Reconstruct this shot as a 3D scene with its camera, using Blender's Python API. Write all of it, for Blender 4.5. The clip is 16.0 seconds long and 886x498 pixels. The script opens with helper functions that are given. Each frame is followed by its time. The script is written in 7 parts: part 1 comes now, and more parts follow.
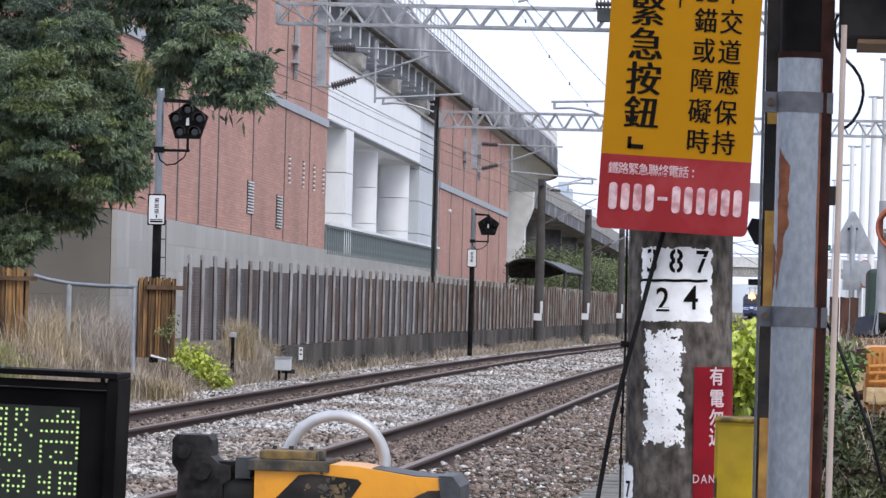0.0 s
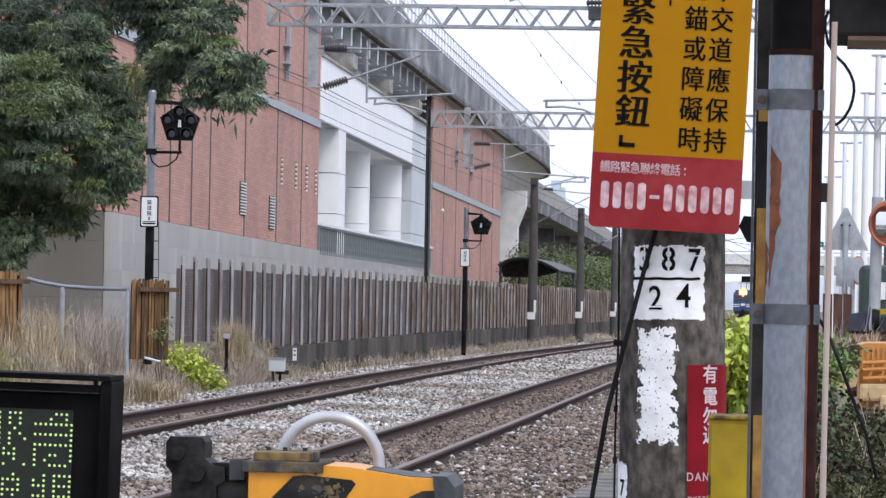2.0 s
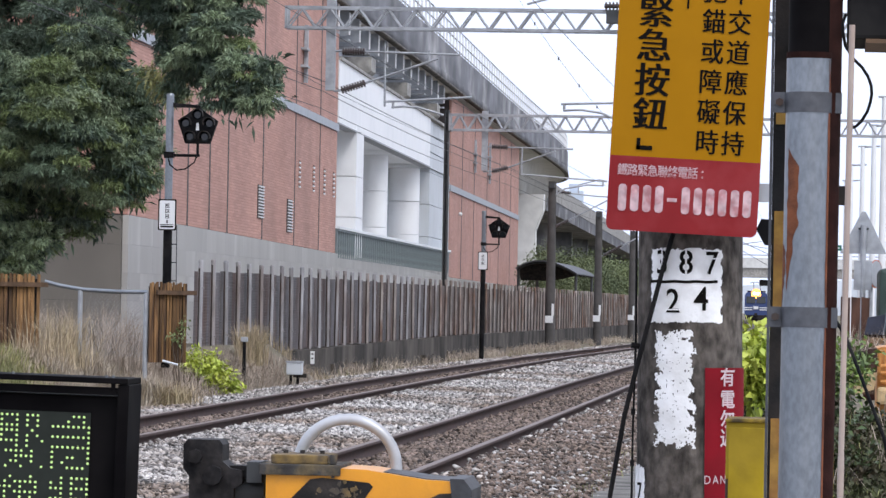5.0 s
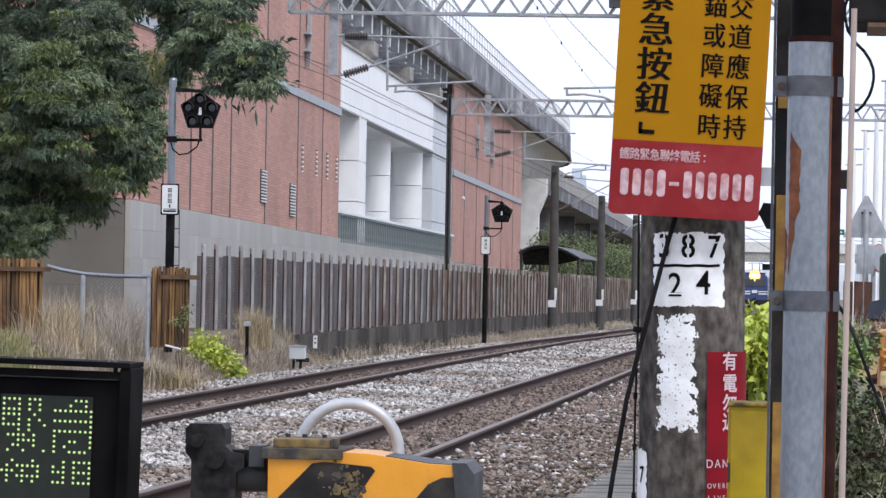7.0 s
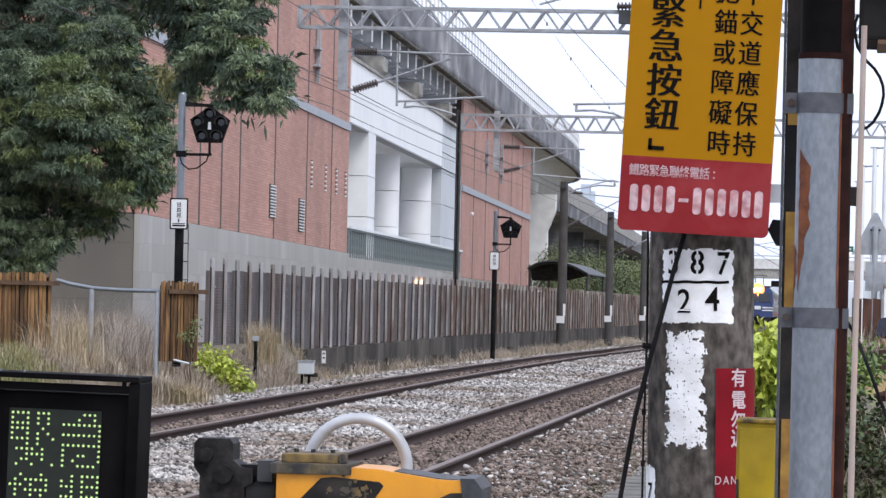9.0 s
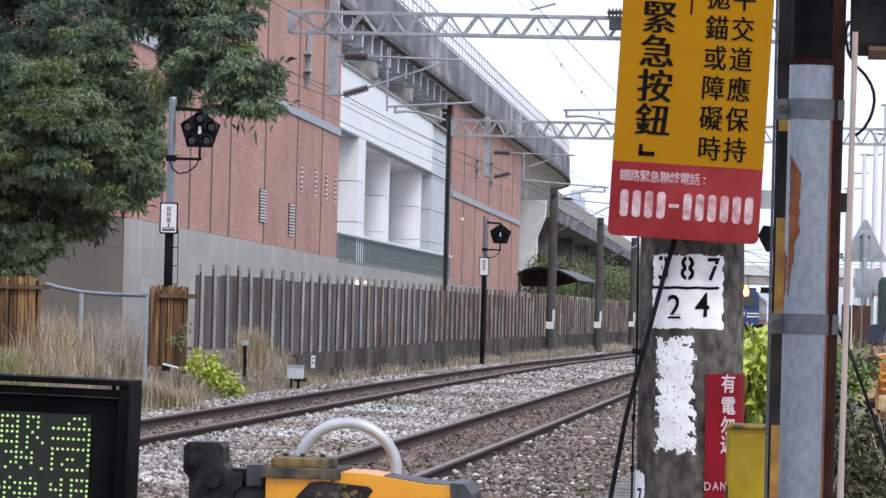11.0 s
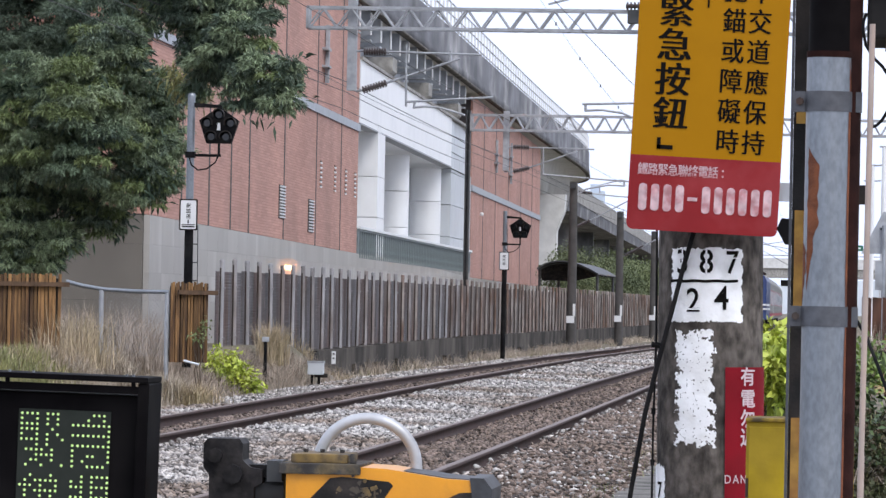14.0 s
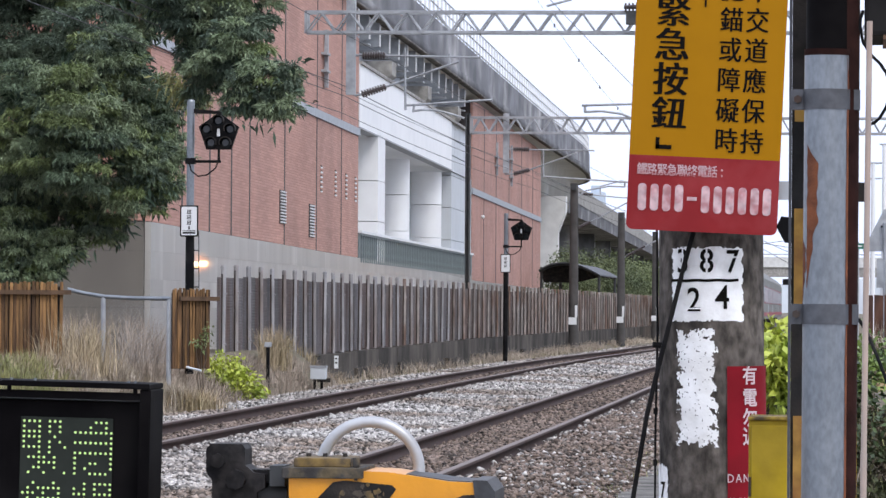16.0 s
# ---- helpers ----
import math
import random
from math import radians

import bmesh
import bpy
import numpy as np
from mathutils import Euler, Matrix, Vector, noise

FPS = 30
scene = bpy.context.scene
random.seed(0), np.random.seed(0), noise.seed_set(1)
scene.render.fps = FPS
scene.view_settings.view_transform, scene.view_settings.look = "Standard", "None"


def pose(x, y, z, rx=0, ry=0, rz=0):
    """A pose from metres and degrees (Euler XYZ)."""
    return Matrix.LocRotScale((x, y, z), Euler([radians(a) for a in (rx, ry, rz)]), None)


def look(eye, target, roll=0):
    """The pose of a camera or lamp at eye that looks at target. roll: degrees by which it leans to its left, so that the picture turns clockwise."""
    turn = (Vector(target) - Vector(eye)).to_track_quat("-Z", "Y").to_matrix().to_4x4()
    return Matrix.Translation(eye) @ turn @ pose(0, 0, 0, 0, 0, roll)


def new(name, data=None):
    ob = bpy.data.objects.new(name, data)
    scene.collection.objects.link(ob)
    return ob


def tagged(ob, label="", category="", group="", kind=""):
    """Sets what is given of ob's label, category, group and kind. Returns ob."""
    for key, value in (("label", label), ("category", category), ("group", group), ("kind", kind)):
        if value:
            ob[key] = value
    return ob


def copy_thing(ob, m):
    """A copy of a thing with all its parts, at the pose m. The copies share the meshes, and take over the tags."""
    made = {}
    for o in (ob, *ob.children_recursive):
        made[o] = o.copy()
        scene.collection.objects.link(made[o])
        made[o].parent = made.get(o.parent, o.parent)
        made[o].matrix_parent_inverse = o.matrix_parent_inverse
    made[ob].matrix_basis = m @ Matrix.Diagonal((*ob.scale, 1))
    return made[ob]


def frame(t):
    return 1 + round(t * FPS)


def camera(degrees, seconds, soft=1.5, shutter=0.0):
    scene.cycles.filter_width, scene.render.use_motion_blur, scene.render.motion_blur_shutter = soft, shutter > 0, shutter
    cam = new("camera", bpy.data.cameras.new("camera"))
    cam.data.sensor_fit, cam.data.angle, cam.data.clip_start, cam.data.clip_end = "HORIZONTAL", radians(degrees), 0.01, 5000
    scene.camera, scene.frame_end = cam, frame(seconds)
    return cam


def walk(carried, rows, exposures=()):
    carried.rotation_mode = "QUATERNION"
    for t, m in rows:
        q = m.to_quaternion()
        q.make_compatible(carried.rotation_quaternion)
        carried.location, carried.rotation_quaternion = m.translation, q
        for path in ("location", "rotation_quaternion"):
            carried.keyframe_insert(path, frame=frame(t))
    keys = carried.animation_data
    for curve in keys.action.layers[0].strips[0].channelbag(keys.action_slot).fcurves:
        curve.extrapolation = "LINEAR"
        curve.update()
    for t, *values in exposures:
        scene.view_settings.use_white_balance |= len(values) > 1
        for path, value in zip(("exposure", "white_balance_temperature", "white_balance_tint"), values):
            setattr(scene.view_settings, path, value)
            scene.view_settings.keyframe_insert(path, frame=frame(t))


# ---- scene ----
# World: rail top at z = 0, +y along the railway, x to the right of the direction of view.
cam = camera(11.194, 16.0, soft=1.45)
walk(cam, [
    (0, pose(-0.0050, -0.0004, 1.3017, 90.6715, -1.4989, 4.8253)),
    (0.5, pose(-0.0047, -0.0004, 1.3028, 90.6566, -1.3110, 4.8015)),
    (1, pose(-0.0030, -0.0003, 1.3021, 90.6683, -1.1793, 4.7346)),
    (1.5, pose(-0.0044, -0.0004, 1.3025, 90.6910, -1.0379, 4.6997)),
    (2, pose(-0.0025, -0.0002, 1.3029, 90.6684, -1.0431, 4.7434)),
    (2.5, pose(-0.0019, -0.0002, 1.3033, 90.6457, -1.0418, 4.7872)),
    (3, pose(-0.0014, -0.0001, 1.3013, 90.6548, -1.0523, 4.8308)),
    (5.5, pose(-0.0010, -0.0001, 1.3008, 90.7121, -1.0611, 4.9948)),
    (6, pose(-0.0024, -0.0002, 1.3000, 90.6325, -1.0350, 5.0187)),
    (6.5, pose(0.0011, 0.0001, 1.2998, 90.5459, -0.9717, 4.9863)),
    (7, pose(0.0013, 0.0001, 1.2998, 90.5100, -1.0437, 5.0064)),
    (7.5, pose(0.0011, 0.0001, 1.2997, 90.5649, -1.2912, 5.1066)),
    (8, pose(-0.0017, -0.0002, 1.3005, 90.6324, -1.3341, 5.1801)),
    (8.5, pose(0.0009, 0.0001, 1.2994, 90.6639, -1.2952, 5.1822)),
    (9, pose(-0.0000, -0.0000, 1.3000, 90.7036, -1.2604, 5.1151)),
    (11.5, pose(-0.0019, -0.0001, 1.2980, 90.7888, -1.5151, 4.9937)),
    (12, pose(-0.0018, -0.0001, 1.2989, 90.8003, -1.5544, 5.0278)),
    (12.5, pose(-0.0012, -0.0001, 1.2987, 90.7962, -1.4853, 5.1172)),
    (13, pose(0.0006, 0.0001, 1.2980, 90.7501, -1.3094, 5.2015)),
    (13.5, pose(0.0011, 0.0001, 1.2978, 90.7103, -1.1625, 5.2325)),
    (14, pose(0.0026, 0.0003, 1.2979, 90.7055, -1.1049, 5.2404)),
    (14.5, pose(0.0045, 0.0004, 1.2973, 90.6852, -0.7740, 5.2310)),
    (15, pose(0.0038, 0.0004, 1.2975, 90.6984, -0.5500, 5.2058)),
    (15.5, pose(0.0061, 0.0006, 1.2976, 90.7364, -0.5067, 5.2068)),
    (16, pose(0.0070, 0.0007, 1.2960, 90.7462, -0.3796, 5.2679)),
])

# ---- world, sun, exposure ----
world = bpy.data.worlds.new("overcast")
scene.world = world
world.use_nodes = True
wn, wl = world.node_tree.nodes, world.node_tree.links
sky = wn.new("ShaderNodeTexSky")
sky.sky_type = "NISHITA"
sky.sun_disc = False
sky.sun_elevation, sky.sun_rotation = radians(48), radians(150)
sky.dust_density, sky.air_density = 6.0, 1.5
cloud = wn.new("ShaderNodeMixRGB")
cloud.inputs["Fac"].default_value = 0.8
cloud.inputs["Color2"].default_value = (9.0, 9.8, 12.2, 1)
wl.new(sky.outputs["Color"], cloud.inputs["Color1"])
wl.new(cloud.outputs["Color"], wn["Background"].inputs["Color"])
wn["Background"].inputs["Strength"].default_value = 0.137
sun_data = bpy.data.lights.new("sun", "SUN")
sun_data.energy, sun_data.angle, sun_data.color = 1.35, radians(25), (1.0, 0.98, 0.97)
sun = new("sun", sun_data)
sun.matrix_world = look((0, 0, 0), (-0.45, 0.6, -0.85))
scene.view_settings.exposure = 0.0

# ---- building helpers ----
rng = random.Random(7)
nrng = np.random.default_rng(11)
FAR_BEND = ([0, 50, 75, 110, 170, 250, 350, 443, 507, 683, 900], [0, 0, -.08, -.15, -.1, .1, -.55, -1.8, -2.4, -4.2, -6.6])
_ys = np.arange(-60, 960, 2.0)
_bx = np.interp(_ys, *FAR_BEND)
for _i in range(6):
    _bx = np.convolve(np.pad(_bx, 8, "edge"), np.ones(17) / 17, "valid")


def bend(y):
    """Sideways shift of the railway at y, which turns gently aside far away."""
    return float(np.interp(y, _ys, _bx))


def rise(y):
    """Gentle undulation of the railway's level along y."""
    return np.interp(y, [17, 34, 50, 60, 75, 95, 115, 145, 175, 300], [0, -.028, -.012, .006, .034, .044, .036, -.03, -.06, 0])


def box(bm, x0, x1, y0, y1, z0, z1, m=None):
    r = bmesh.ops.create_cube(bm, size=1, matrix=Matrix.Translation(((x0 + x1) / 2, (y0 + y1) / 2, (z0 + z1) / 2)) @ Matrix.Diagonal((x1 - x0, y1 - y0, z1 - z0, 1)))
    if m is not None:
        bmesh.ops.transform(bm, matrix=m, verts=r["verts"])
    return r["verts"]


def rod(bm, a, b, r0, r1=None, seg=12, caps=True):
    a, b = Vector(a), Vector(b)
    d = b - a
    m = Matrix.Translation((a + b) / 2) @ d.to_track_quat("Z", "Y").to_matrix().to_4x4()
    return bmesh.ops.create_cone(bm, cap_ends=caps, segments=seg, radius1=r0, radius2=r0 if r1 is None else r1, depth=d.length, matrix=m)["verts"]


def tube(bm, pts, r, seg=8, closed=False):
    """A round tube swept along points."""
    pts = [Vector(p) for p in pts]
    rings = []
    n = len(pts)
    for i, p in enumerate(pts):
        t = pts[min(i + 1, n - 1)] - pts[max(i - 1, 0)]
        q = t.to_track_quat("Z", "Y")
        rings.append([bm.verts.new(p + q @ Vector((r * math.cos(k * 2 * math.pi / seg), r * math.sin(k * 2 * math.pi / seg), 0))) for k in range(seg)])
    for a, b in zip(rings, rings[1:]):
        best = min(range(seg), key=lambda s: sum((a[k].co - b[(k + s) % seg].co).length for k in range(0, seg, 3)))
        for k in range(seg):
            bm.faces.new((a[k], a[(k + 1) % seg], b[(k + 1 + best) % seg], b[(k + best) % seg]))
    bm.faces.new(rings[0][::-1])
    bm.faces.new(rings[-1])


def prism(bm, poly, y0, y1):
    """A polygon of (x, z) pushed from y0 to y1."""
    a = [bm.verts.new((x, y0, z)) for x, z in poly]
    b = [bm.verts.new((x, y1, z)) for x, z in poly]
    bm.faces.new(a)
    bm.faces.new(b[::-1])
    for i in range(len(poly)):
        j = (i + 1) % len(poly)
        bm.faces.new((a[i], b[i], b[j], a[j]))
    return a + b


def bevel(bm, w, seg=2):
    bmesh.ops.bevel(bm, geom=[e for e in bm.edges if len(e.link_faces) == 2 and e.calc_face_angle(0) > 0.5], offset=w, segments=seg, affect="EDGES", profile=0.6)


def to_mesh(name, bm, material, smooth=False):
    bmesh.ops.recalc_face_normals(bm, faces=bm.faces)
    me = bpy.data.meshes.new(name)
    bm.to_mesh(me)
    bm.free()
    me.materials.append(material)
    if smooth:
        me.polygons.foreach_set("use_smooth", [True] * len(me.polygons))
        me.set_sharp_from_angle(angle=radians(38))
    return me


def part(name, bm, material, parent, label="", smooth=False):
    ob = new(name, to_mesh(name, bm, material, smooth))
    ob.parent = parent
    return tagged(ob, label) if label else ob


def thing(name, label, category, group="", at=None, kind=""):
    ob = new(name)
    ob.empty_display_size = 0.2
    if at is not None:
        ob.matrix_basis = at
    return tagged(ob, label, category, group, kind)


def solid(name, bm, material, label, category="", group="", kind="", smooth=False, at=None):
    ob = new(name, to_mesh(name, bm, material, smooth))
    if at is not None:
        ob.matrix_basis = at
    return tagged(ob, label, category, group, kind)


def mesh_np(name, verts, faces, material):
    """A mesh of triangles or quads from arrays."""
    me = bpy.data.meshes.new(name)
    k = faces.shape[1]
    me.vertices.add(len(verts))
    me.vertices.foreach_set("co", np.asarray(verts, dtype=np.float32).ravel())
    me.loops.add(faces.size)
    me.loops.foreach_set("vertex_index", np.asarray(faces, dtype=np.int32).ravel())
    me.polygons.add(len(faces))
    me.polygons.foreach_set("loop_start", np.arange(0, faces.size, k, dtype=np.int32))
    me.update(calc_edges=True)
    me.materials.append(material)
    return me


def writing(text, size, material, parent, m, name="lettering", wide=1.0, depth=0.0004, bold=0.0):
    """Raised lettering in the built-in font, centred on m, in its x-y plane."""
    cu = bpy.data.curves.new(name, "FONT")
    cu.body, cu.size, cu.align_x, cu.align_y = text, size, "CENTER", "CENTER"
    cu.extrude, cu.resolution_u, cu.offset = depth, 3, bold
    tmp = new("tmp", cu)
    bpy.context.view_layer.update()
    me = bpy.data.meshes.new_from_object(tmp.evaluated_get(bpy.context.evaluated_depsgraph_get()))
    bpy.data.objects.remove(tmp)
    bpy.data.curves.remove(cu)
    me.materials.clear()
    me.materials.append(material)
    me.transform(Matrix.Diagonal((wide, 1, 1, 1)))
    ob = new(name, me)
    ob.parent = parent
    ob.matrix_basis = m
    return ob


# ---- materials ----
def mat(name, base, rough=0.7, metal=0.0, scale=5.0, vary=0.25, stain=None, stain_amount=0.4, stain_scale=1.2, stretch=(1, 1, 1), bump=0.15, bump_scale=40.0, island=0.0, obj=0.0, emit=0.0, spec=0.5, sharp=(0.44, 0.62)):
    """Base colour with fine grain, larger stains of a second colour, relief, and change from piece to piece."""
    m = bpy.data.materials.new(name)
    m.use_nodes = True
    nt = m.node_tree
    N, L = nt.nodes.new, nt.links.new
    b = nt.nodes["Principled BSDF"]
    co = N("ShaderNodeTexCoord")
    mp = N("ShaderNodeMapping")
    mp.inputs["Scale"].default_value = stretch
    L(co.outputs["Object"], mp.inputs["Vector"])
    if obj:
        oi, ov = N("ShaderNodeObjectInfo"), N("ShaderNodeMath")
        ov.operation = "MULTIPLY"
        ov.inputs[1].default_value = 60.0
        L(oi.outputs["Random"], ov.inputs[0])
        L(ov.outputs["Value"], mp.inputs["Location"])

    def tex(s, detail=4.0):
        n = N("ShaderNodeTexNoise")
        n.inputs["Scale"].default_value, n.inputs["Detail"].default_value = s, detail
        L(mp.outputs["Vector"], n.inputs["Vector"])
        return n.outputs["Fac"]

    g = N("ShaderNodeMapRange")
    g.inputs["From Min"].default_value, g.inputs["From Max"].default_value = 0.33, 0.67
    g.inputs["To Min"].default_value, g.inputs["To Max"].default_value = 1 - vary, 1 + vary
    L(tex(scale), g.inputs["Value"])
    bright = g.outputs["Result"]
    for amount, node, out in ((island, "ShaderNodeNewGeometry", "Random Per Island"), (obj, "ShaderNodeObjectInfo", "Random")):
        if amount:
            r, q, k = N(node), N("ShaderNodeMapRange"), N("ShaderNodeMath")
            q.inputs["To Min"].default_value, q.inputs["To Max"].default_value = 1 - amount, 1 + amount
            k.operation = "MULTIPLY"
            L(r.outputs[out], q.inputs["Value"])
            L(bright, k.inputs[0])
            L(q.outputs["Result"], k.inputs[1])
            bright = k.outputs["Value"]
    hsv = N("ShaderNodeHueSaturation")
    L(bright, hsv.inputs["Value"])
    hsv.inputs["Color"].default_value = (*base, 1)
    if stain:
        mix, ramp = N("ShaderNodeMixRGB"), N("ShaderNodeMapRange")
        ramp.inputs["From Min"].default_value, ramp.inputs["From Max"].default_value = sharp
        ramp.inputs["To Max"].default_value = stain_amount
        L(tex(stain_scale, 6.0), ramp.inputs["Value"])
        L(ramp.outputs["Result"], mix.inputs["Fac"])
        mix.inputs["Color1"].default_value, mix.inputs["Color2"].default_value = (*base, 1), (*stain, 1)
        L(mix.outputs["Color"], hsv.inputs["Color"])
    L(hsv.outputs["Color"], b.inputs["Base Color"])
    b.inputs["Roughness"].default_value, b.inputs["Metallic"].default_value = rough, metal
    b.inputs["Specular IOR Level"].default_value = spec
    if bump:
        bp = N("ShaderNodeBump")
        bp.inputs["Strength"].default_value, bp.inputs["Distance"].default_value = bump, 0.01
        L(tex(bump_scale), bp.inputs["Height"])
        L(bp.outputs["Normal"], b.inputs["Normal"])
    if emit:
        b.inputs["Emission Color"].default_value = (*base, 1)
        b.inputs["Emission Strength"].default_value = emit
    return m


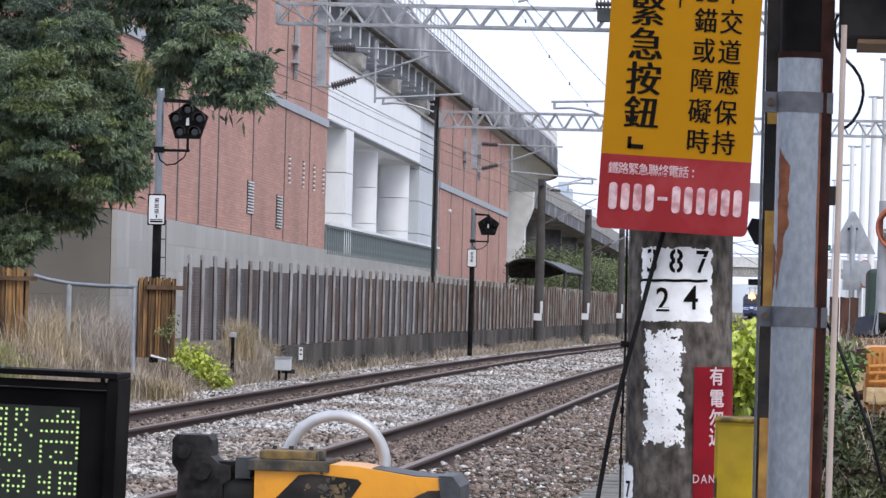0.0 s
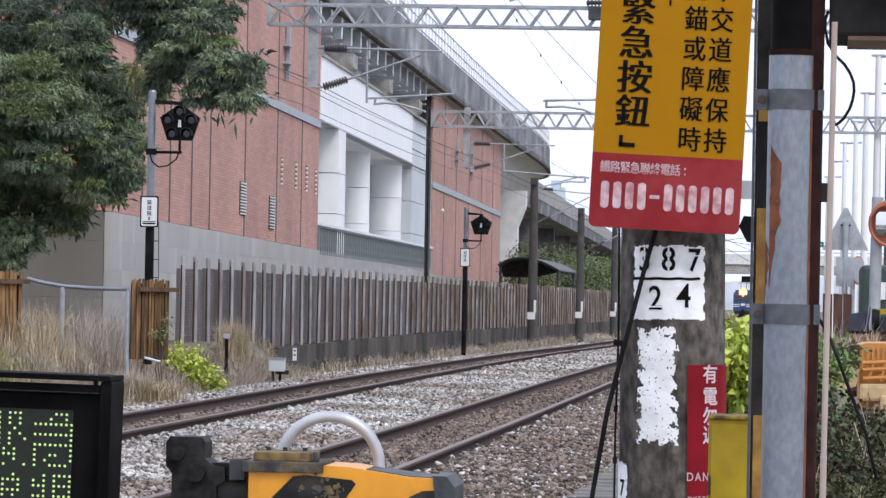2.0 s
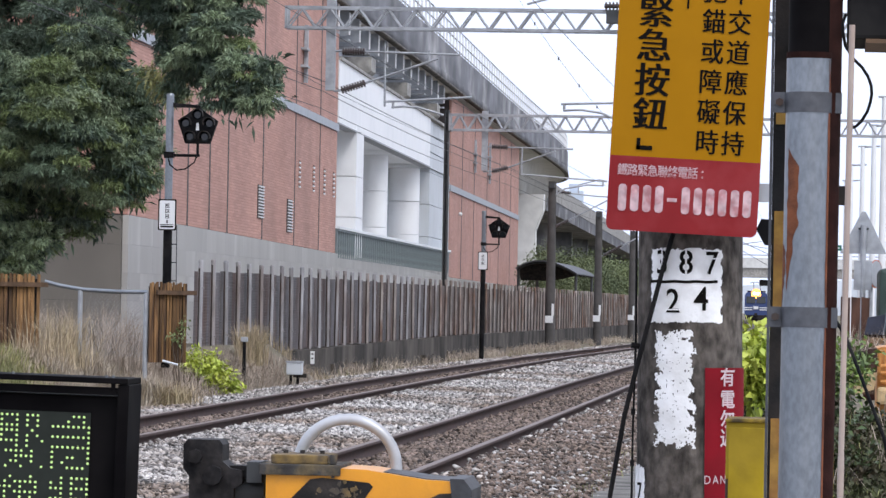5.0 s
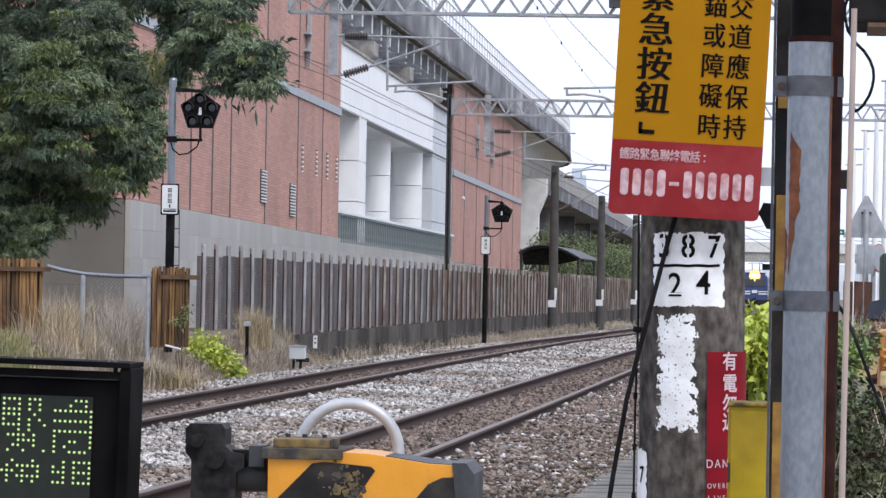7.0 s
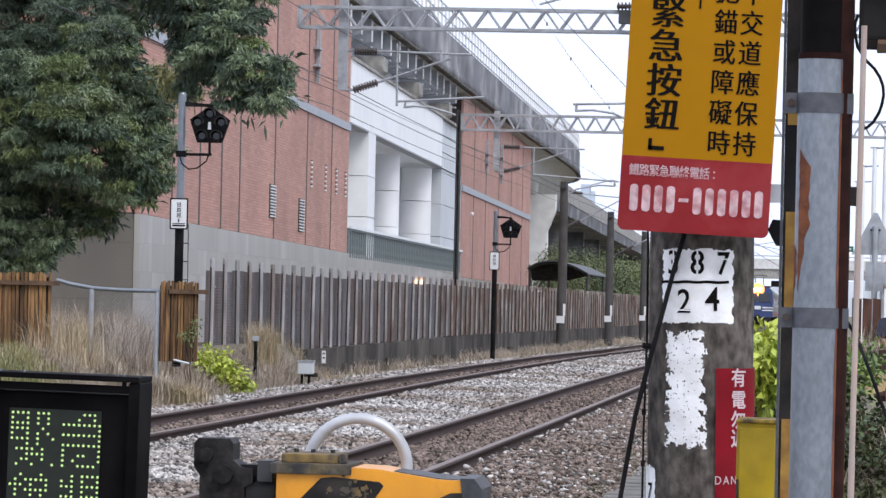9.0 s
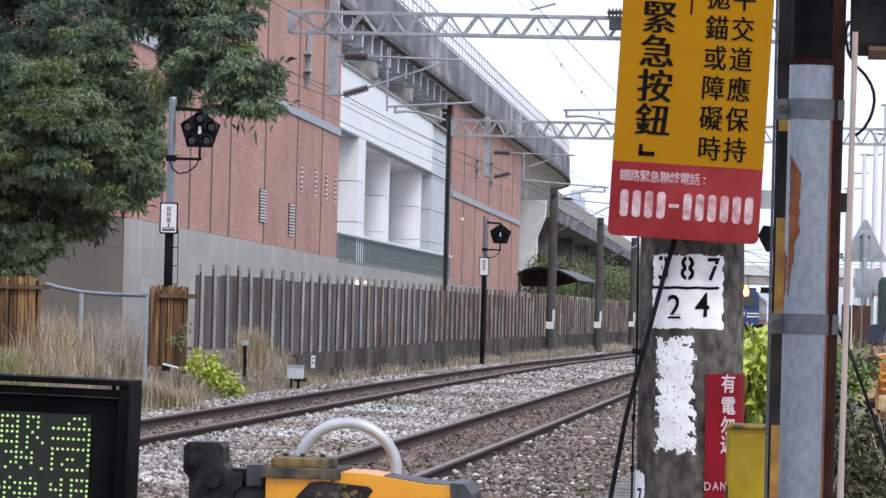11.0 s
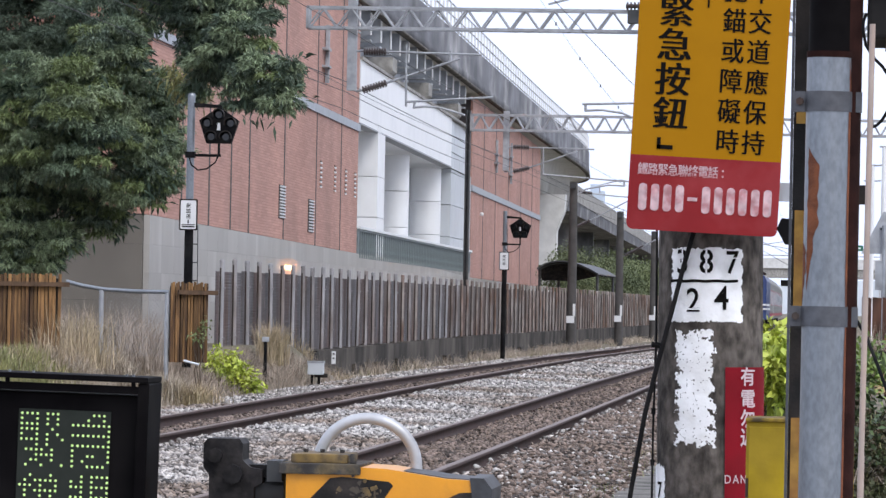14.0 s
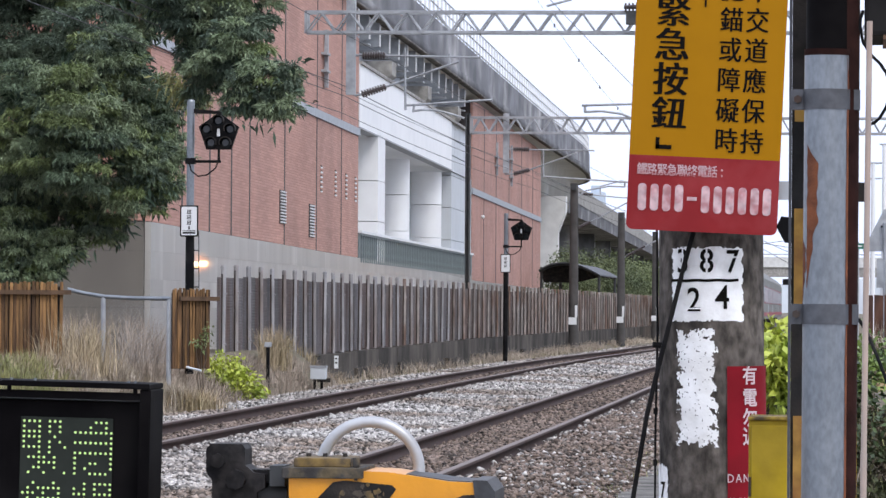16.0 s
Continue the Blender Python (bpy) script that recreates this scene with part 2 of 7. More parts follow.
M = {
    "soil": mat("soil", (.16, .13, .09), .95, stain=(.08, .09, .04), scale=2, bump=.5, bump_scale=8),
    "ballast_bed": mat("ballast_bed", (.065, .056, .05), .95, stain=(.13, .09, .07), stain_scale=.8, scale=14, vary=.5, bump=.8, bump_scale=18),
    "stone": mat("stone", (.43, .41, .392), .9, scale=1.2, vary=.2, stain=(.19, .14, .105), stain_scale=.3, stain_amount=.85, island=.85, bump=0),
    "rust_stone": mat("rust_stone", (.185, .142, .118), .9, scale=3, vary=.15, stain=(.15, .112, .088), stain_scale=.6, stain_amount=.7, island=.85, bump=0),
    "rail": mat("rail", (.046, .021, .015), .8, .1, stain=(.04, .025, .02), stain_scale=3, scale=8),
    "rail_top": mat("rail_top", (.165, .118, .098), .5, .4, scale=4, vary=.1, bump=0),
    "concrete": mat("concrete", (.36, .35, .33), .9, stain=(.17, .165, .15), stain_scale=.5, scale=3, bump=.3),
    "old_concrete": mat("old_concrete", (.17, .16, .145), .95, stain=(.05, .048, .042), stain_scale=.9, stain_amount=.8, stretch=(1, 1, .35), scale=5, vary=.35, bump=.6, bump_scale=25),
    "deck_concrete": mat("deck_concrete", (.125, .128, .14), .9, stain=(.34, .335, .33), stain_scale=.9, stain_amount=.75, stretch=(.5, .16, .3), scale=1.6, vary=.4, bump=.2, sharp=(.53, .72)),
    "pier": mat("pier", (.70, .70, .69), .85, stain=(.50, .50, .49), stain_scale=.3, scale=1.5, vary=.08, bump=.1),
    "white_wall": mat("white_wall", (.90, .91, .92), .5, scale=.6, vary=.03, stain=(.80, .82, .84), stain_scale=.25, bump=.03),
    "tile": mat("tile", (.86, .87, .88), .45, scale=.8, vary=.06, stain=(.76, .78, .79), stain_scale=.4, obj=.05, bump=.03),
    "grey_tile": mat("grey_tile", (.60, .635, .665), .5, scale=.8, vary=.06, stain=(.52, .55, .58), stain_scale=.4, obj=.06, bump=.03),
    "joint": mat("joint", (.06, .05, .05), .8, bump=0),
    "trim": mat("trim", (.36, .39, .43), .5, .3, scale=2, vary=.1, bump=.03),
    "parapet_metal": mat("parapet_metal", (.19, .225, .235), .6, .2, stain=(.16, .2, .2), stain_scale=.7, scale=4, vary=.2, bump=.1),
    "galv": mat("galv", (.24, .262, .29), .36, .65, scale=70, vary=.14, stain=(.165, .185, .21), stain_scale=9, stretch=(1, 1, .5), bump=.06, bump_scale=90),
    "galv_dull": mat("galv_dull", (.40, .42, .45), .6, .3, scale=6, vary=.15, stain=(.24, .24, .25), stain_scale=2, bump=.05),
    "dark_steel": mat("dark_steel", (.055, .06, .065), .6, .3, scale=5, vary=.25, stain=(.1, .09, .08), stain_scale=1.5, bump=.08),
    "black": mat("black", (.008, .008, .009), .65, spec=.06, scale=8, vary=.2, stain=(.03, .028, .026), stain_scale=4, bump=.05),
    "black_rough": mat("black_rough", (.02, .019, .019), .85, spec=.25, scale=10, vary=.35, stain=(.07, .055, .045), stain_scale=7, bump=.3, bump_scale=60),
    "rust": mat("rust", (.17, .055, .022), .95, scale=20, vary=.3, stain=(.06, .02, .012), stain_scale=9, bump=.35, bump_scale=70),
    "dark_rust": mat("dark_rust", (.026, .010, .008), .95, spec=.1, scale=15, vary=.3, stain=(.012, .008, .008), stain_scale=5, bump=.2, bump_scale=60),
    "sign_yellow": mat("sign_yellow", (.375, .172, .006), .7, spec=.06, scale=3, vary=.05, stain=(.33, .15, .008), stain_scale=2.5, bump=.02),
    "plate_red": mat("plate_red", (.22, .008, .016), .65, spec=.1, scale=4, vary=.15, stain=(.17, .01, .015), stain_scale=7, bump=.03),
    "clamp": mat("clamp", (.085, .09, .103), .5, .3, scale=30, vary=.2, stain=(.075, .072, .075), stain_scale=8, bump=.06, bump_scale=80),
    "sign_red": mat("sign_red", (.245, .022, .025), .6, spec=.1, scale=4, vary=.1, stain=(.34, .06, .065), stain_scale=6, bump=.03),
    "sign_black": mat("sign_black", (.007, .006, .005), .7, spec=.06, scale=6, vary=.1, bump=0),
    "sign_white": mat("sign_white", (.62, .50, .52), .6, scale=9, vary=.1, stain=(.6, .35, .38), stain_scale=12, bump=0),
    "paint_white": mat("paint_white", (.90, .905, .91), .7, scale=9, vary=.06, stain=(.6, .59, .57), stain_scale=14, stain_amount=.4, bump=.25, bump_scale=60),
    "hazard_yellow": mat("hazard_yellow", (.72, .30, .015), .35, scale=6, vary=.08, stain=(.45, .2, .03), stain_scale=9, stain_amount=.6, bump=.12, bump_scale=50, sharp=(.5, .75)),
    "box_yellow": mat("box_yellow", (.40, .28, .014), .65, spec=.2, scale=9, vary=.15, stain=(.25, .17, .03), stain_scale=5, bump=.12),
    "lid_yellow": mat("lid_yellow", (.30, .20, .02), .75, scale=20, vary=.3, stain=(.06, .04, .02), stain_scale=14, stain_amount=.9, bump=.2),
    "wood": mat("wood", (.225, .122, .047), .85, scale=6, vary=.35, stretch=(5, 5, .5), stain=(.05, .026, .015), stain_scale=1.6, stain_amount=.9, obj=.45, bump=.4, bump_scale=20),
    "dark_wood": mat("dark_wood", (.10, .06, .035), .9, scale=8, vary=.3, stretch=(1, 1, 1), bump=.3),
    "straw": mat("straw", (.44, .35, .235), .9, scale=1.2, vary=.3, stain=(.22, .2, .09), stain_scale=.8, island=.4, bump=0),
    "grass": mat("grass", (.23, .24, .10), .9, scale=1.2, vary=.3, stain=(.27, .23, .1), stain_scale=.7, island=.4, bump=0),
    "twig": mat("twig", (.35, .29, .235), .9, scale=2, vary=.3, island=.35, bump=0),
    "leaf_dark": mat("leaf_dark", (.265, .33, .195), .6, scale=.5, vary=.3, stain=(.10, .15, .10), stain_scale=.45, stain_amount=.8, island=.45, bump=0, spec=.35),
    "leaf_olive": mat("leaf_olive", (.205, .26, .11), .6, scale=.5, vary=.25, stain=(.075, .115, .045), stain_scale=.6, island=.4, bump=0, spec=.35),
    "leaf_lime": mat("leaf_lime", (.48, .53, .08), .5, scale=3, vary=.2, stain=(.25, .33, .04), stain_scale=3.0, stain_amount=.9, island=.3, bump=0),
    "leaf_bush": mat("leaf_bush", (.05, .08, .024), .55, scale=3, vary=.3, stain=(.018, .03, .014), stain_scale=2, island=.45, bump=0),
    "leaf_far": mat("leaf_far", (.155, .185, .085), .8, scale=.2, vary=.3, stain=(.075, .10, .055), stain_scale=.12, stain_amount=.8, island=.35, bump=0),
    "bark": mat("bark", (.10, .075, .055), .95, scale=8, vary=.3, stretch=(3, 3, .6), bump=.5),
    "led_face": mat("led_face", (.026, .03, .026), .65, spec=.05, scale=20, vary=.1, bump=0),
    "worn_black": mat("worn_black", (.055, .058, .066), .55, scale=14, vary=.3, stain=(.02, .02, .022), stain_scale=8, stain_amount=.8, bump=.15, bump_scale=50),
    "straw_dull": mat("straw_dull", (.50, .43, .34), .9, scale=1.2, vary=.3, stain=(.24, .2, .15), stain_scale=.8, island=.45, bump=0),
    "board_black": mat("board_black", (.004, .0035, .004), .6, scale=8, vary=.2, stain=(.011, .010, .010), stain_scale=4, bump=.05, spec=.03),
    "hoop": mat("hoop", (.50, .51, .53), .38, .3, scale=20, vary=.1, stain=(.36, .37, .38), stain_scale=8, bump=.03),
    "led": mat("led", (.48, .66, .24), .4, emit=.52, bump=0, scale=50, vary=.05),
    "blue": mat("blue", (.02, .045, .155), .4, scale=1, vary=.1, stain=(.02, .035, .13), stain_scale=.8, bump=0),
    "stripe": mat("stripe", (.75, .76, .78), .4, scale=1, vary=.05, bump=0),
    "coach_grey": mat("coach_grey", (.19, .195, .185), .5, .1, scale=1, vary=.1, stain=(.25, .24, .235), stain_scale=.5, bump=0),
    "coach_red": mat("coach_red", (.36, .045, .075), .4, scale=1, vary=.1, stain=(.33, .05, .08), stain_scale=.5, bump=0),
    "dark_glass": mat("dark_glass", (.02, .024, .028), .08, scale=1, vary=.05, bump=0),
    "headlight": mat("headlight", (1.0, .60, .26), .3, emit=200.0, bump=0, vary=0),
    # emissive orange that paints the lens bloom round the headlights
    "headlight_bloom": mat("headlight_bloom", (1.0, .40, .10), .3, emit=2.0, bump=0, vary=0),
    "sign_faded": mat("sign_faded", (.60, .42, .44), .6, scale=30, vary=.2, stain=(.40, .13, .14), stain_scale=22, stain_amount=.7, bump=0),
    # near-black for rusty bolts and hinges, and for the shadow strips on fence posts
    "rust_and_shadow": mat("rust_and_shadow", (.04, .034, .031), .9, scale=6, vary=.3, stain=(.05, .028, .02), stain_scale=2, stain_amount=.9, bump=.1),
    "tan_paint": mat("tan_paint", (.42, .24, .05), .8, scale=15, vary=.25, stain=(.22, .10, .03), stain_scale=7, stain_amount=.8, bump=.2),
    "plinth": mat("plinth", (.092, .081, .07), .95, spec=.2, stain=(.022, .02, .018), stain_scale=1.1, stain_amount=.92, stretch=(1, .4, .3), scale=3, vary=.4, bump=.6, bump_scale=20),
    "pole_concrete": mat("pole_concrete", (.112, .098, .086), .95, spec=.15, stain=(.035, .031, .028), stain_scale=6, stain_amount=.75, stretch=(1, 1, .6), scale=30, vary=.55, bump=.9, bump_scale=45, sharp=(.42, .66)),
    "orange": mat("orange", (.50, .23, .055), .5, scale=5, vary=.12, stain=(.4, .13, .02), stain_scale=4, bump=.1),
    "mirror": mat("mirror", (.75, .75, .76), .06, 1.0, scale=2, vary=.03, bump=0),
    "mirror_orange": mat("mirror_orange", (.42, .12, .06), .45, scale=4, vary=.1, bump=.03),
    "truck_green": mat("truck_green", (.03, .055, .045), .5, scale=3, vary=.15, bump=.03),
    "far_white": mat("far_white", (.80, .82, .84), .5, scale=1, vary=.04, bump=0),
    "tool_blue": mat("tool_blue", (.03, .035, .06), .6, scale=8, vary=.3, stain=(.015, .015, .02), stain_scale=5, bump=.1),
    "far_block": mat("far_block", (.52, .60, .70), .6, scale=.05, vary=.1, bump=0),
    "hill": mat("hill", (.62, .67, .73), .95, scale=.03, vary=.3, bump=0),
    "plate_white": mat("plate_white", (.74, .75, .76), .5, scale=4, vary=.05, bump=0),
    "wire": mat("wire", (.05, .05, .055), .6, .4, scale=3, vary=.1, bump=0),
    "insulator": mat("insulator", (.045, .03, .028), .35, scale=9, vary=.2, bump=0),
    "fence_post": mat("fence_post", (.31, .305, .315), .7, .15, scale=5, vary=.25, stain=(.22, .17, .145), stain_scale=1.6, stain_amount=.7, stretch=(1, 1, .4), obj=.12, bump=.15),
    "fence_post_rusty": mat("fence_post_rusty", (.29, .26, .24), .85, .1, scale=5, vary=.3, stain=(.16, .09, .06), stain_scale=1.8, stain_amount=.85, stretch=(1, 1, .4), obj=.25, bump=.15),
    "tan_pole": mat("tan_pole", (.38, .31, .27), .6, scale=6, vary=.12, stain=(.38, .26, .2), stain_scale=5, bump=.1),
}

def brick_material():
    """Small red tiles laid in courses, with pale joints and weathered patches."""
    m = mat("brick_tile", (.54, .305, .245), .8, scale=.35, vary=.10, stain=(.47, .275, .225), stain_scale=.18, stain_amount=.7, obj=.05, bump=0)
    nt = m.node_tree
    N, L = nt.nodes.new, nt.links.new
    b = nt.nodes["Principled BSDF"]
    src = b.inputs["Base Color"].links[0].from_socket
    co, sp, cb = N("ShaderNodeTexCoord"), N("ShaderNodeSeparateXYZ"), N("ShaderNodeCombineXYZ")
    L(co.outputs["Object"], sp.inputs["Vector"])
    L(sp.outputs["Y"], cb.inputs["X"])
    L(sp.outputs["Z"], cb.inputs["Y"])
    br = N("ShaderNodeTexBrick")
    br.inputs["Scale"].default_value = 1.0
    br.inputs["Brick Width"].default_value, br.inputs["Row Height"].default_value = .9, 0.085
    br.inputs["Mortar Size"].default_value = 0.009
    br.inputs["Color1"].default_value, br.inputs["Color2"].default_value = (1, 1, 1, 1), (.82, .80, .80, 1)
    br.inputs["Mortar"].default_value = (.74, .70, .70, 1)
    L(cb.outputs["Vector"], br.inputs["Vector"])
    mx = N("ShaderNodeMixRGB")
    mx.blend_type = "MULTIPLY"
    mx.inputs["Fac"].default_value = 1.0
    L(src, mx.inputs["Color1"])
    L(br.outputs["Color"], mx.inputs["Color2"])
    L(mx.outputs["Color"], b.inputs["Base Color"])
    bp = N("ShaderNodeBump")
    bp.inputs["Strength"].default_value, bp.inputs["Distance"].default_value = .5, .02
    L(br.outputs["Fac"], bp.inputs["Height"])
    bp.invert = True
    L(bp.outputs["Normal"], b.inputs["Normal"])
    return m


def granite_material():
    """Polished grey stone cladding in large slabs, some of them paler."""
    m = mat("granite", (.42, .405, .382), .4, scale=.5, vary=.1, stain=(.60, .585, .56), stain_scale=.42, stain_amount=.75, stretch=(1, 1, .3), bump=0, spec=.3, obj=.035, sharp=(.56, .72))
    b = m.node_tree.nodes["Principled BSDF"]
    b.inputs["Coat Weight"].default_value, b.inputs["Coat Roughness"].default_value = .14, .02
    return m


M["brick"] = brick_material()
M["granite"] = granite_material()

# ---- ground ----
def ground_height(x, y):
    """Level of the earth: a bank beside the fence, a low bank on the far side of the road, flat elsewhere."""
    left = np.clip((-9.15 - x) / 1.3, 0, 1)
    h = -0.42 + left * np.where(y < 84, 0.92, 0.2) * np.clip((y - 20) / 15, 0, 1)
    right = np.clip((x - (-0.9)) / 0.5, 0, 1) * np.clip((y - 19.0) / 2.5, 0, 1) * np.clip((75 - y) / 20, 0, 1)
    return h + right * 0.95


gx = np.unique(np.concatenate([np.linspace(-2500, -60, 12), np.linspace(-60, -14, 24), np.linspace(-14, -8, 40), np.linspace(-8, -2, 8), np.linspace(-2, 3, 34), np.linspace(3, 60, 16), np.linspace(60, 2500, 12)]))
gy = np.unique(np.concatenate([np.linspace(-1500, -40, 6), np.linspace(-40, 16, 8), np.linspace(16, 120, 80), np.linspace(120, 600, 40), np.linspace(600, 4500, 16)]))
GX, GY = np.meshgrid(gx, gy)
GZ = ground_height(GX, GY) + 0.05 * np.array([[noise.noise((x * .8, y * .5, 3.1)) for x in gx] for y in gy])
idx = np.arange(GX.size).reshape(GX.shape)
quads = np.stack([idx[:-1, :-1], idx[:-1, 1:], idx[1:, 1:], idx[1:, :-1]], -1).reshape(-1, 4)
tagged(new("ground", mesh_np("ground", np.stack([GX, GY, GZ], -1).reshape(-1, 3), quads, M["soil"])), "bare brown soil with dry grass beside the railway", "ground", kind="structure")

# The crossing's road, level with the rails, where the camera stands.
bm = bmesh.new()
box(bm, -40, 30, -8, 16.5, -.5, -.02)
solid("road", bm, M["concrete"], "worn concrete road of the level crossing", "road", kind="structure")


# ---- railway ----
TRACKS = (-3.82, -7.16)


def sweep(name, profile, ys, x0, material, closed=True):
    """A profile of (x, z) carried along the railway's line."""
    n = len(profile)
    v = np.array([[x0 + bend(y) + px, y, pz + rise(y)] for y in ys for px, pz in profile])
    f = []
    for i in range(len(ys) - 1):
        for k in range(n if closed else n - 1):
            a, b = i * n + k, i * n + (k + 1) % n
            f.append((a, b, b + n, a + n))
    return mesh_np(name, v, np.array(f), material)


ys_line = np.concatenate([np.arange(-40, 200, 3.0), np.arange(200, 900, 10.0)])
tagged(new("track_bed", sweep("track_bed", [(-3.9, -.45), (-3.2, -.2), (-2.3, -.165), (-1.15, -.165), (-1.0, -.125), (-.4, -.13), (.9, -.155), (1.1, -.165), (2.18, -.165), (2.34, -.115), (3.0, -.12), (3.5, -.19), (4.3, -.45)], ys_line, -5.5, M["ballast_bed"], False)), "grey crushed-stone bed under two railway tracks", "track bed", kind="structure")
FOOT = [(-.062, -.15), (.062, -.15), (.062, -.139), (.012, -.118), (.012, -.042), (.034, -.034), (.034, -.006), (-.034, -.006), (-.034, -.034), (-.012, -.042), (-.012, -.118), (-.062, -.139)]
HEAD = [(-.031, -.008), (.031, -.008), (.031, -.002), (.022, 0), (-.022, 0), (-.031, -.002)]


def fastening_mesh():
    bm = bmesh.new()
    prism(bm, [(-.04, -.15), (.045, -.15), (.04, -.135), (.01, -.12), (-.025, -.118), (-.042, -.13)], -.07, .07)
    bevel(bm, .012, 1)
    return to_mesh("rail_clip", bm, M["rail"])


clip_mesh = fastening_mesh()
bm = bmesh.new()
prism(bm, [(-1.0, -.34), (1.0, -.34), (.98, -.165), (-.98, -.165)], -.11, .11)
sleeper_mesh = to_mesh("sleeper", bm, M["old_concrete"])
for x0, lab in zip(TRACKS, ("rusty narrow-gauge railway track on stone ballast", "rusty railway track beside the fence, on stone ballast")):
    tr = thing("railway_track", lab, "railway track", "railway tracks")
    for s in (-1, 1):
        cant = .028 if s > 0 else 0.0
        r = new("rail", sweep("rail", [(a, b + cant) for a, b in FOOT], ys_line, x0 + s * .567, M["rail"]))
        r.parent = tr
        h = new("rail_head", sweep("rail_head", [(a, b + cant) for a, b in HEAD], ys_line, x0 + s * .567, M["rail_top"]))
        h.parent = r
        tagged(h, "worn bright running surface")
    for i in range(75):
        y = 34 + i * .62
        o = new("sleeper", sleeper_mesh)
        o.parent, o.matrix_basis = tr, pose(x0 + bend(y), y, float(rise(y)) + .012, 0, -1.4, 0)
        for s in (-.657, -.477, .477, .657):
            c = new("rail_clip", clip_mesh)
            c.parent, c.matrix_basis = o, pose(s, 0, 0)
    bm = bmesh.new()
    for i in range(75, 190):
        y = 34 + i * .62
        for s in (-.657, -.477, .477, .657):
            box(bm, x0 + bend(y) + s - .04, x0 + bend(y) + s + .04, y - .07, y + .07, -.15, -.09)
    tagged(part("far_fastening", bm, M["rail"], tr), kind="stuff")


def stones(name, n_list, test, material, label, low=.28, high=1.1):
    """Thousands of broken stones as rough eight-sided lumps in one mesh."""
    octa = np.array([[1, 0, 0], [-1, 0, 0], [0, 1, 0], [0, -1, 0], [0, 0, 1], [0, 0, -1]], float)
    tri = np.array([[0, 2, 4], [2, 1, 4], [1, 3, 4], [3, 0, 4], [2, 0, 5], [1, 2, 5], [3, 1, 5], [0, 3, 5]])
    V = []
    for y0, y1, dens in n_list:
        n = int((y1 - y0) * 8.4 * dens)
        y = nrng.uniform(y0, y1, n)
        x = nrng.uniform(-9.75, -1.35, n)
        k = test(x, y)
        x, y = x[k], y[k]
        n = len(x)
        z = np.interp(x, [-9.75, -9.3, -8.6, -7.9, -7.7, -6.65, -6.52, -5.9, -4.6, -4.4, -3.3, -3.18, -2.5, -1.95, -1.35], [-.3, -.19, -.14, -.135, -.15, -.14, -.075, -.09, -.12, -.15, -.14, -.062, -.08, -.15, -.33]) + rise(y)
        x = x + np.interp(y, _ys, _bx)
        r = nrng.uniform(.015, .043, n) * (1 + .35 * (y > 85))
        p = octa[None] * nrng.uniform(low, high, (n, 6, 1)) + nrng.normal(0, .16, (n, 6, 3))
        a = nrng.uniform(0, 6.28, n)
        t = nrng.normal(0, .5, n)
        ca, sa, ct, st = np.cos(a), np.sin(a), np.cos(t), np.sin(t)
        R = np.stack([np.stack([ca, -sa * ct, sa * st], -1), np.stack([sa, ca * ct, -ca * st], -1), np.stack([0 * a, st, ct], -1)], 1)
        p = np.einsum("nij,nkj->nki", R, p * np.array([1.25, .95, .62])) * r[:, None, None]
        V.append(p + np.stack([x, y, z + r * .25 + nrng.uniform(0, .02, n)], -1)[:, None])
    V = np.concatenate(V)
    F = (np.arange(len(V))[:, None, None] * 6 + tri[None]).reshape(-1, 3)
    return tagged(new(name, mesh_np(name, V.reshape(-1, 3), F, material)), label, "ballast", kind="stuff")


def in_gauge(x, y):
    return ((np.abs(x - TRACKS[0]) < .53) | (np.abs(x - TRACKS[1]) < .53))


def on_rail(x):
    d = np.stack([x - (t + s * .567) for t in TRACKS for s in (-1, 1)])
    return ((d > -.09) & (d < .06)).any(0)


ZONES = ((29, 60, 350), (60, 85, 210), (85, 120, 80), (120, 185, 36))
stones("ballast", ZONES, lambda x, y: ~in_gauge(x, y) & ~on_rail(x) & ((x < -3.2) | (nrng.random(len(x)) < .14)), M["stone"], "loose grey crushed stones beside the rails")
stones("ballast", ZONES, lambda x, y: in_gauge(x, y) | ((x > -3.1) & (nrng.random(len(x)) < .8)), M["rust_stone"], "rust-stained crushed stones between the rails")

# concrete cable trough beside the near track
ct = thing("cable_trough", "weathered concrete cable trough with loose cover slabs", "cable trough")
for i in range(27):
    bm = bmesh.new()
    box(bm, -.23, .23, -.295, .295, -.04, .0)
    bevel(bm, .008, 1)
    p = part("cover_slab", bm, M["old_concrete"], ct)
    p.matrix_basis = pose(-1.68 + rng.uniform(-.012, .012), 30.5 + i * .605, -.17 + rng.uniform(-.01, .006), rng.uniform(-1, 1), rng.uniform(-1.5, 1.5), rng.uniform(-1.5, 1.5))
for x in (-1.88, -1.48):
    bm = bmesh.new()
    box(bm, x - .03, x + .03, 30, 46.5, -.5, -.215)
    part("side_wall", bm, M["old_concrete"], ct)

# ---- station building ----
TH = math.atan(.024)
WALL = Matrix.Translation((-14.8, 0, 0)) @ Matrix.Rotation(TH, 4, "Z")  # local x: out of the wall, y: along it
bld = thing("station_building", "red brick-tiled building on a polished grey stone base, with white columns", "building", at=WALL)


def wpart(name, material, boxes, label="", smooth=False, parent=bld, bev=0):
    bm = bmesh.new()
    for b in boxes:
        box(bm, *b)
    if bev:
        bevel(bm, bev)
    return part(name, bm, material, parent, label, smooth)


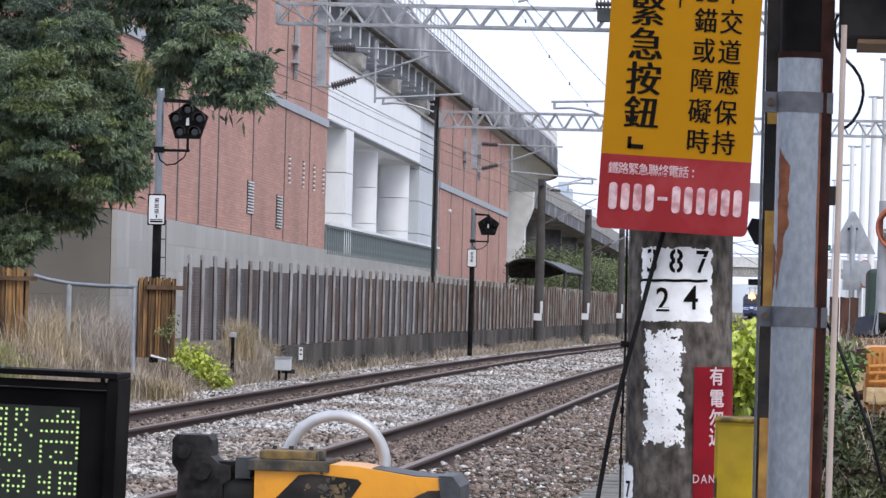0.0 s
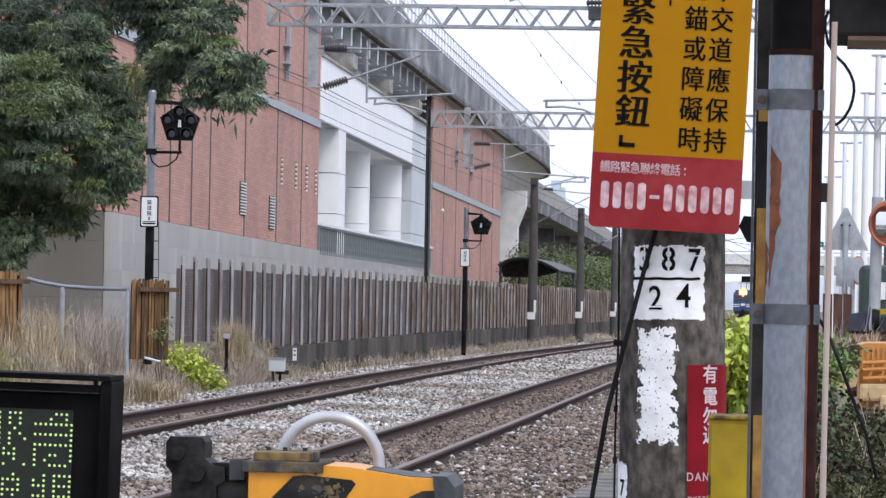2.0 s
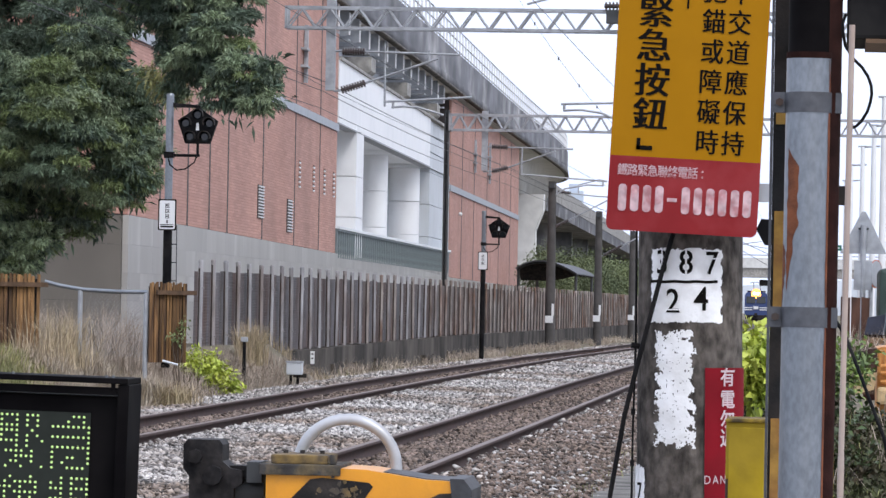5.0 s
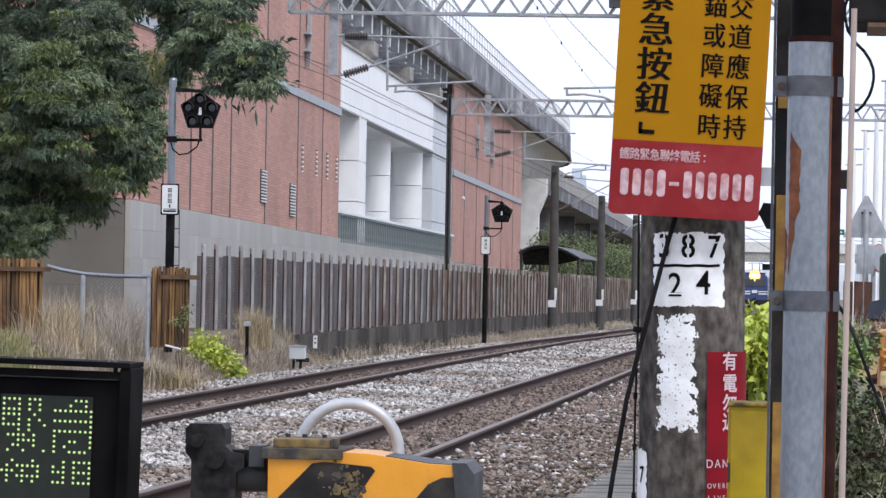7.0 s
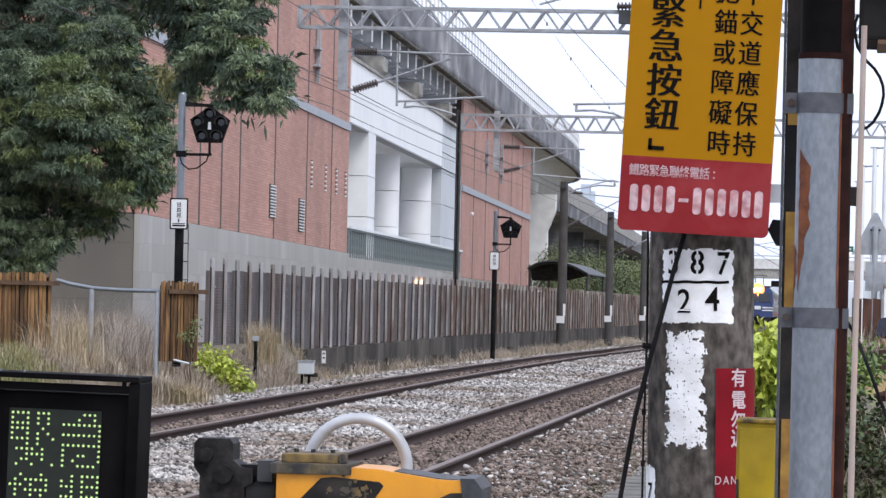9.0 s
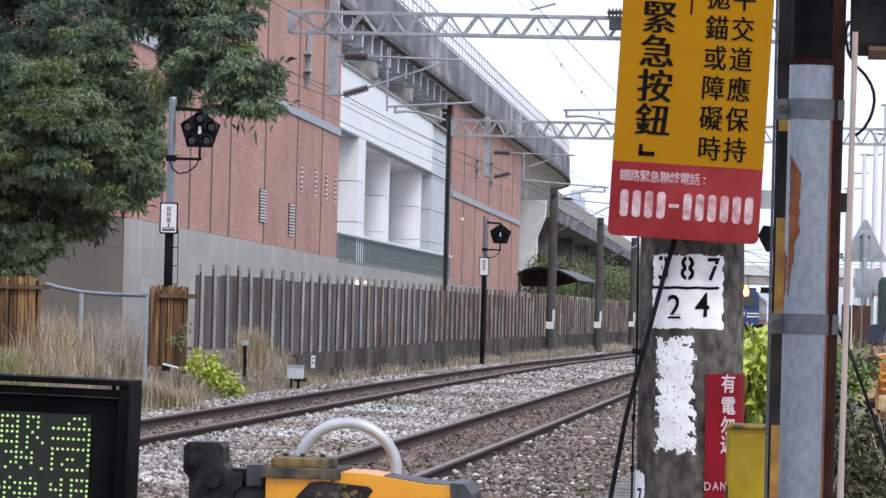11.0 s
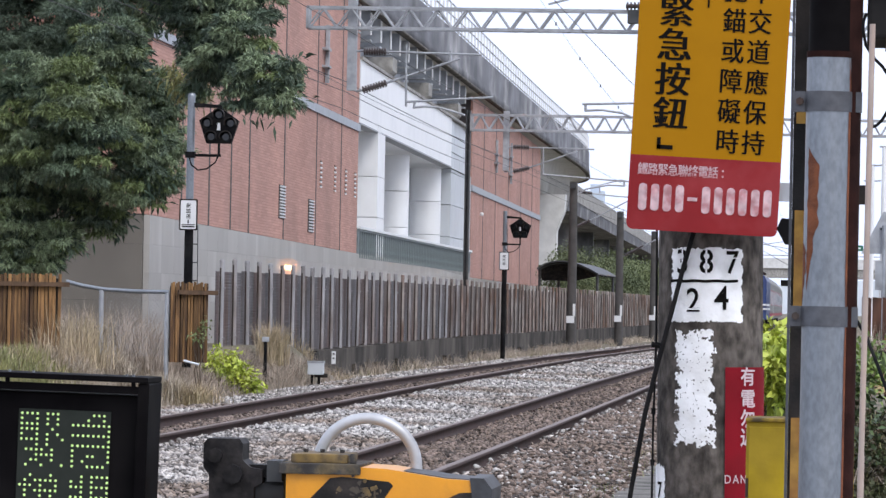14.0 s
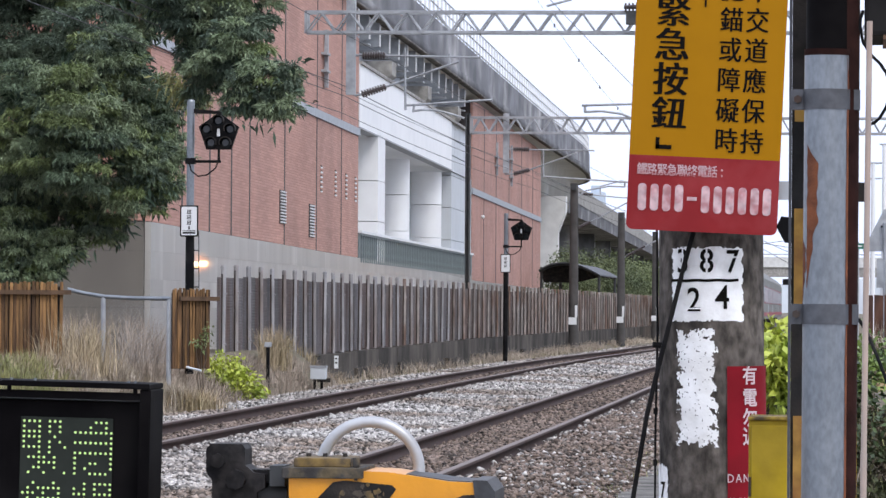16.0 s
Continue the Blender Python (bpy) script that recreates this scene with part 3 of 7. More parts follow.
def granite_top(y):
    return float(np.interp(y, [110, 140, 169, 200, 240, 331], [3.37, 3.27, 3.16, 3.1, 2.76, 2.66]))


# return face: the tree's shade is put into this darker stone colour
M["side_stone_shaded"] = mat("side_stone_shaded", (.16, .145, .125), .6, scale=.4, vary=.1, stain=(.12, .11, .095), stain_scale=.3, bump=.05)
NEAR_JOINTS = [110.3, 116.7, 122.7, 127.9, 132.6, 142.6, 153.2, 162.5, 169.7]
wpart("core_wall", M["joint"], [(-24, -.12, 110.6, 169.5, -.6, 19.9)], "dark backing of the wall")
for a, b in zip(NEAR_JOINTS, NEAR_JOINTS[1:]):
    for lo, hi in ((None, 7.75), (8.05, 20)):
        bm = bmesh.new()
        y0, y1 = a + .14, b - .14
        vs = box(bm, -.12, 0, y0, y1, 0, hi)
        for v in vs:
            if v.co.z < .1:
                v.co.z = lo if lo else (granite_top(v.co.y) + .02)
        part("brick_panel", bm, M["brick"], bld)
for j in NEAR_JOINTS[1:-1]:
    wpart("joint_strip", M["joint"], [(-.1, .006, j - .15, j + .15, granite_top(j), 7.76), (-.1, .006, j - .15, j + .15, 8.04, 20)], "dark vertical joint")
wpart("band", M["trim"], [(-.12, .06, 110.3, 169.7, 7.76, 8.04)], "grey metal band across the brick")
wpart("side_wall", M["brick"], [(-24, -.15, 110.3, 110.6, 3.4, 20)])
# far brick block
FAR_JOINTS = [239.2, 250, 262, 276, 291, 306, 318]
wpart("core_wall", M["joint"], [(-24, -.12, 239.4, 317.8, -.6, 12.3)])
for a, b in zip(FAR_JOINTS, FAR_JOINTS[1:]):
    for lo, hi in ((None, 7.35), (7.7, 12.4)):
        bm = bmesh.new()
        for v in box(bm, -.12, 0, a + .1, b - .1, 0, hi):
            if v.co.z < .1:
                v.co.z = lo if lo else (granite_top(v.co.y) + .02)
        part("brick_panel", bm, M["brick"], bld)
for j in FAR_JOINTS[1:-1]:
    wpart("joint_strip", M["joint"], [(-.1, .006, j - .28, j + .28, granite_top(j), 7.36), (-.1, .006, j - .28, j + .28, 7.69, 12.4)])
wpart("band", M["trim"], [(-.12, .07, 239.2, 318, 7.36, 7.69)], "grey metal band across the brick")
# polished stone base, slab by slab
slab_rows = [(-.6, .55), (.55, 1.25), (1.25, 1.95), (1.95, 2.65)]
y = 110.25
while y < 330:
    step = 2.4 if y < 170 else 8.0
    for i, (z0, z1) in enumerate(slab_rows + [(2.65, None)]):
        bm = bmesh.new()
        for v in box(bm, -.1, .05, y, y + step - .008, z0 + .003, z1 if z1 else 9):
            if v.co.z > 8:
                v.co.z = max(granite_top(v.co.y), 2.664)
        part("stone_slab", bm, M["granite"], bld)
    y += step
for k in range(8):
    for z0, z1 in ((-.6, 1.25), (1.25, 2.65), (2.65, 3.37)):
        wpart("stone_slab", M["side_stone_shaded"], [(-.1 - 2.4 * (k + 1), -.112 - 2.4 * k, 110.15, 110.28, z0 + .006, z1)])
# louvres and small vents
for y, z, hgt in ((141.9, 4.45, 1.06), (151.4, 4.2, 1.12)):
    lv = wpart("louvre", M["joint"], [(.0, .03, y - .85, y + .85, z - hgt / 2, z + hgt / 2)], "grey ventilation louvre")
    for i in range(11):
        zz = z - hgt / 2 + hgt * (i + .5) / 11
        wpart("slat", M["plate_white"], [(.03, .07, y - .75, y + .75, zz - .022, zz + .02)], parent=lv)
for y in (154.7, 160.0, 164.3, 168.2):
    wpart("vent_backing", M["brick"], [(.0, .015, y - .3, y + .3, 5.2, 6.2)])
    for i in range(6):
        z = 5.25 + i * .165
        wpart("vent", M["far_white"], [(.0, .05, y - .26, y + .26, z, z + .05)])
        wpart("vent_slot", M["joint"], [(.0, .03, y - .26, y + .26, z + .055, z + .1)])
# open gallery between the blocks
wpart("gallery_floor", M["concrete"], [(-9, .02, 169.7, 239.2, 2.7, 3.1)])
wpart("gallery_back_wall", M["tile"], [(-2.6, -2.3, 169.7, 239.2, 3.1, 12)])
wpart("fascia", M["white_wall"], [(-.5, .02, 169.8, 222.4, 8.12, 10.5), (-9, -.5, 169.8, 239, 8.12, 8.5)], "smooth white painted fascia over the gallery")
wpart("fascia_drip", M["galv_dull"], [(-.4, .05, 169.8, 222.4, 8.06, 8.12)])
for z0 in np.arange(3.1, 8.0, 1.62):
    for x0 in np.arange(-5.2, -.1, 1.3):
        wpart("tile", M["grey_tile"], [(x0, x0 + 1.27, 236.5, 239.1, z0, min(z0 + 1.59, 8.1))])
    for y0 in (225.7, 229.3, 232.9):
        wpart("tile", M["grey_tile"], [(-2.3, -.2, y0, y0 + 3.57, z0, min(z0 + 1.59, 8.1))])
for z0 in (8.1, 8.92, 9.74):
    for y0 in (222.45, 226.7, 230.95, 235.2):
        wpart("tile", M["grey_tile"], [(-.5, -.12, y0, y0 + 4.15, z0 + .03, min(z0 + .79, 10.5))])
for yc, square in ((186.5, True), (201, False), (220, False)):
    for i, z0 in enumerate(np.arange(3.1, 7.9, 1.62)):
        bm = bmesh.new()
        z1 = min(z0 + 1.59, 8.02)
        if square:
            box(bm, -1.2, .05, 178, 181.5, z0, z1 if z1 < 7.9 else 8.42)
        else:
            rod(bm, (-1.05, yc, z0), (-1.05, yc, z1), .62 if yc < 210 else .75, seg=28)
        part("column_drum", bm, M["tile"], bld, smooth=not square)
pr = wpart("parapet", M["parapet_metal"], [(-.04, .04, 169.8, 238.9, 3.12, 4.02), (-.1, .1, 169.8, 238.9, 4.02, 4.12)], "grey-green ribbed metal parapet")
bm = bmesh.new()
box(bm, .04, .10, 0, .12, 3.0, 4.02)
rib_mesh = to_mesh("rib", bm, M["parapet_metal"])
for i in range(68):
    o = new("rib", rib_mesh)
    o.parent, o.location = pr, (0, 170.3 + i, 0)
bm = bmesh.new()
box(bm, .02, .14, 169.8, 238.9, 4.1, 4.2)
part("cap_rail", bm, M["far_white"], pr)
# fins and corbels between the fascia and the viaduct
M["fin_metal"] = mat("fin_metal", (.36, .39, .43), .55, .1, scale=2, vary=.15, stain=(.27, .295, .325), stain_scale=.8, bump=.03)
wpart("eaves_ledge", M["concrete"], [(-1.3, .1, 169.8, 239, 10.5, 10.62)], "stained concrete ledge over the fascia")
wpart("eaves_wall", M["fin_metal"], [(-1.3, -1.0, 169.8, 239, 10.45, 12.6)], "grey sheet wall under the deck")
for k in range(14):
    yy = 168.4 + k * 4.86
    bm = bmesh.new()
    prism(bm, [(-1.0, 11.42), (.05, 11.66), (.05, 12.58), (-1.0, 12.58)], yy, yy + .1)
    fin = part("fin", bm, M["fin_metal"], bld, "blue-grey sheet fin under the deck")
    wpart("fin_edge", M["far_white"], [(.05, .1, yy - .05, yy + .13, 11.64 + .002 * k, 12.5)], "white edge strip", parent=fin)
    wpart("fin_flange", M["galv_dull"], [(-.98, .03, yy + .1, yy + 1.1, 11.44, 11.5)], parent=fin)
for yy in (182.4, 203.0, 224.0):
    bm = bmesh.new()
    prism(bm, [(-1.0, 10.63), (.1, 10.63), (.22, 10.75), (.22, 11.3), (-1.0, 11.3)], yy, yy + 2.3)
    bevel(bm, .05)
    part("corbel", bm, M["concrete"], bld, "pale concrete corbel")
# small downpipes with clips, and a lamp globe
for y, z0, z1 in ((155.4, 8.9, 10.9), (261, 9.0, 10.9), (277, 8.8, 11.3)):
    wpart("conduit", M["galv_dull"], [(.03, .16, y, y + .25, z0, z1), (.0, .22, y - .9, y + .3, z0 + .5, z0 + .58), (.0, .22, y - .9, y + .3, z1 - .9, z1 - .82)], "grey conduit on clips")
bm = bmesh.new()
bmesh.ops.create_icosphere(bm, subdivisions=2, radius=.11, matrix=Matrix.Translation((.12, 247, 6.3)))
part("security_camera", bm, M["plate_white"], bld, "small white dome camera")

# ---- elevated road ----
DECK = [(-17.0, 60), (-17.5, 110), (-18.85, 178), (-19.3, 200), (-20.12, 240), (-20.85, 275), (-21.7, 320), (-22.3, 365), (-23.2, 395), (-25.4, 417), (-29.5, 432), (-37, 440), (-60, 446)]
dk = []
for (xa, ya), (xb, yb) in zip(DECK, DECK[1:]):
    n = max(2, int(math.hypot(xb - xa, yb - ya) / 4))
    dk += [(xa + (xb - xa) * i / n, ya + (yb - ya) * i / n) for i in range(n)]
dk = np.array(dk)
for _i in range(12):
    dk[1:-1] = (dk[:-2] + dk[1:-1] + dk[2:]) / 3
tang = np.gradient(dk, axis=0)
tang /= np.linalg.norm(tang, axis=1)[:, None]
norm_in = np.stack([-tang[:, 1], tang[:, 0]], -1)  # towards the deck's far side
Z0 = 12.6


def deck_sweep(name, profile, material, parent, label=""):
    n = len(profile)
    v = np.array([[dk[i, 0] + norm_in[i, 0] * o, dk[i, 1] + norm_in[i, 1] * o, z] for i in range(len(dk)) for o, z in profile])
    f = [(i * n + k, i * n + (k + 1) % n, (i + 1) * n + (k + 1) % n, (i + 1) * n + k) for i in range(len(dk) - 1) for k in range(n)]
    ob = new(name, mesh_np(name, v, np.array(f), material))
    ob.parent = parent
    return tagged(ob, label) if label else ob


via = thing("viaduct", "curving weathered concrete road viaduct with a metal railing", "viaduct")
deck_sweep("parapet_wall", [(0, Z0), (0, Z0 + .45), (.06, Z0 + .5), (.06, Z0 + 2.0), (.3, Z0 + 2.0), (.3, Z0 + .3), (.3, Z0)], M["deck_concrete"], via, "rain-streaked grey concrete parapet")
deck_sweep("deck", [(.3, Z0), (.3, Z0 + .35), (9.0, Z0 + .35), (9.0, Z0), (7.7, Z0 - .04), (7.1, Z0 - 2.7), (1.9, Z0 - 2.7), (1.5, Z0 - .04)], M["pier"], via, "pale concrete box girder")
deck_sweep("drip_lip", [(-.05, Z0 - .03), (-.05, Z0 + .06), (.02, Z0 + .09), (.25, Z0 + .09), (.25, Z0 - .03)], M["old_concrete"], via, "brown-stained lower lip")
deck_sweep("parapet_wall", [(8.7, Z0), (9.0, Z0), (9.0, Z0 + 2.0), (8.7, Z0 + 2.0)], M["deck_concrete"], via)
for zz in (2.2, 2.72, 3.3):
    deck_sweep("guard_rail", [(.13, Z0 + zz), (.13, Z0 + zz + .03), (.2, Z0 + zz + .03), (.2, Z0 + zz)], M["galv_dull"], via)
bm = bmesh.new()
box(bm, -.05, .05, -.04, .04, 2.0, 3.33)
post_mesh = to_mesh("rail_post", bm, M["plate_white"])
acc = 0.0
for i in range(len(dk) - 1):
    seg = float(np.linalg.norm(dk[i + 1] - dk[i]))
    while acc < seg and dk[i][1] > 150:
        p = dk[i] + (dk[i + 1] - dk[i]) * acc / seg + norm_in[i] * .17
        o = new("rail_post", post_mesh)
        o.parent, o.location = via, (p[0], p[1], Z0)
        acc += 2.6
    acc -= seg if acc >= seg else acc
# piers
for px, py in ((-22.35, 345), (-32.0, 405)):
    bm = bmesh.new()
    prism(bm, [(px - 6.0, Z0 - 2.72), (px, Z0 - 2.72), (px - .04, Z0 - 4.0), (px - .62, Z0 - 5.5), (px - .62, -.5), (px - 3.0, -.5), (px - 3.0, Z0 - 5.5), (px - 6.0, Z0 - 4.0)], py - .9, py + .9)
    bevel(bm, .12)
    part("pier", bm, M["pier"], via, "pale flared concrete pier")

# second viaduct far behind
fv = thing("viaduct", "distant straight concrete viaduct above trees", "viaduct")
m2 = Matrix.Translation((-26.3, 400, 0)) @ Matrix.Rotation(math.atan2(8.5, 400), 4, "Z")
bm = bmesh.new()
box(bm, -8, 0, 0, 560, 10.1, 11.4, m2)
part("deck", bm, M["deck_concrete"], fv)
bm = bmesh.new()
box(bm, -.3, .05, 0, 560, 11.4, 13.0, m2)
part("parapet_wall", bm, M["concrete"], fv)
for i in range(9):
    bm = bmesh.new()
    box(bm, -6, -2, 20 + i * 55, 23 + i * 55, -.5, 10.1, m2)
    part("pier", bm, M["deck_concrete"], fv)
# road bridge across the line, far off
cb = thing("overpass", "distant pale concrete overpass across the railway", "bridge")
for nm, b, mt in (("deck", (-260, 200, 985, 1000, 8.6, 11.2), M["concrete"]), ("parapet_wall", (-260, 200, 984.6, 984.98, 10.6, 12.8), M["pier"]), ("guard_rail", (-260, 200, 984.7, 984.9, 13.3, 13.5), M["galv_dull"])):
    bm = bmesh.new()
    box(bm, *b)
    part(nm, bm, mt, cb)
for x in (-95, -45, 30):
    bm = bmesh.new()
    rod(bm, (x, 992, -.5), (x, 992, 8.6), 1.1)
    part("pier", bm, M["pier"], cb)
# low wooded hills that close the distance, air haze painted into their colour
v, f = [], []
for i in range(61):
    x = -1400 + i * 48
    v += [(x, 2400, -10), (x, 2400, 16 + 12 * noise.noise((i * .21, 0, 5)) + 5 * noise.noise((i * .9, 2, 5)))]
for i in range(60):
    f.append((2 * i, 2 * i + 2, 2 * i + 3, 2 * i + 1))
tagged(new("backdrop", mesh_np("backdrop", np.array(v), np.array(f), M["hill"])), "hills on the horizon, haze put into their pale colour", "hills", kind="structure")

# ---- trackside fence ----
FX = -10.8


def fence_base(y):
    """Top of the plinth, which climbs gently away from the crossing."""
    return float(np.interp(y, [76, 90, 125], [.24, .35, .45]))


bm = bmesh.new()
for i in range(13):
    y0 = 85.5 + i * 18
    for k in range(12):
        e = FX + .22
        box(bm, FX - .35, e, y0 + k * 1.5, y0 + k * 1.5 + (1.5 if k < 11 else 1.48), -.6, fence_base(y0 + k * 1.5) + rng.uniform(-.012, .004))
        if rng.random() < .6:
            box(bm, e, e + rng.uniform(.03, .12), y0 + k * 1.5 + .1, y0 + k * 1.5 + rng.uniform(.6, 1.4), -.6, rng.uniform(-.2, .05))
solid("fence_plinth", bm, M["plinth"], "stained dark concrete plinth under the trackside fence", "retaining wall", kind="structure")
fence = thing("trackside_fence", "weathered grey trackside fence of tubular posts and ribbed panels", "fence")
bm = bmesh.new()
rod(bm, (0, 0, -.05), (0, 0, 1.5), .043, seg=10)
rod(bm, (0, 0, 1.5), (0, 0, 1.53), .049, .036, seg=10)
box(bm, -.03, .06, -.03, .03, .35, .37)
box(bm, -.03, .06, -.03, .03, 1.1, 1.12)
fpost = to_mesh("fence_post", bm, M["fence_post"], True)
# dark strip along each post stands in for the shadow gap beside it
bm = bmesh.new()
box(bm, -.03, -.005, -.06, -.04, .0, 1.42)
fstrip = to_mesh("shadow_strip", bm, M["rust_and_shadow"])
bm = bmesh.new()
rows = []
for i in range(61):
    z = i * 1.36 / 60
    o = .003 if i % 2 else -.003
    rows.append([bm.verts.new((o - .05, s, z)) for s in (0.0, 1.63)])
for a, b in zip(rows, rows[1:]):
    bm.faces.new((a[0], a[1], b[1], b[0]))
panel_mesh = to_mesh("fence_panel", bm, mat("fence_panel", (.112, .105, .106), .85, scale=4, vary=.25, stain=(.09, .045, .03), stain_scale=.9, stain_amount=.75, stretch=(1, 1, .5), obj=.22, bump=.1))
rusty_post = fpost.copy()
rusty_post.materials.clear()
rusty_post.materials.append(M["fence_post_rusty"])
rusty_panel = panel_mesh.copy()
rusty_panel.materials.clear()
rusty_panel.materials.append(mat("rusty_panel", (.118, .102, .092), .9, scale=4, vary=.3, stain=(.095, .052, .038), stain_scale=.7, stain_amount=.85, stretch=(1, 1, .6), obj=.3, bump=.1))
for i in range(118):
    y = 76.4 + i * 1.62
    old = rng.random() < (y - 98) / 38
    base = fence_base(y)
    tall = Matrix.Diagonal((1, 1, (1.97 - base) / 1.5, 1))
    o = new("fence_post", rusty_post if old else fpost)
    o.parent, o.matrix_basis = fence, pose(FX + rng.uniform(-.008, .008), y, base + rng.uniform(-.02, .012), rng.uniform(-.6, .6), rng.uniform(-.5, .5), 0) @ tall
    c = new("shadow_strip", fstrip)
    c.parent, c.location = o, (0, 0, rng.uniform(-.06, .04))
    o = new("fence_panel", rusty_panel if old else panel_mesh)
    o.parent, o.matrix_basis = fence, pose(FX - .06, y, base + rng.uniform(-.015, .015)) @ tall

# ---- concrete pole with its markings ----
pole = thing("concrete_pole", "weathered concrete railway pole with painted white number panel", "pole", at=pose(-.469, 15, 0, 0, -.6, 0))
bm = bmesh.new()
rod(bm, (0, 0, -.45), (0, 0, 7.5), .178, .155, seg=40)
part("shaft", bm, M["pole_concrete"], pole, smooth=True)


def wrap(name, z0, z1, a0, a1, material, parent, label="", rad=.1775, edge=0.0, thick=.002, nz=40, na=24, seed=1):
    """A coat of paint or sheet on the round shaft, with a ragged edge."""
    bm = bmesh.new()
    g = {}
    for i in range(nz + 1):
        for j in range(na + 1):
            z = z0 + (z1 - z0) * i / nz
            a = a0 + (a1 - a0) * j / na
            r = rad - .0031 * z + thick
            g[i, j] = bm.verts.new((r * math.sin(radians(a)), -r * math.cos(radians(a)), z))
    for i in range(nz):
        for j in range(na):
            d = min(i + .5, nz - i - .5) / nz * (z1 - z0), min(j + .5, na - j - .5) / na * (a1 - a0) * rad / 57
            wz, wa = i * (z1 - z0) / nz, j * (a1 - a0) / na * rad / 57
            n = 1.3 * noise.noise((wz * 38 + seed * 9, wa * 38, seed)) + .8 * noise.noise((wz * 110, wa * 130 + seed * 5, 2.0))
            if edge > .02 and noise.noise((wz * 120, wa * 170, 9.0)) > .5:
                continue
            if edge and min(d) < edge * (.55 + n):
                continue
            bm.faces.new((g[i, j], g[i, j + 1], g[i + 1, j + 1], g[i + 1, j]))
    bmesh.ops.delete(bm, geom=[v for v in bm.verts if not v.link_faces], context="VERTS")
    return part(name, bm, material, parent, label)


pn = wrap("number_panel", 1.255, 1.503, -46, 39, M["paint_white"], pole, "brushed white paint panel with stencilled black numbers", edge=.007, nz=120, na=120)
wrap("paint_patch", .845, 1.235, -40, 9, M["paint_white"], pole, "flaking white paint", edge=.022, nz=170, na=64, seed=3)
wrap("paint_patch", .55, .79, -88, -52, M["paint_white"], pole, "flaking white paint", edge=.012, nz=80, na=50, seed=5)
wrap("warning_plate", .5, 1.11, 18, 84, M["plate_red"], pole, "red warning plate with white writing", thick=.006, nz=2, na=20)


def on_pole(a, z, lift=.004):
    r = .1775 - .0031 * z + lift
    return Matrix.Translation((r * math.sin(radians(a)), -r * math.cos(radians(a)), z)) @ Matrix.Rotation(radians(a), 4, "Z") @ Matrix.Rotation(radians(90), 4, "X")


for ch, a, z, s in (("3", -30, 1.452, .11), ("8", -3, 1.452, .11), ("7", 25, 1.45, .105), ("2", -17, 1.325, .11), ("4", 13.5, 1.332, .11)):
    writing(ch, s, M["sign_black"], pn, on_pole(a, z), "number", .9, bold=.0012)
for k in range(21):
    a = -44 + k * 3.7
    bm = bmesh.new()
    box(bm, -.0063, .0063, -.0045, .0045, 0, .001)
    b = part("number_rule", bm, M["sign_black"], pn)
    b.matrix_basis = on_pole(a, 1.392 + .001 * math.sin(k), .003)
for a, z, w, h in ((-3, 1.452, .006, .09), (-30, 1.452, .005, .09), (25, 1.468, .05, .004), (-17, 1.30, .05, .004)):
    bm = bmesh.new()
    box(bm, -w / 2, w / 2, -h / 2, h / 2, .0008, .0016)
    b = part("stencil_gap", bm, M["paint_white"], pn, "white gap of the stencil")
    b.matrix_basis = on_pole(a, z)
writing("7", .075, M["sign_black"], pole, on_pole(-64, .70), "number", .9, bold=.001)
for ch, z in (("有", 1.075), ("電", 1.003), ("勿", .937), ("近", .875)):
    writing(ch, .064, M["sign_white"], pole, on_pole(45, z, .008), "warning_lettering", 1.05, bold=.001)
for ch, z, s in (("DANGER", .742, .04), ("OVERHEAD", .67, .024), ("LIVE WIRE", .63, .024)):
    for i, c in enumerate(ch):
        if c != " ":
            writing(c, s, M["sign_white"], pole, on_pole(21 + i * s * 230, z, .008), "warning_lettering", .85)
# cable down the pole
bm = bmesh.new()
tube(bm, [(-.10, -.19, 1.55), (-.13, -.185, 1.44), (-.17, -.16, 1.28), (-.215, -.15, 1.1), (-.25, -.15, .95), (-.29, -.16, .7), (-.33, -.2, .4), (-.35, -.2, -.3)], .0082, 8)
solid("black_cable", bm, M["black"], "slack black cable running down the concrete pole", "cable", smooth=True, at=pose(-.437, 15, 0))
bm = bmesh.new()
tube(bm, [(-.2, -.05, 1.6), (-.195, -.06, 1.2), (-.2, -.06, .9), (-.2, -.06, .3), (-.2, -.06, -.4)], .004, 6)
for z in (.62, .78, .95):
    rod(bm, (-.2, -.06, z), (-.2, -.06, z + .02), .008, seg=6)
rod(bm, (-.17, -.05, 1.175), (-.21, -.06, 1.18), .01, seg=8)
solid("earth_wire", bm, M["black"], "thin dark earth wire clipped to the concrete pole", "wire", at=pose(-.463, 15, 0))

# ---- emergency button sign ----
SG = Matrix.Translation((-.488, 14.72, 1.79)) @ Matrix.Rotation(radians(2.4), 4, "Y") @ Matrix.Rotation(radians(90), 4, "X")  # x across, y up, z towards the road
sign = thing("emergency_sign", "yellow and red emergency notice plate on a concrete pole", "sign", at=SG)


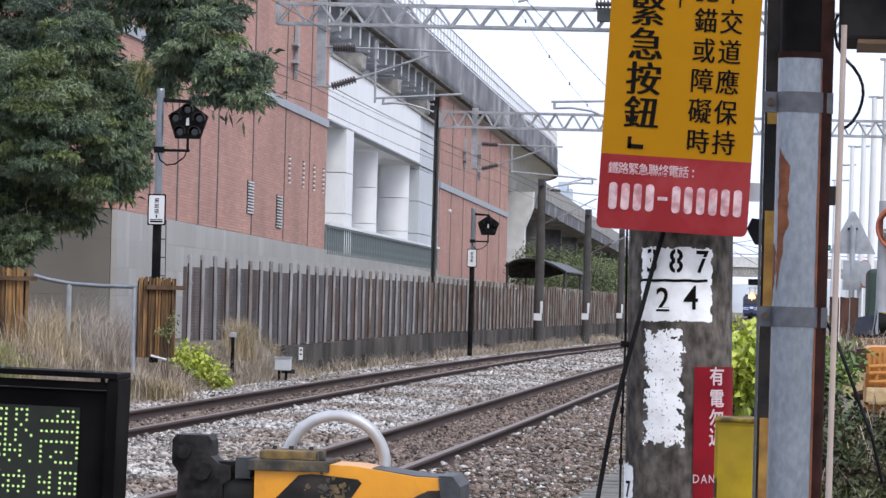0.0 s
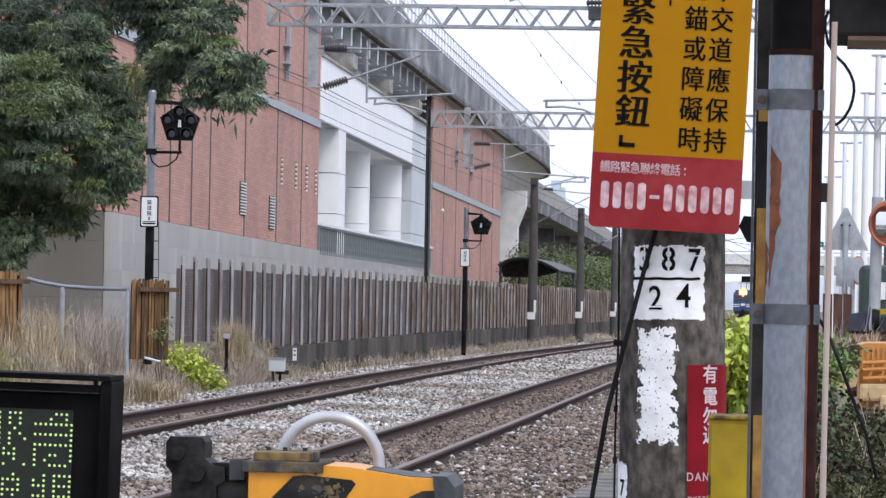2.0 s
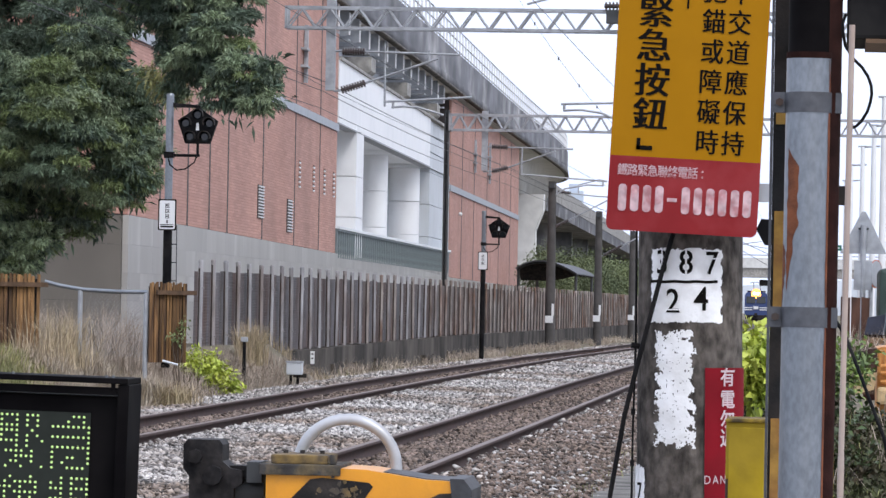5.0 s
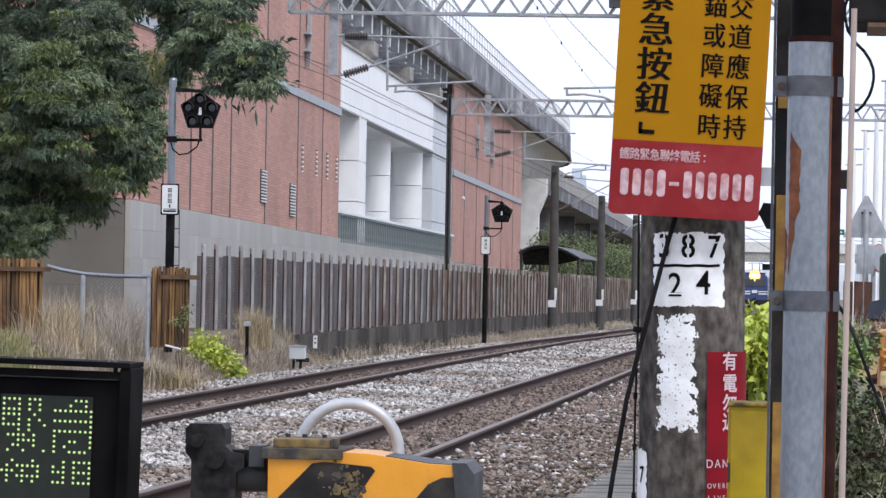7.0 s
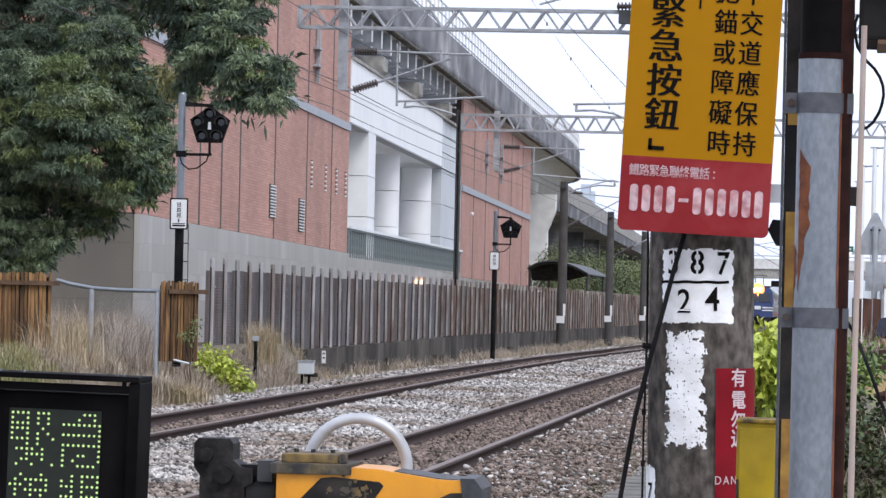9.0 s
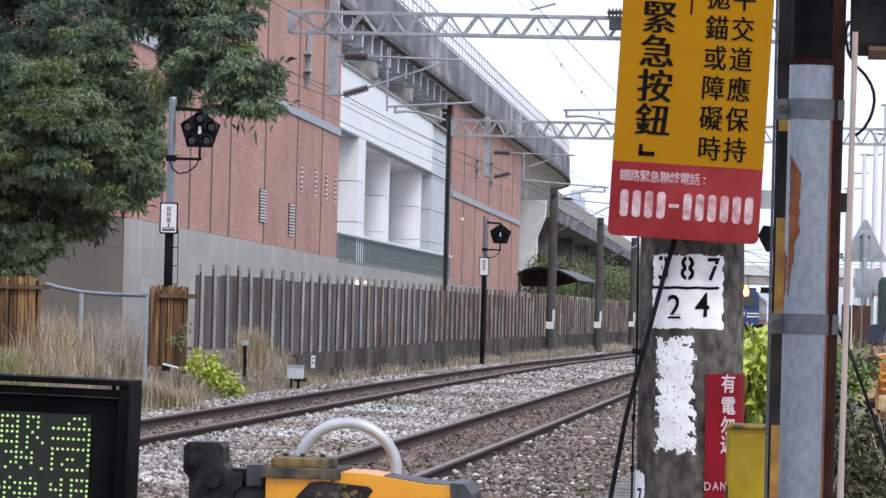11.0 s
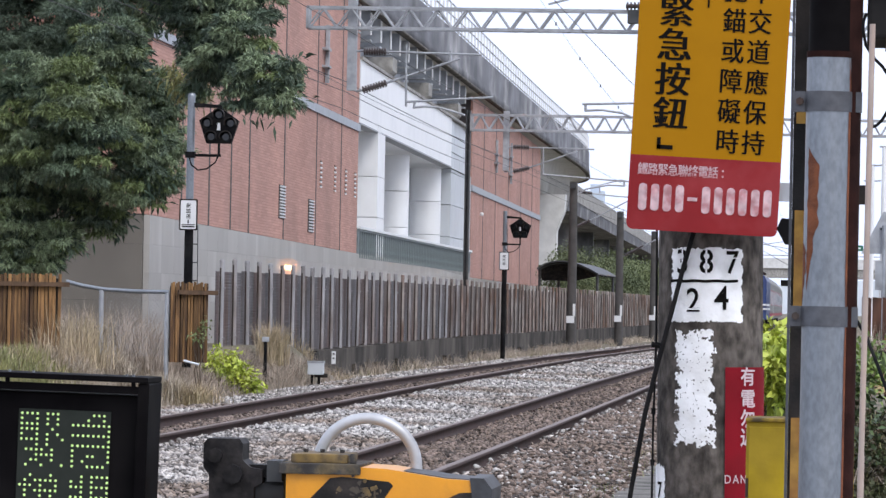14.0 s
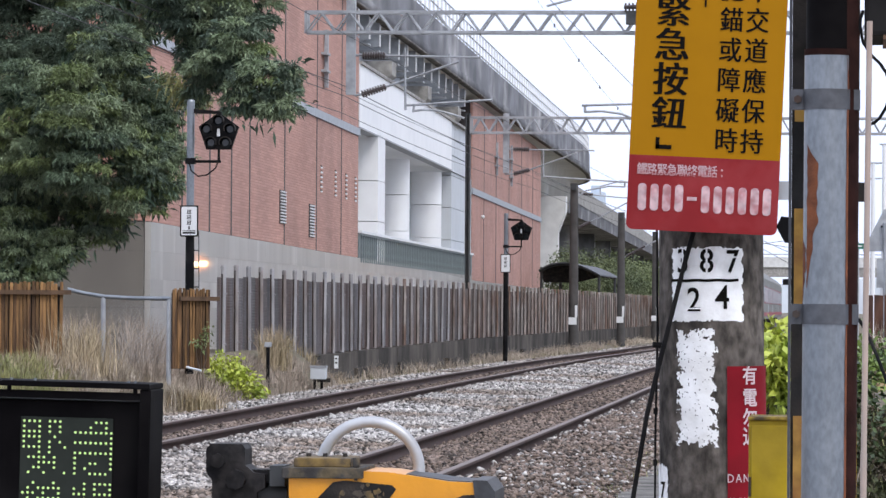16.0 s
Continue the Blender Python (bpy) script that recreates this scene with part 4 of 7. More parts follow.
def rounded(bm, x0, x1, y0, y1, z0, z1, r, n=6, low=True, high=True):
    pts = []
    for cx, cy, a0, on in ((x1 - r, y1 - r, 0, high), (x0 + r, y1 - r, 90, high), (x0 + r, y0 + r, 180, low), (x1 - r, y0 + r, 270, low)):
        if on:
            pts += [(cx + r * math.cos(radians(a0 + 90 * i / n)), cy + r * math.sin(radians(a0 + 90 * i / n))) for i in range(n + 1)]
        else:
            pts.append((x1 if a0 in (0, 270) else x0, y1 if a0 < 180 else y0))
    a = [bm.verts.new((x, y, z0)) for x, y in pts]
    b = [bm.verts.new((x, y, z1)) for x, y in pts]
    bm.faces.new(a[::-1])
    bm.faces.new(b)
    for i in range(len(pts)):
        j = (i + 1) % len(pts)
        bm.faces.new((a[i], a[j], b[j], b[i]))


bm = bmesh.new()
rounded(bm, -.256, .235, 0, .78, -.004, 0, .02, low=False)
part("yellow_panel", bm, M["sign_yellow"], sign, "amber-yellow painted plate")
bm = bmesh.new()
rounded(bm, -.256, .235, -.243, 0, -.004, 0, .022, high=False)
part("red_panel", bm, M["sign_red"], sign, "red painted panel with white writing")


def col(chars, x, y, step, size, material=M["sign_black"], wide=1.0, twice=0.0):
    for i, ch in enumerate(chars):
        for s in ((-1, 1) if twice else (0,)):
            writing(ch, size, material, sign, Matrix.Translation((x + s * twice, y - i * step, .002 + .0002 * s)), "lettering", wide)


col("緊急按鈕", -.133, .468, .1125, .115, twice=.0034)
col("平交道應保持", .14, .545, .0985, .086, wide=.9, twice=.0013)
col("拋錨或障礙時", .056, .545, .0985, .086, wide=.9, twice=.0013)
for b in ((-.172, -.120, .022, .036), (-.172, -.160, .022, .06), (-.034, -.028, .49, .56), (-.028, .016, .552, .56)):
    bm = bmesh.new()
    box(bm, b[0], b[1], b[2], b[3], .001, .003)
    part("lettering", bm, M["sign_black"], sign)
for i, ch in enumerate("鐵路緊急聯絡電話"):
    writing(ch, .041, M["sign_faded"], sign, Matrix.Translation((-.212 + i * .0327, -.048, .002)), "lettering", .85, bold=.0005)
for y in (-.039, -.057):
    bm = bmesh.new()
    rounded(bm, .0447, .0513, y - .0033, y + .0033, .001, .003, .003)
    part("lettering", bm, M["sign_faded"], sign)
for x in (-.208, -.168, -.128, -.088, -.002, .038, .078, .118, .158, .198):
    bm = bmesh.new()
    rounded(bm, x - .0135, x + .0135, -.18, -.092, .001, .003, .012)
    part("number_bar", bm, M["sign_faded"], sign)
bm = bmesh.new()
box(bm, -.062, -.03, -.142, -.13, .001, .003)
part("number_bar", bm, M["sign_faded"], sign)
bm = bmesh.new()
box(bm, -.20, .20, .25, .29, -.06, -.005)
box(bm, -.20, .20, -.1, -.06, -.06, -.005)
part("bracket", bm, M["galv_dull"], sign)

# ---- steel post of the crossing signal ----
sp = thing("signal_post", "galvanised steel post of the crossing signal with rust runs", "post", at=pose(-.094, 13, 0, 0, .15, 0))
bm = bmesh.new()
rod(bm, (0, 0, -.4), (0, 0, 2.04), .066, seg=40)
part("sleeve", bm, M["galv"], sp, "spangled zinc-coated tube", smooth=True)
bm = bmesh.new()
rod(bm, (.026, .03, -.4), (.026, .03, 3.4), .0655, seg=32)
part("inner_tube", bm, M["dark_rust"], sp, "dark rusted tube", smooth=True)
bm = bmesh.new()
rod(bm, (.0, .0, 2.02), (.0, .0, 3.4), .062, seg=32)
part("upper_tube", bm, M["board_black"], sp, "sooty dark tube", smooth=True)
bm = bmesh.new()
rod(bm, (0, 0, 2.026), (0, 0, 2.044), .0674, seg=32)
part("rusty_rim", bm, M["dark_rust"], sp, "rusted upper edge", smooth=True)
for z in (1.90, 1.285):
    bm = bmesh.new()
    rod(bm, (0, 0, z - .029), (0, 0, z + .029), .069, seg=40)
    for s, w in ((-1, .05), (1, .04)):
        box(bm, s * .066 - (.0 if s > 0 else w - .012), s * .066 + (w - .012 if s > 0 else 0), -.012, .03, z - .029, z + .029)
    cl = part("clamp", bm, M["clamp"], sp, "bolted galvanised clamp", smooth=True)
    bm = bmesh.new()
    rod(bm, (-.084, -.012, z), (-.084, -.026, z), .012, seg=6)
    part("bolt", bm, M["rust_and_shadow"], cl)


def run(z0, z1, a0, a1, seed, parent):
    """A rust run down the tube, with a wandering edge."""
    bm = bmesh.new()
    n = 46
    prev = None
    for i in range(n + 1):
        z = z1 - (z1 - z0) * i / n
        w = min(1, i / 6) * min(1, (n - i + 2) / 26)
        l = a0 + 5 * noise.noise((i * .3, seed, 0))
        r = a0 + (a1 - a0) * w * (1 + .35 * noise.noise((i * .22, seed, 7)))
        ring = [bm.verts.new((.0667 * math.sin(radians(l + (r - l) * k / 5)), -.0667 * math.cos(radians(l + (r - l) * k / 5)), z)) for k in range(6)]
        if prev:
            for k in range(5):
                bm.faces.new((prev[k], prev[k + 1], ring[k + 1], ring[k]))
        prev = ring
    part("rust_run", bm, M["rust"], parent, "orange-brown rust run")


run(1.36, 1.77, -56, -22, 3, sp)
run(1.31, 1.5, -84, -62, 8, sp)
run(-.3, 2.03, 58, 100, 5, sp)
# strap and rods behind the post
bm = bmesh.new()
box(bm, -.17, -.03, 1.75, 1.77, 1.655, 1.715)
part("strap", bm, M["galv_dull"], sp, "flat galvanised strap")
bm = bmesh.new()
box(bm, .06, .115, .06, .09, 1.61, 1.665)
part("end_block", bm, M["black_rough"], sp)
bm = bmesh.new()
box(bm, -.206, -.198, 13.5, 13.53, -.4, 2.6)
solid("angle_bar", bm, M["clamp"], "thin upright galvanised angle bar beside the post", "bar")
bm = bmesh.new()
box(bm, -.198, -.14, 13.56, 13.6, -.4, 3.0)
solid("upright_channel", bm, M["black_rough"], "dark steel channel with yellow paint remains", "channel")
for z0, z1 in ((-.3, .98), (1.31, 1.6), (1.86, 1.93)):
    bm = bmesh.new()
    box(bm, -.19, -.141, 13.552, 13.559, z0, z1)
    part("paint_coat", bm, M["tan_paint"], bpy.data.objects["upright_channel"], "scratched yellow paint")
bm = bmesh.new()
rod(bm, (.012, 12.6, -.4), (.02, 12.6, .9), .0092, seg=12)
rod(bm, (.02, 12.6, .9), (.03, 12.6, 2.1), .0082, seg=12)
solid("thin_rod", bm, M["tan_pole"], "thin tan conduit standing beside the post", "conduit", smooth=True)
bm = bmesh.new()
tube(bm, [(.012, 12.75, 2.14), (.004, 12.75, 2.115), (.004, 12.75, 2.09), (.012, 12.75, 2.05), (.037, 12.75, 2.012), (.06, 12.75, 1.99), (.0766, 12.75, 1.965), (.086, 12.75, 1.94), (.088, 12.75, 1.915), (.084, 12.75, 1.89), (.0766, 12.75, 1.866), (.06, 12.75, 1.838), (.045, 12.75, 1.824), (.03, 12.75, 1.818)], .0045, 10)
loop_bm = bm
bm = bmesh.new()
box(bm, .016, .5, 13.0, 13.5, 2.085, 2.6)
bevel(bm, .012)
hd = thing("crossing_signal", "dark grey crossing signal housing above the road", "signal")
part("housing", bm, M["black"], hd)
part("loop_cable", loop_bm, M["black"], hd, "black cable loop", smooth=True)
bm = bmesh.new()
box(bm, -.1, .06, 13.1, 13.16, 2.3, 2.36)
part("bracket", bm, M["black_rough"], hd)
bm = bmesh.new()
box(bm, .07, .5, 12.98, 13.45, 2.073, 2.085)
part("bottom_plate", bm, M["dark_wood"], hd)
yc = thing("yellow_cabinet", "faded yellow steel box with scuffed edges beside the concrete pole", "cabinet")
bm = bmesh.new()
box(bm, -.333, -.207, 14.008, 14.3, -.4, .955)
bevel(bm, .004)
part("body", bm, M["box_yellow"], yc)
bm = bmesh.new()
box(bm, -.336, -.204, 13.996, 14.31, .955, .966)
bevel(bm, .003, 1)
part("lid", bm, M["lid_yellow"], yc, "scuffed dark-edged lid")
bm = bmesh.new()
box(bm, -.326, -.214, 13.998, 14.006, -.35, .94)
bevel(bm, .003, 1)
door = part("door", bm, M["box_yellow"], yc)
for z in (.75, .05):
    bm = bmesh.new()
    rod(bm, (-.329, 13.998, z - .03), (-.329, 13.998, z + .03), .004, seg=8)
    part("hinge", bm, M["rust_and_shadow"], door)
bm = bmesh.new()
box(bm, -.02, .0, 13.45, 13.5, -.3, .98)
solid("yellow_bar", bm, M["box_yellow"], "thin yellow upright bar behind the post", "bar")
bm = bmesh.new()
prism(bm, [(-.157, 1.548), (-.142, 1.58), (-.08, 1.575), (-.08, 1.5), (-.132, 1.502)], .75, .9)
bevel(bm, .006)
part("bell", bm, M["black"], sp, "black bell housing")

# ---- message board ----
bd = thing("message_board", "black LED message board with glowing yellow-green characters", "display board", at=pose(-2.036, 13, 1.07, 0, 1.2, 0))
bm = bmesh.new()
box(bm, -1.2, -.025, .0, .18, -.9, -.055)
bevel(bm, .006)
part("case", bm, M["board_black"], bd)
bm = bmesh.new()
box(bm, -1.22, .0, -.06, .2, -.0165, .0)
for x in (-.045, -.415, -.83):
    box(bm, x - .006, x + .006, -.045, -.03, -.035, -.015)
bevel(bm, .003)
part("hood", bm, M["board_black"], bd)
bm = bmesh.new()
box(bm, -.03, .003, -.05, .19, -.9, -.017)
bevel(bm, .004)
part("side_plate", bm, M["board_black"], bd)
bm = bmesh.new()
box(bm, -1.1, -.03, -.04, .0, -.05, -.028)
part("upper_rail", bm, M["board_black"], bd)
for x in (-.055, -.075, -.35, -.42):
    bm = bmesh.new()
    rod(bm, (x, .02, 0), (x, .02, .006), .004, seg=8)
    part("screw", bm, M["galv"], bd)
bm = bmesh.new()
box(bm, -.384, -.113, -.004, .0, -.9, -.105)
part("screen", bm, M["led_face"], bd, "dark dot-matrix screen")
LED_TEXT = [
    "####.###......###.",
    "#..#.#.#.....#..#.",
    "####.#.#..########",
    "####..#..........#",
    "#..#.#.#..########",
    "####.#..#........#",
    "...#.#....########",
    ".####.#...#......#",
    "...####...#..##..#",
    "..##..#...#.#....#",
    ".#..#...#.#..####.",
    "",
    "..#...#.....#.####",
    ".#.#####..#.#.#..#",
    "###.#..#..###.####",
    ".#.#####....#.#..#",
    ".#..#.#...###.####",
]
bm = bmesh.new()
for r, line in enumerate(LED_TEXT):
    for c_, ch in enumerate(line):
        if ch == "#":
            rod(bm, (-.374 + c_ * .0151, -.004, -.118 - r * .0149), (-.374 + c_ * .0151, -.008, -.118 - r * .0149), .0042, .003, seg=8)
tagged(part("lit_dots", bm, M["led"], bd, "glowing yellow-green dots"), kind="stuff")

# ---- barrier machine ----
M["lid"] = mat("lid", (.20, .13, .04), .75, scale=25, vary=.35, stain=(.05, .042, .035), stain_scale=14, stain_amount=.95, bump=.3, sharp=(.4, .58))
M["flange"] = mat("flange", (.035, .032, .03), .8, scale=30, vary=.4, stain=(.16, .12, .06), stain_scale=16, stain_amount=.8, bump=.4)
M["cast_iron"] = mat("cast_iron", (.016, .015, .016), .6, scale=30, vary=.4, stain=(.05, .045, .043), stain_scale=14, stain_amount=.6, spec=.12, bump=.15, bump_scale=60)
bar = thing("barrier_machine", "yellow and black striped crossing barrier machine with a chrome hoop", "barrier", at=pose(-1.4, 13.5, .8))
bm = bmesh.new()
pts = [(-.278, -.6), (-.278, .005), (-.10, .012), (.02, .008), (.20, -.018), (.31, -.022), (.325, -.05), (.325, -.6)]
prism(bm, pts, -.17, .17)
bevel(bm, .026, 4)
part("body", bm, M["hazard_yellow"], bar, "glossy yellow painted casing", smooth=True)
for i, poly in enumerate(([(-.30, -.2), (-.248, -.128), (-.194, -.073), (-.146, -.023), (-.11, -.018), (.03, -.03), (.042, -.042), (-.016, -.128), (-.07, -.2)], [(.14, -.2), (.159, -.128), (.2, -.078), (.24, -.058), (.275, -.056), (.305, -.06), (.305, -.2)])):
    bm = bmesh.new()
    prism(bm, poly, -.1735, -.166)
    part("black_stripe", bm, M["black_rough"], bar, "worn black stripe")
bm = bmesh.new()
prism(bm, [(.07, .0035), (.20, -.0155), (.30, -.0195), (.30, -.025), (.2, -.024), (.07, -.006)], -.145, .145)
bevel(bm, .002, 1)
part("black_stripe", bm, M["worn_black"], bar, "scuffed blue-black top")
bm = bmesh.new()
prism(bm, [(.27, -.013), (.312, -.014), (.336, -.045), (.336, -.2), (.292, -.2)], -.176, .175)
bevel(bm, .018, 3)
part("end_cap", bm, M["worn_black"], bar, "scuffed blue-black end")
for i in range(85):
    x, z = rng.gauss(-.035, .032), rng.gauss(-.085, .026)
    bm = bmesh.new()
    w, h = rng.uniform(.002, .011), rng.uniform(.002, .010)
    prism(bm, [(x + w * rng.uniform(.7, 1.2) * math.cos(a), z + h * rng.uniform(.6, 1.2) * math.sin(a)) for a in (0, .8, 1.6, 2.5, 3.3, 4.2, 5.2)], -.1738 - i * .00002, -.17)
    part("flaked_patch", bm, M["lid"], bar)
bm = bmesh.new()
box(bm, -.298, -.055, -.188, .15, -.012, .02)
box(bm, -.09, -.07, -.158, -.13, .02, .05)
bevel(bm, .004)
lid = part("lid_flange", bm, M["flange"], bar, "grimy dark flange")
bm = bmesh.new()
box(bm, -.267, -.097, -.15, .12, .02, .047)
bevel(bm, .004)
part("lid_plate", bm, M["lid"], lid, "grimy worn yellow lid")
for x in (-.24, -.19, -.13):
    bm = bmesh.new()
    rod(bm, (x, .0, .047), (x, .0, .057), .008, seg=6)
    part("bolt", bm, M["rust_and_shadow"], lid)
bm = bmesh.new()
tube(bm, [(-.215, .1, -.2)] + [(-.065 - .15 * math.cos(radians(a)), .1, .004 + .146 * math.sin(radians(a))) for a in range(0, 181, 9)] + [(.085, .1, -.2)], .0175, 14)
part("hoop", bm, M["hoop"], bar, "bent bright tube", smooth=True)
bm = bmesh.new()
prism(bm, [(-.52, -.5), (-.52, -.025), (-.538, .0), (-.538, .07), (-.525, .085), (-.43, .085), (-.42, .07), (-.42, .022), (-.395, .0), (-.36, -.005), (-.36, -.045), (-.385, -.06), (-.385, -.5)], -.09, .06)
bevel(bm, .008)
rod(bm, (-.50, -.09, .035), (-.50, -.12, .035), .022, seg=8)
rod(bm, (-.445, -.09, -.02), (-.445, -.13, -.02), .03, seg=8)
box(bm, -.42, -.33, -.06, .05, -.03, .008)
part("hinge_bracket", bm, M["cast_iron"], bar, "greasy black cast bracket")
bm = bmesh.new()
rod(bm, (-.40, 0, -.07), (-.30, 0, -.07), .05, seg=20)
box(bm, -.345, -.30, -.1, .05, -.04, .022)
part("pivot_shaft", bm, M["dark_steel"], bar, smooth=True)

# ---- catenary portals ----
def truss(name, a, b, deep, wide, parent, panels, r=.035):
    """A lattice beam of four chords and zigzag bracing from a to b, chords level."""
    a, b = Vector(a), Vector(b)
    for dy in (-wide / 2, wide / 2):
        for dz in (0, deep):
            o = Vector((0, dy, dz))
            bm = bmesh.new()
            m = (b - a)
            box(bm, 0, 1, -r, r, -r, r)
            bmesh.ops.transform(bm, matrix=Matrix.Translation(a + o) @ m.to_track_quat("X", "Z").to_matrix().to_4x4() @ Matrix.Diagonal((m.length, 1, 1, 1)), verts=bm.verts)
            part("chord", bm, M["galv_dull"], parent)
    for dy in (-wide / 2, wide / 2):
        for i in range(panels):
            for j in range(2):
                p = a + (b - a) * ((i + j * .5) / panels) + Vector((0, dy, 0 if j == 0 else deep))
                q = a + (b - a) * ((i + .5 + j * .5) / panels) + Vector((0, dy, deep if j == 0 else 0))
                bm = bmesh.new()
                rod(bm, p, q, r * .72, seg=6)
                part("brace", bm, M["galv_dull"], parent)
    for end in (a, b):
        for dy in (-wide / 2, wide / 2):
            bm = bmesh.new()
            box(bm, end.x - r, end.x + r, end.y + dy - r, end.y + dy + r, end.z - r, end.z + deep + r)
            part("end_post", bm, M["galv_dull"], parent)
    for i in range(panels + 1):
        p = a + (b - a) * (i / panels)
        bm = bmesh.new()
        rod(bm, p + Vector((0, -wide / 2, 0)), p + Vector((0, wide / 2, 0)), r * .6, seg=6)
        part("brace", bm, M["galv_dull"], parent)


def insulator(a, b, parent, r=.09, n=9):
    a, b = Vector(a), Vector(b)
    bm = bmesh.new()
    rod(bm, a, b, r * .45, seg=8)
    core = part("insulator", bm, M["insulator"], parent, "dark ribbed insulator")
    d = (b - a).normalized() * .018
    for i in range(n):
        p = a + (b - a) * ((i + .5) / n)
        bm = bmesh.new()
        rod(bm, p - d, p + d, r, r * .8, seg=10)
        part("shed", bm, M["insulator"], core)


def bars(parent, items, r=.028, name="arm", material="galv_dull"):
    for it in items:
        bm = bmesh.new()
        tube(bm, it, r, 6)
        part(name, bm, M[material], parent)


g1 = thing("catenary_portal", "galvanised lattice portal beam over the tracks, with cantilever arms", "gantry", "catenary portals")
truss("beam", (-12.05, 98, 7.29), (2.5, 98, 7.29), .44, .44, g1, 23, .03)
bm = bmesh.new()
box(bm, (-11.080, 98, 6.910)[0] - .1, (-11.080, 98, 6.910)[0] + .1, 97.9, 98.1, 5.93, 8.6)
part("drop_post", bm, M["galv_dull"], g1, "grey steel drop post")
bm = bmesh.new()
box(bm, 2.3, 2.6, 97.85, 98.15, -.6, 8.2)
part("mast", bm, M["dark_steel"], g1)
insulator((-10.830, 98, 6.790), (-10.330, 98, 6.790), g1)
insulator((-10.840, 98, 5.940), (-10.310, 98, 6.110), g1)
bars(g1, [[(-11.020, 98, 6.790), (-10.800, 98, 6.800)], [(-10.330, 98, 6.790), (-8.250, 98, 6.750)], [(-11.000, 98, 5.920), (-10.830, 98, 5.940)], [(-10.310, 98, 6.110), (-8.720, 98, 6.660)], [(-9.900, 98, 6.970), (-9.880, 98, 5.600)], [(-9.900, 98, 5.700), (-7.980, 98, 5.830)], [(-9.720, 98, 5.580), (-9.470, 98, 5.610), (-9.160, 98, 5.590), (-8.850, 98, 5.510), (-8.590, 98, 5.430)], [(-9.690, 98, 5.700), (-9.710, 98, 5.560)], [(-8.930, 98, 6.830), (-8.930, 98, 6.580)]])
bars(g1, [[(-6.030, 98, 5.710), (-4.240, 98, 5.770)], [(-5.960, 98, 5.710), (-5.960, 98, 5.560)], [(-5.980, 98, 5.570), (-5.590, 98, 5.590), (-5.160, 98, 5.530), (-4.790, 98, 5.380)], [(-6.810, 98, 7.870), (-6.260, 98, 8.020)], [(-4.270, 98, 6.780), (-4.240, 98, 5.560)]])
insulator((-5.110, 97.7, 7.830), (-4.640, 97.7, 7.840), g1, .1, 6)
bm = bmesh.new()
box(bm, (-5.060, 97.6, 7.480)[0], (-4.260, 97.6, 7.490)[0], 97.5, 97.9, (-5.060, 97.6, 7.460)[2], (-5.060, 97.6, 7.730)[2])
part("bracket", bm, M["dark_steel"], g1)

g2 = thing("catenary_portal", "galvanised lattice portal beam farther down the line", "gantry", "catenary portals")
truss("beam", (-13.340, 155, 7.330), (2.5, 155, (-13.340, 155, 7.330)[2]), .52, .5, g2, 26, .036)
bm = bmesh.new()
mx = (-13.450, 155, 5.960)[0]
box(bm, mx - .03, mx + .03, 154.95, 155.05, -.6, 8.0)
mast2 = part("mast", bm, M["dark_steel"], g2, "dark steel mast")
for dx in (-.055, .055):
    bm = bmesh.new()
    box(bm, mx + dx - .025, mx + dx + .025, 154.8, 155.2, -.6, 8.0)
    part("flange", bm, M["dark_steel"], mast2)
bm = bmesh.new()
box(bm, 2.2, 2.6, 154.8, 155.2, -.6, 8.0)
part("mast", bm, M["dark_steel"], g2)
bm = bmesh.new()
box(bm, (-12.140, 155, 5.990)[0] - .1, (-12.140, 155, 5.990)[0] + .1, 154.9, 155.1, 5.95, 8.0)
part("drop_post", bm, M["galv_dull"], g2, "grey steel drop post")
insulator((-11.890, 155, 6.770), (-11.340, 155, 6.760), g2, .09)
insulator((-11.870, 155, 5.920), (-11.330, 155, 6.060), g2, .09)
bars(g2, [[(-12.200, 155, 6.770), (-11.890, 155, 6.770)], [(-11.340, 155, 6.760), (-9.100, 155, 6.730)], [(-12.180, 155, 5.910), (-11.870, 155, 5.920)], [(-11.330, 155, 6.060), (-9.680, 155, 6.660)], [(-10.850, 155, 5.840), (-7.910, 155, 5.640)], [(-9.650, 155, 5.160), (-9.360, 155, 5.360), (-8.590, 155, 5.510), (-8.050, 155, 5.490)], [(-10.850, 155, 6.750), (-10.850, 155, 5.820)], [(-8.050, 155, 5.680), (-8.050, 155, 5.470)]], .03)

# ---- line poles beside the far track ----
def line_pole(x, y, top, lab):
    t = thing("line_pole", lab, "pole", "line poles", at=pose(x, y, 0))
    bm = bmesh.new()
    rod(bm, (0, 0, -.5), (0, 0, top), .185, .14, seg=20)
    part("shaft", bm, M["dark_steel_concrete"], t, smooth=True)
    bm = bmesh.new()
    box(bm, -.17, .12, -.2, -.15, .72, .98)
    part("band", bm, M["plate_white"], t, "white painted band")
    bm = bmesh.new()
    box(bm, .06, .15, -.2, -.14, .98, 1.42)
    part("marker_strip", bm, M["plate_white"], t)
    bm = bmesh.new()
    box(bm, -.1, .1, -.28, -.05, top - .25, top - .05)
    part("clamp", bm, M["dark_steel"], t)
    return t


M["dark_steel_concrete"] = mat("dark_pole_concrete", (.075, .07, .067), .9, scale=3, vary=.2, stain=(.06, .057, .055), stain_scale=.8, bump=.2)
lp = line_pole(-10.35, 164, 5.86, "dark concrete line pole with white band")
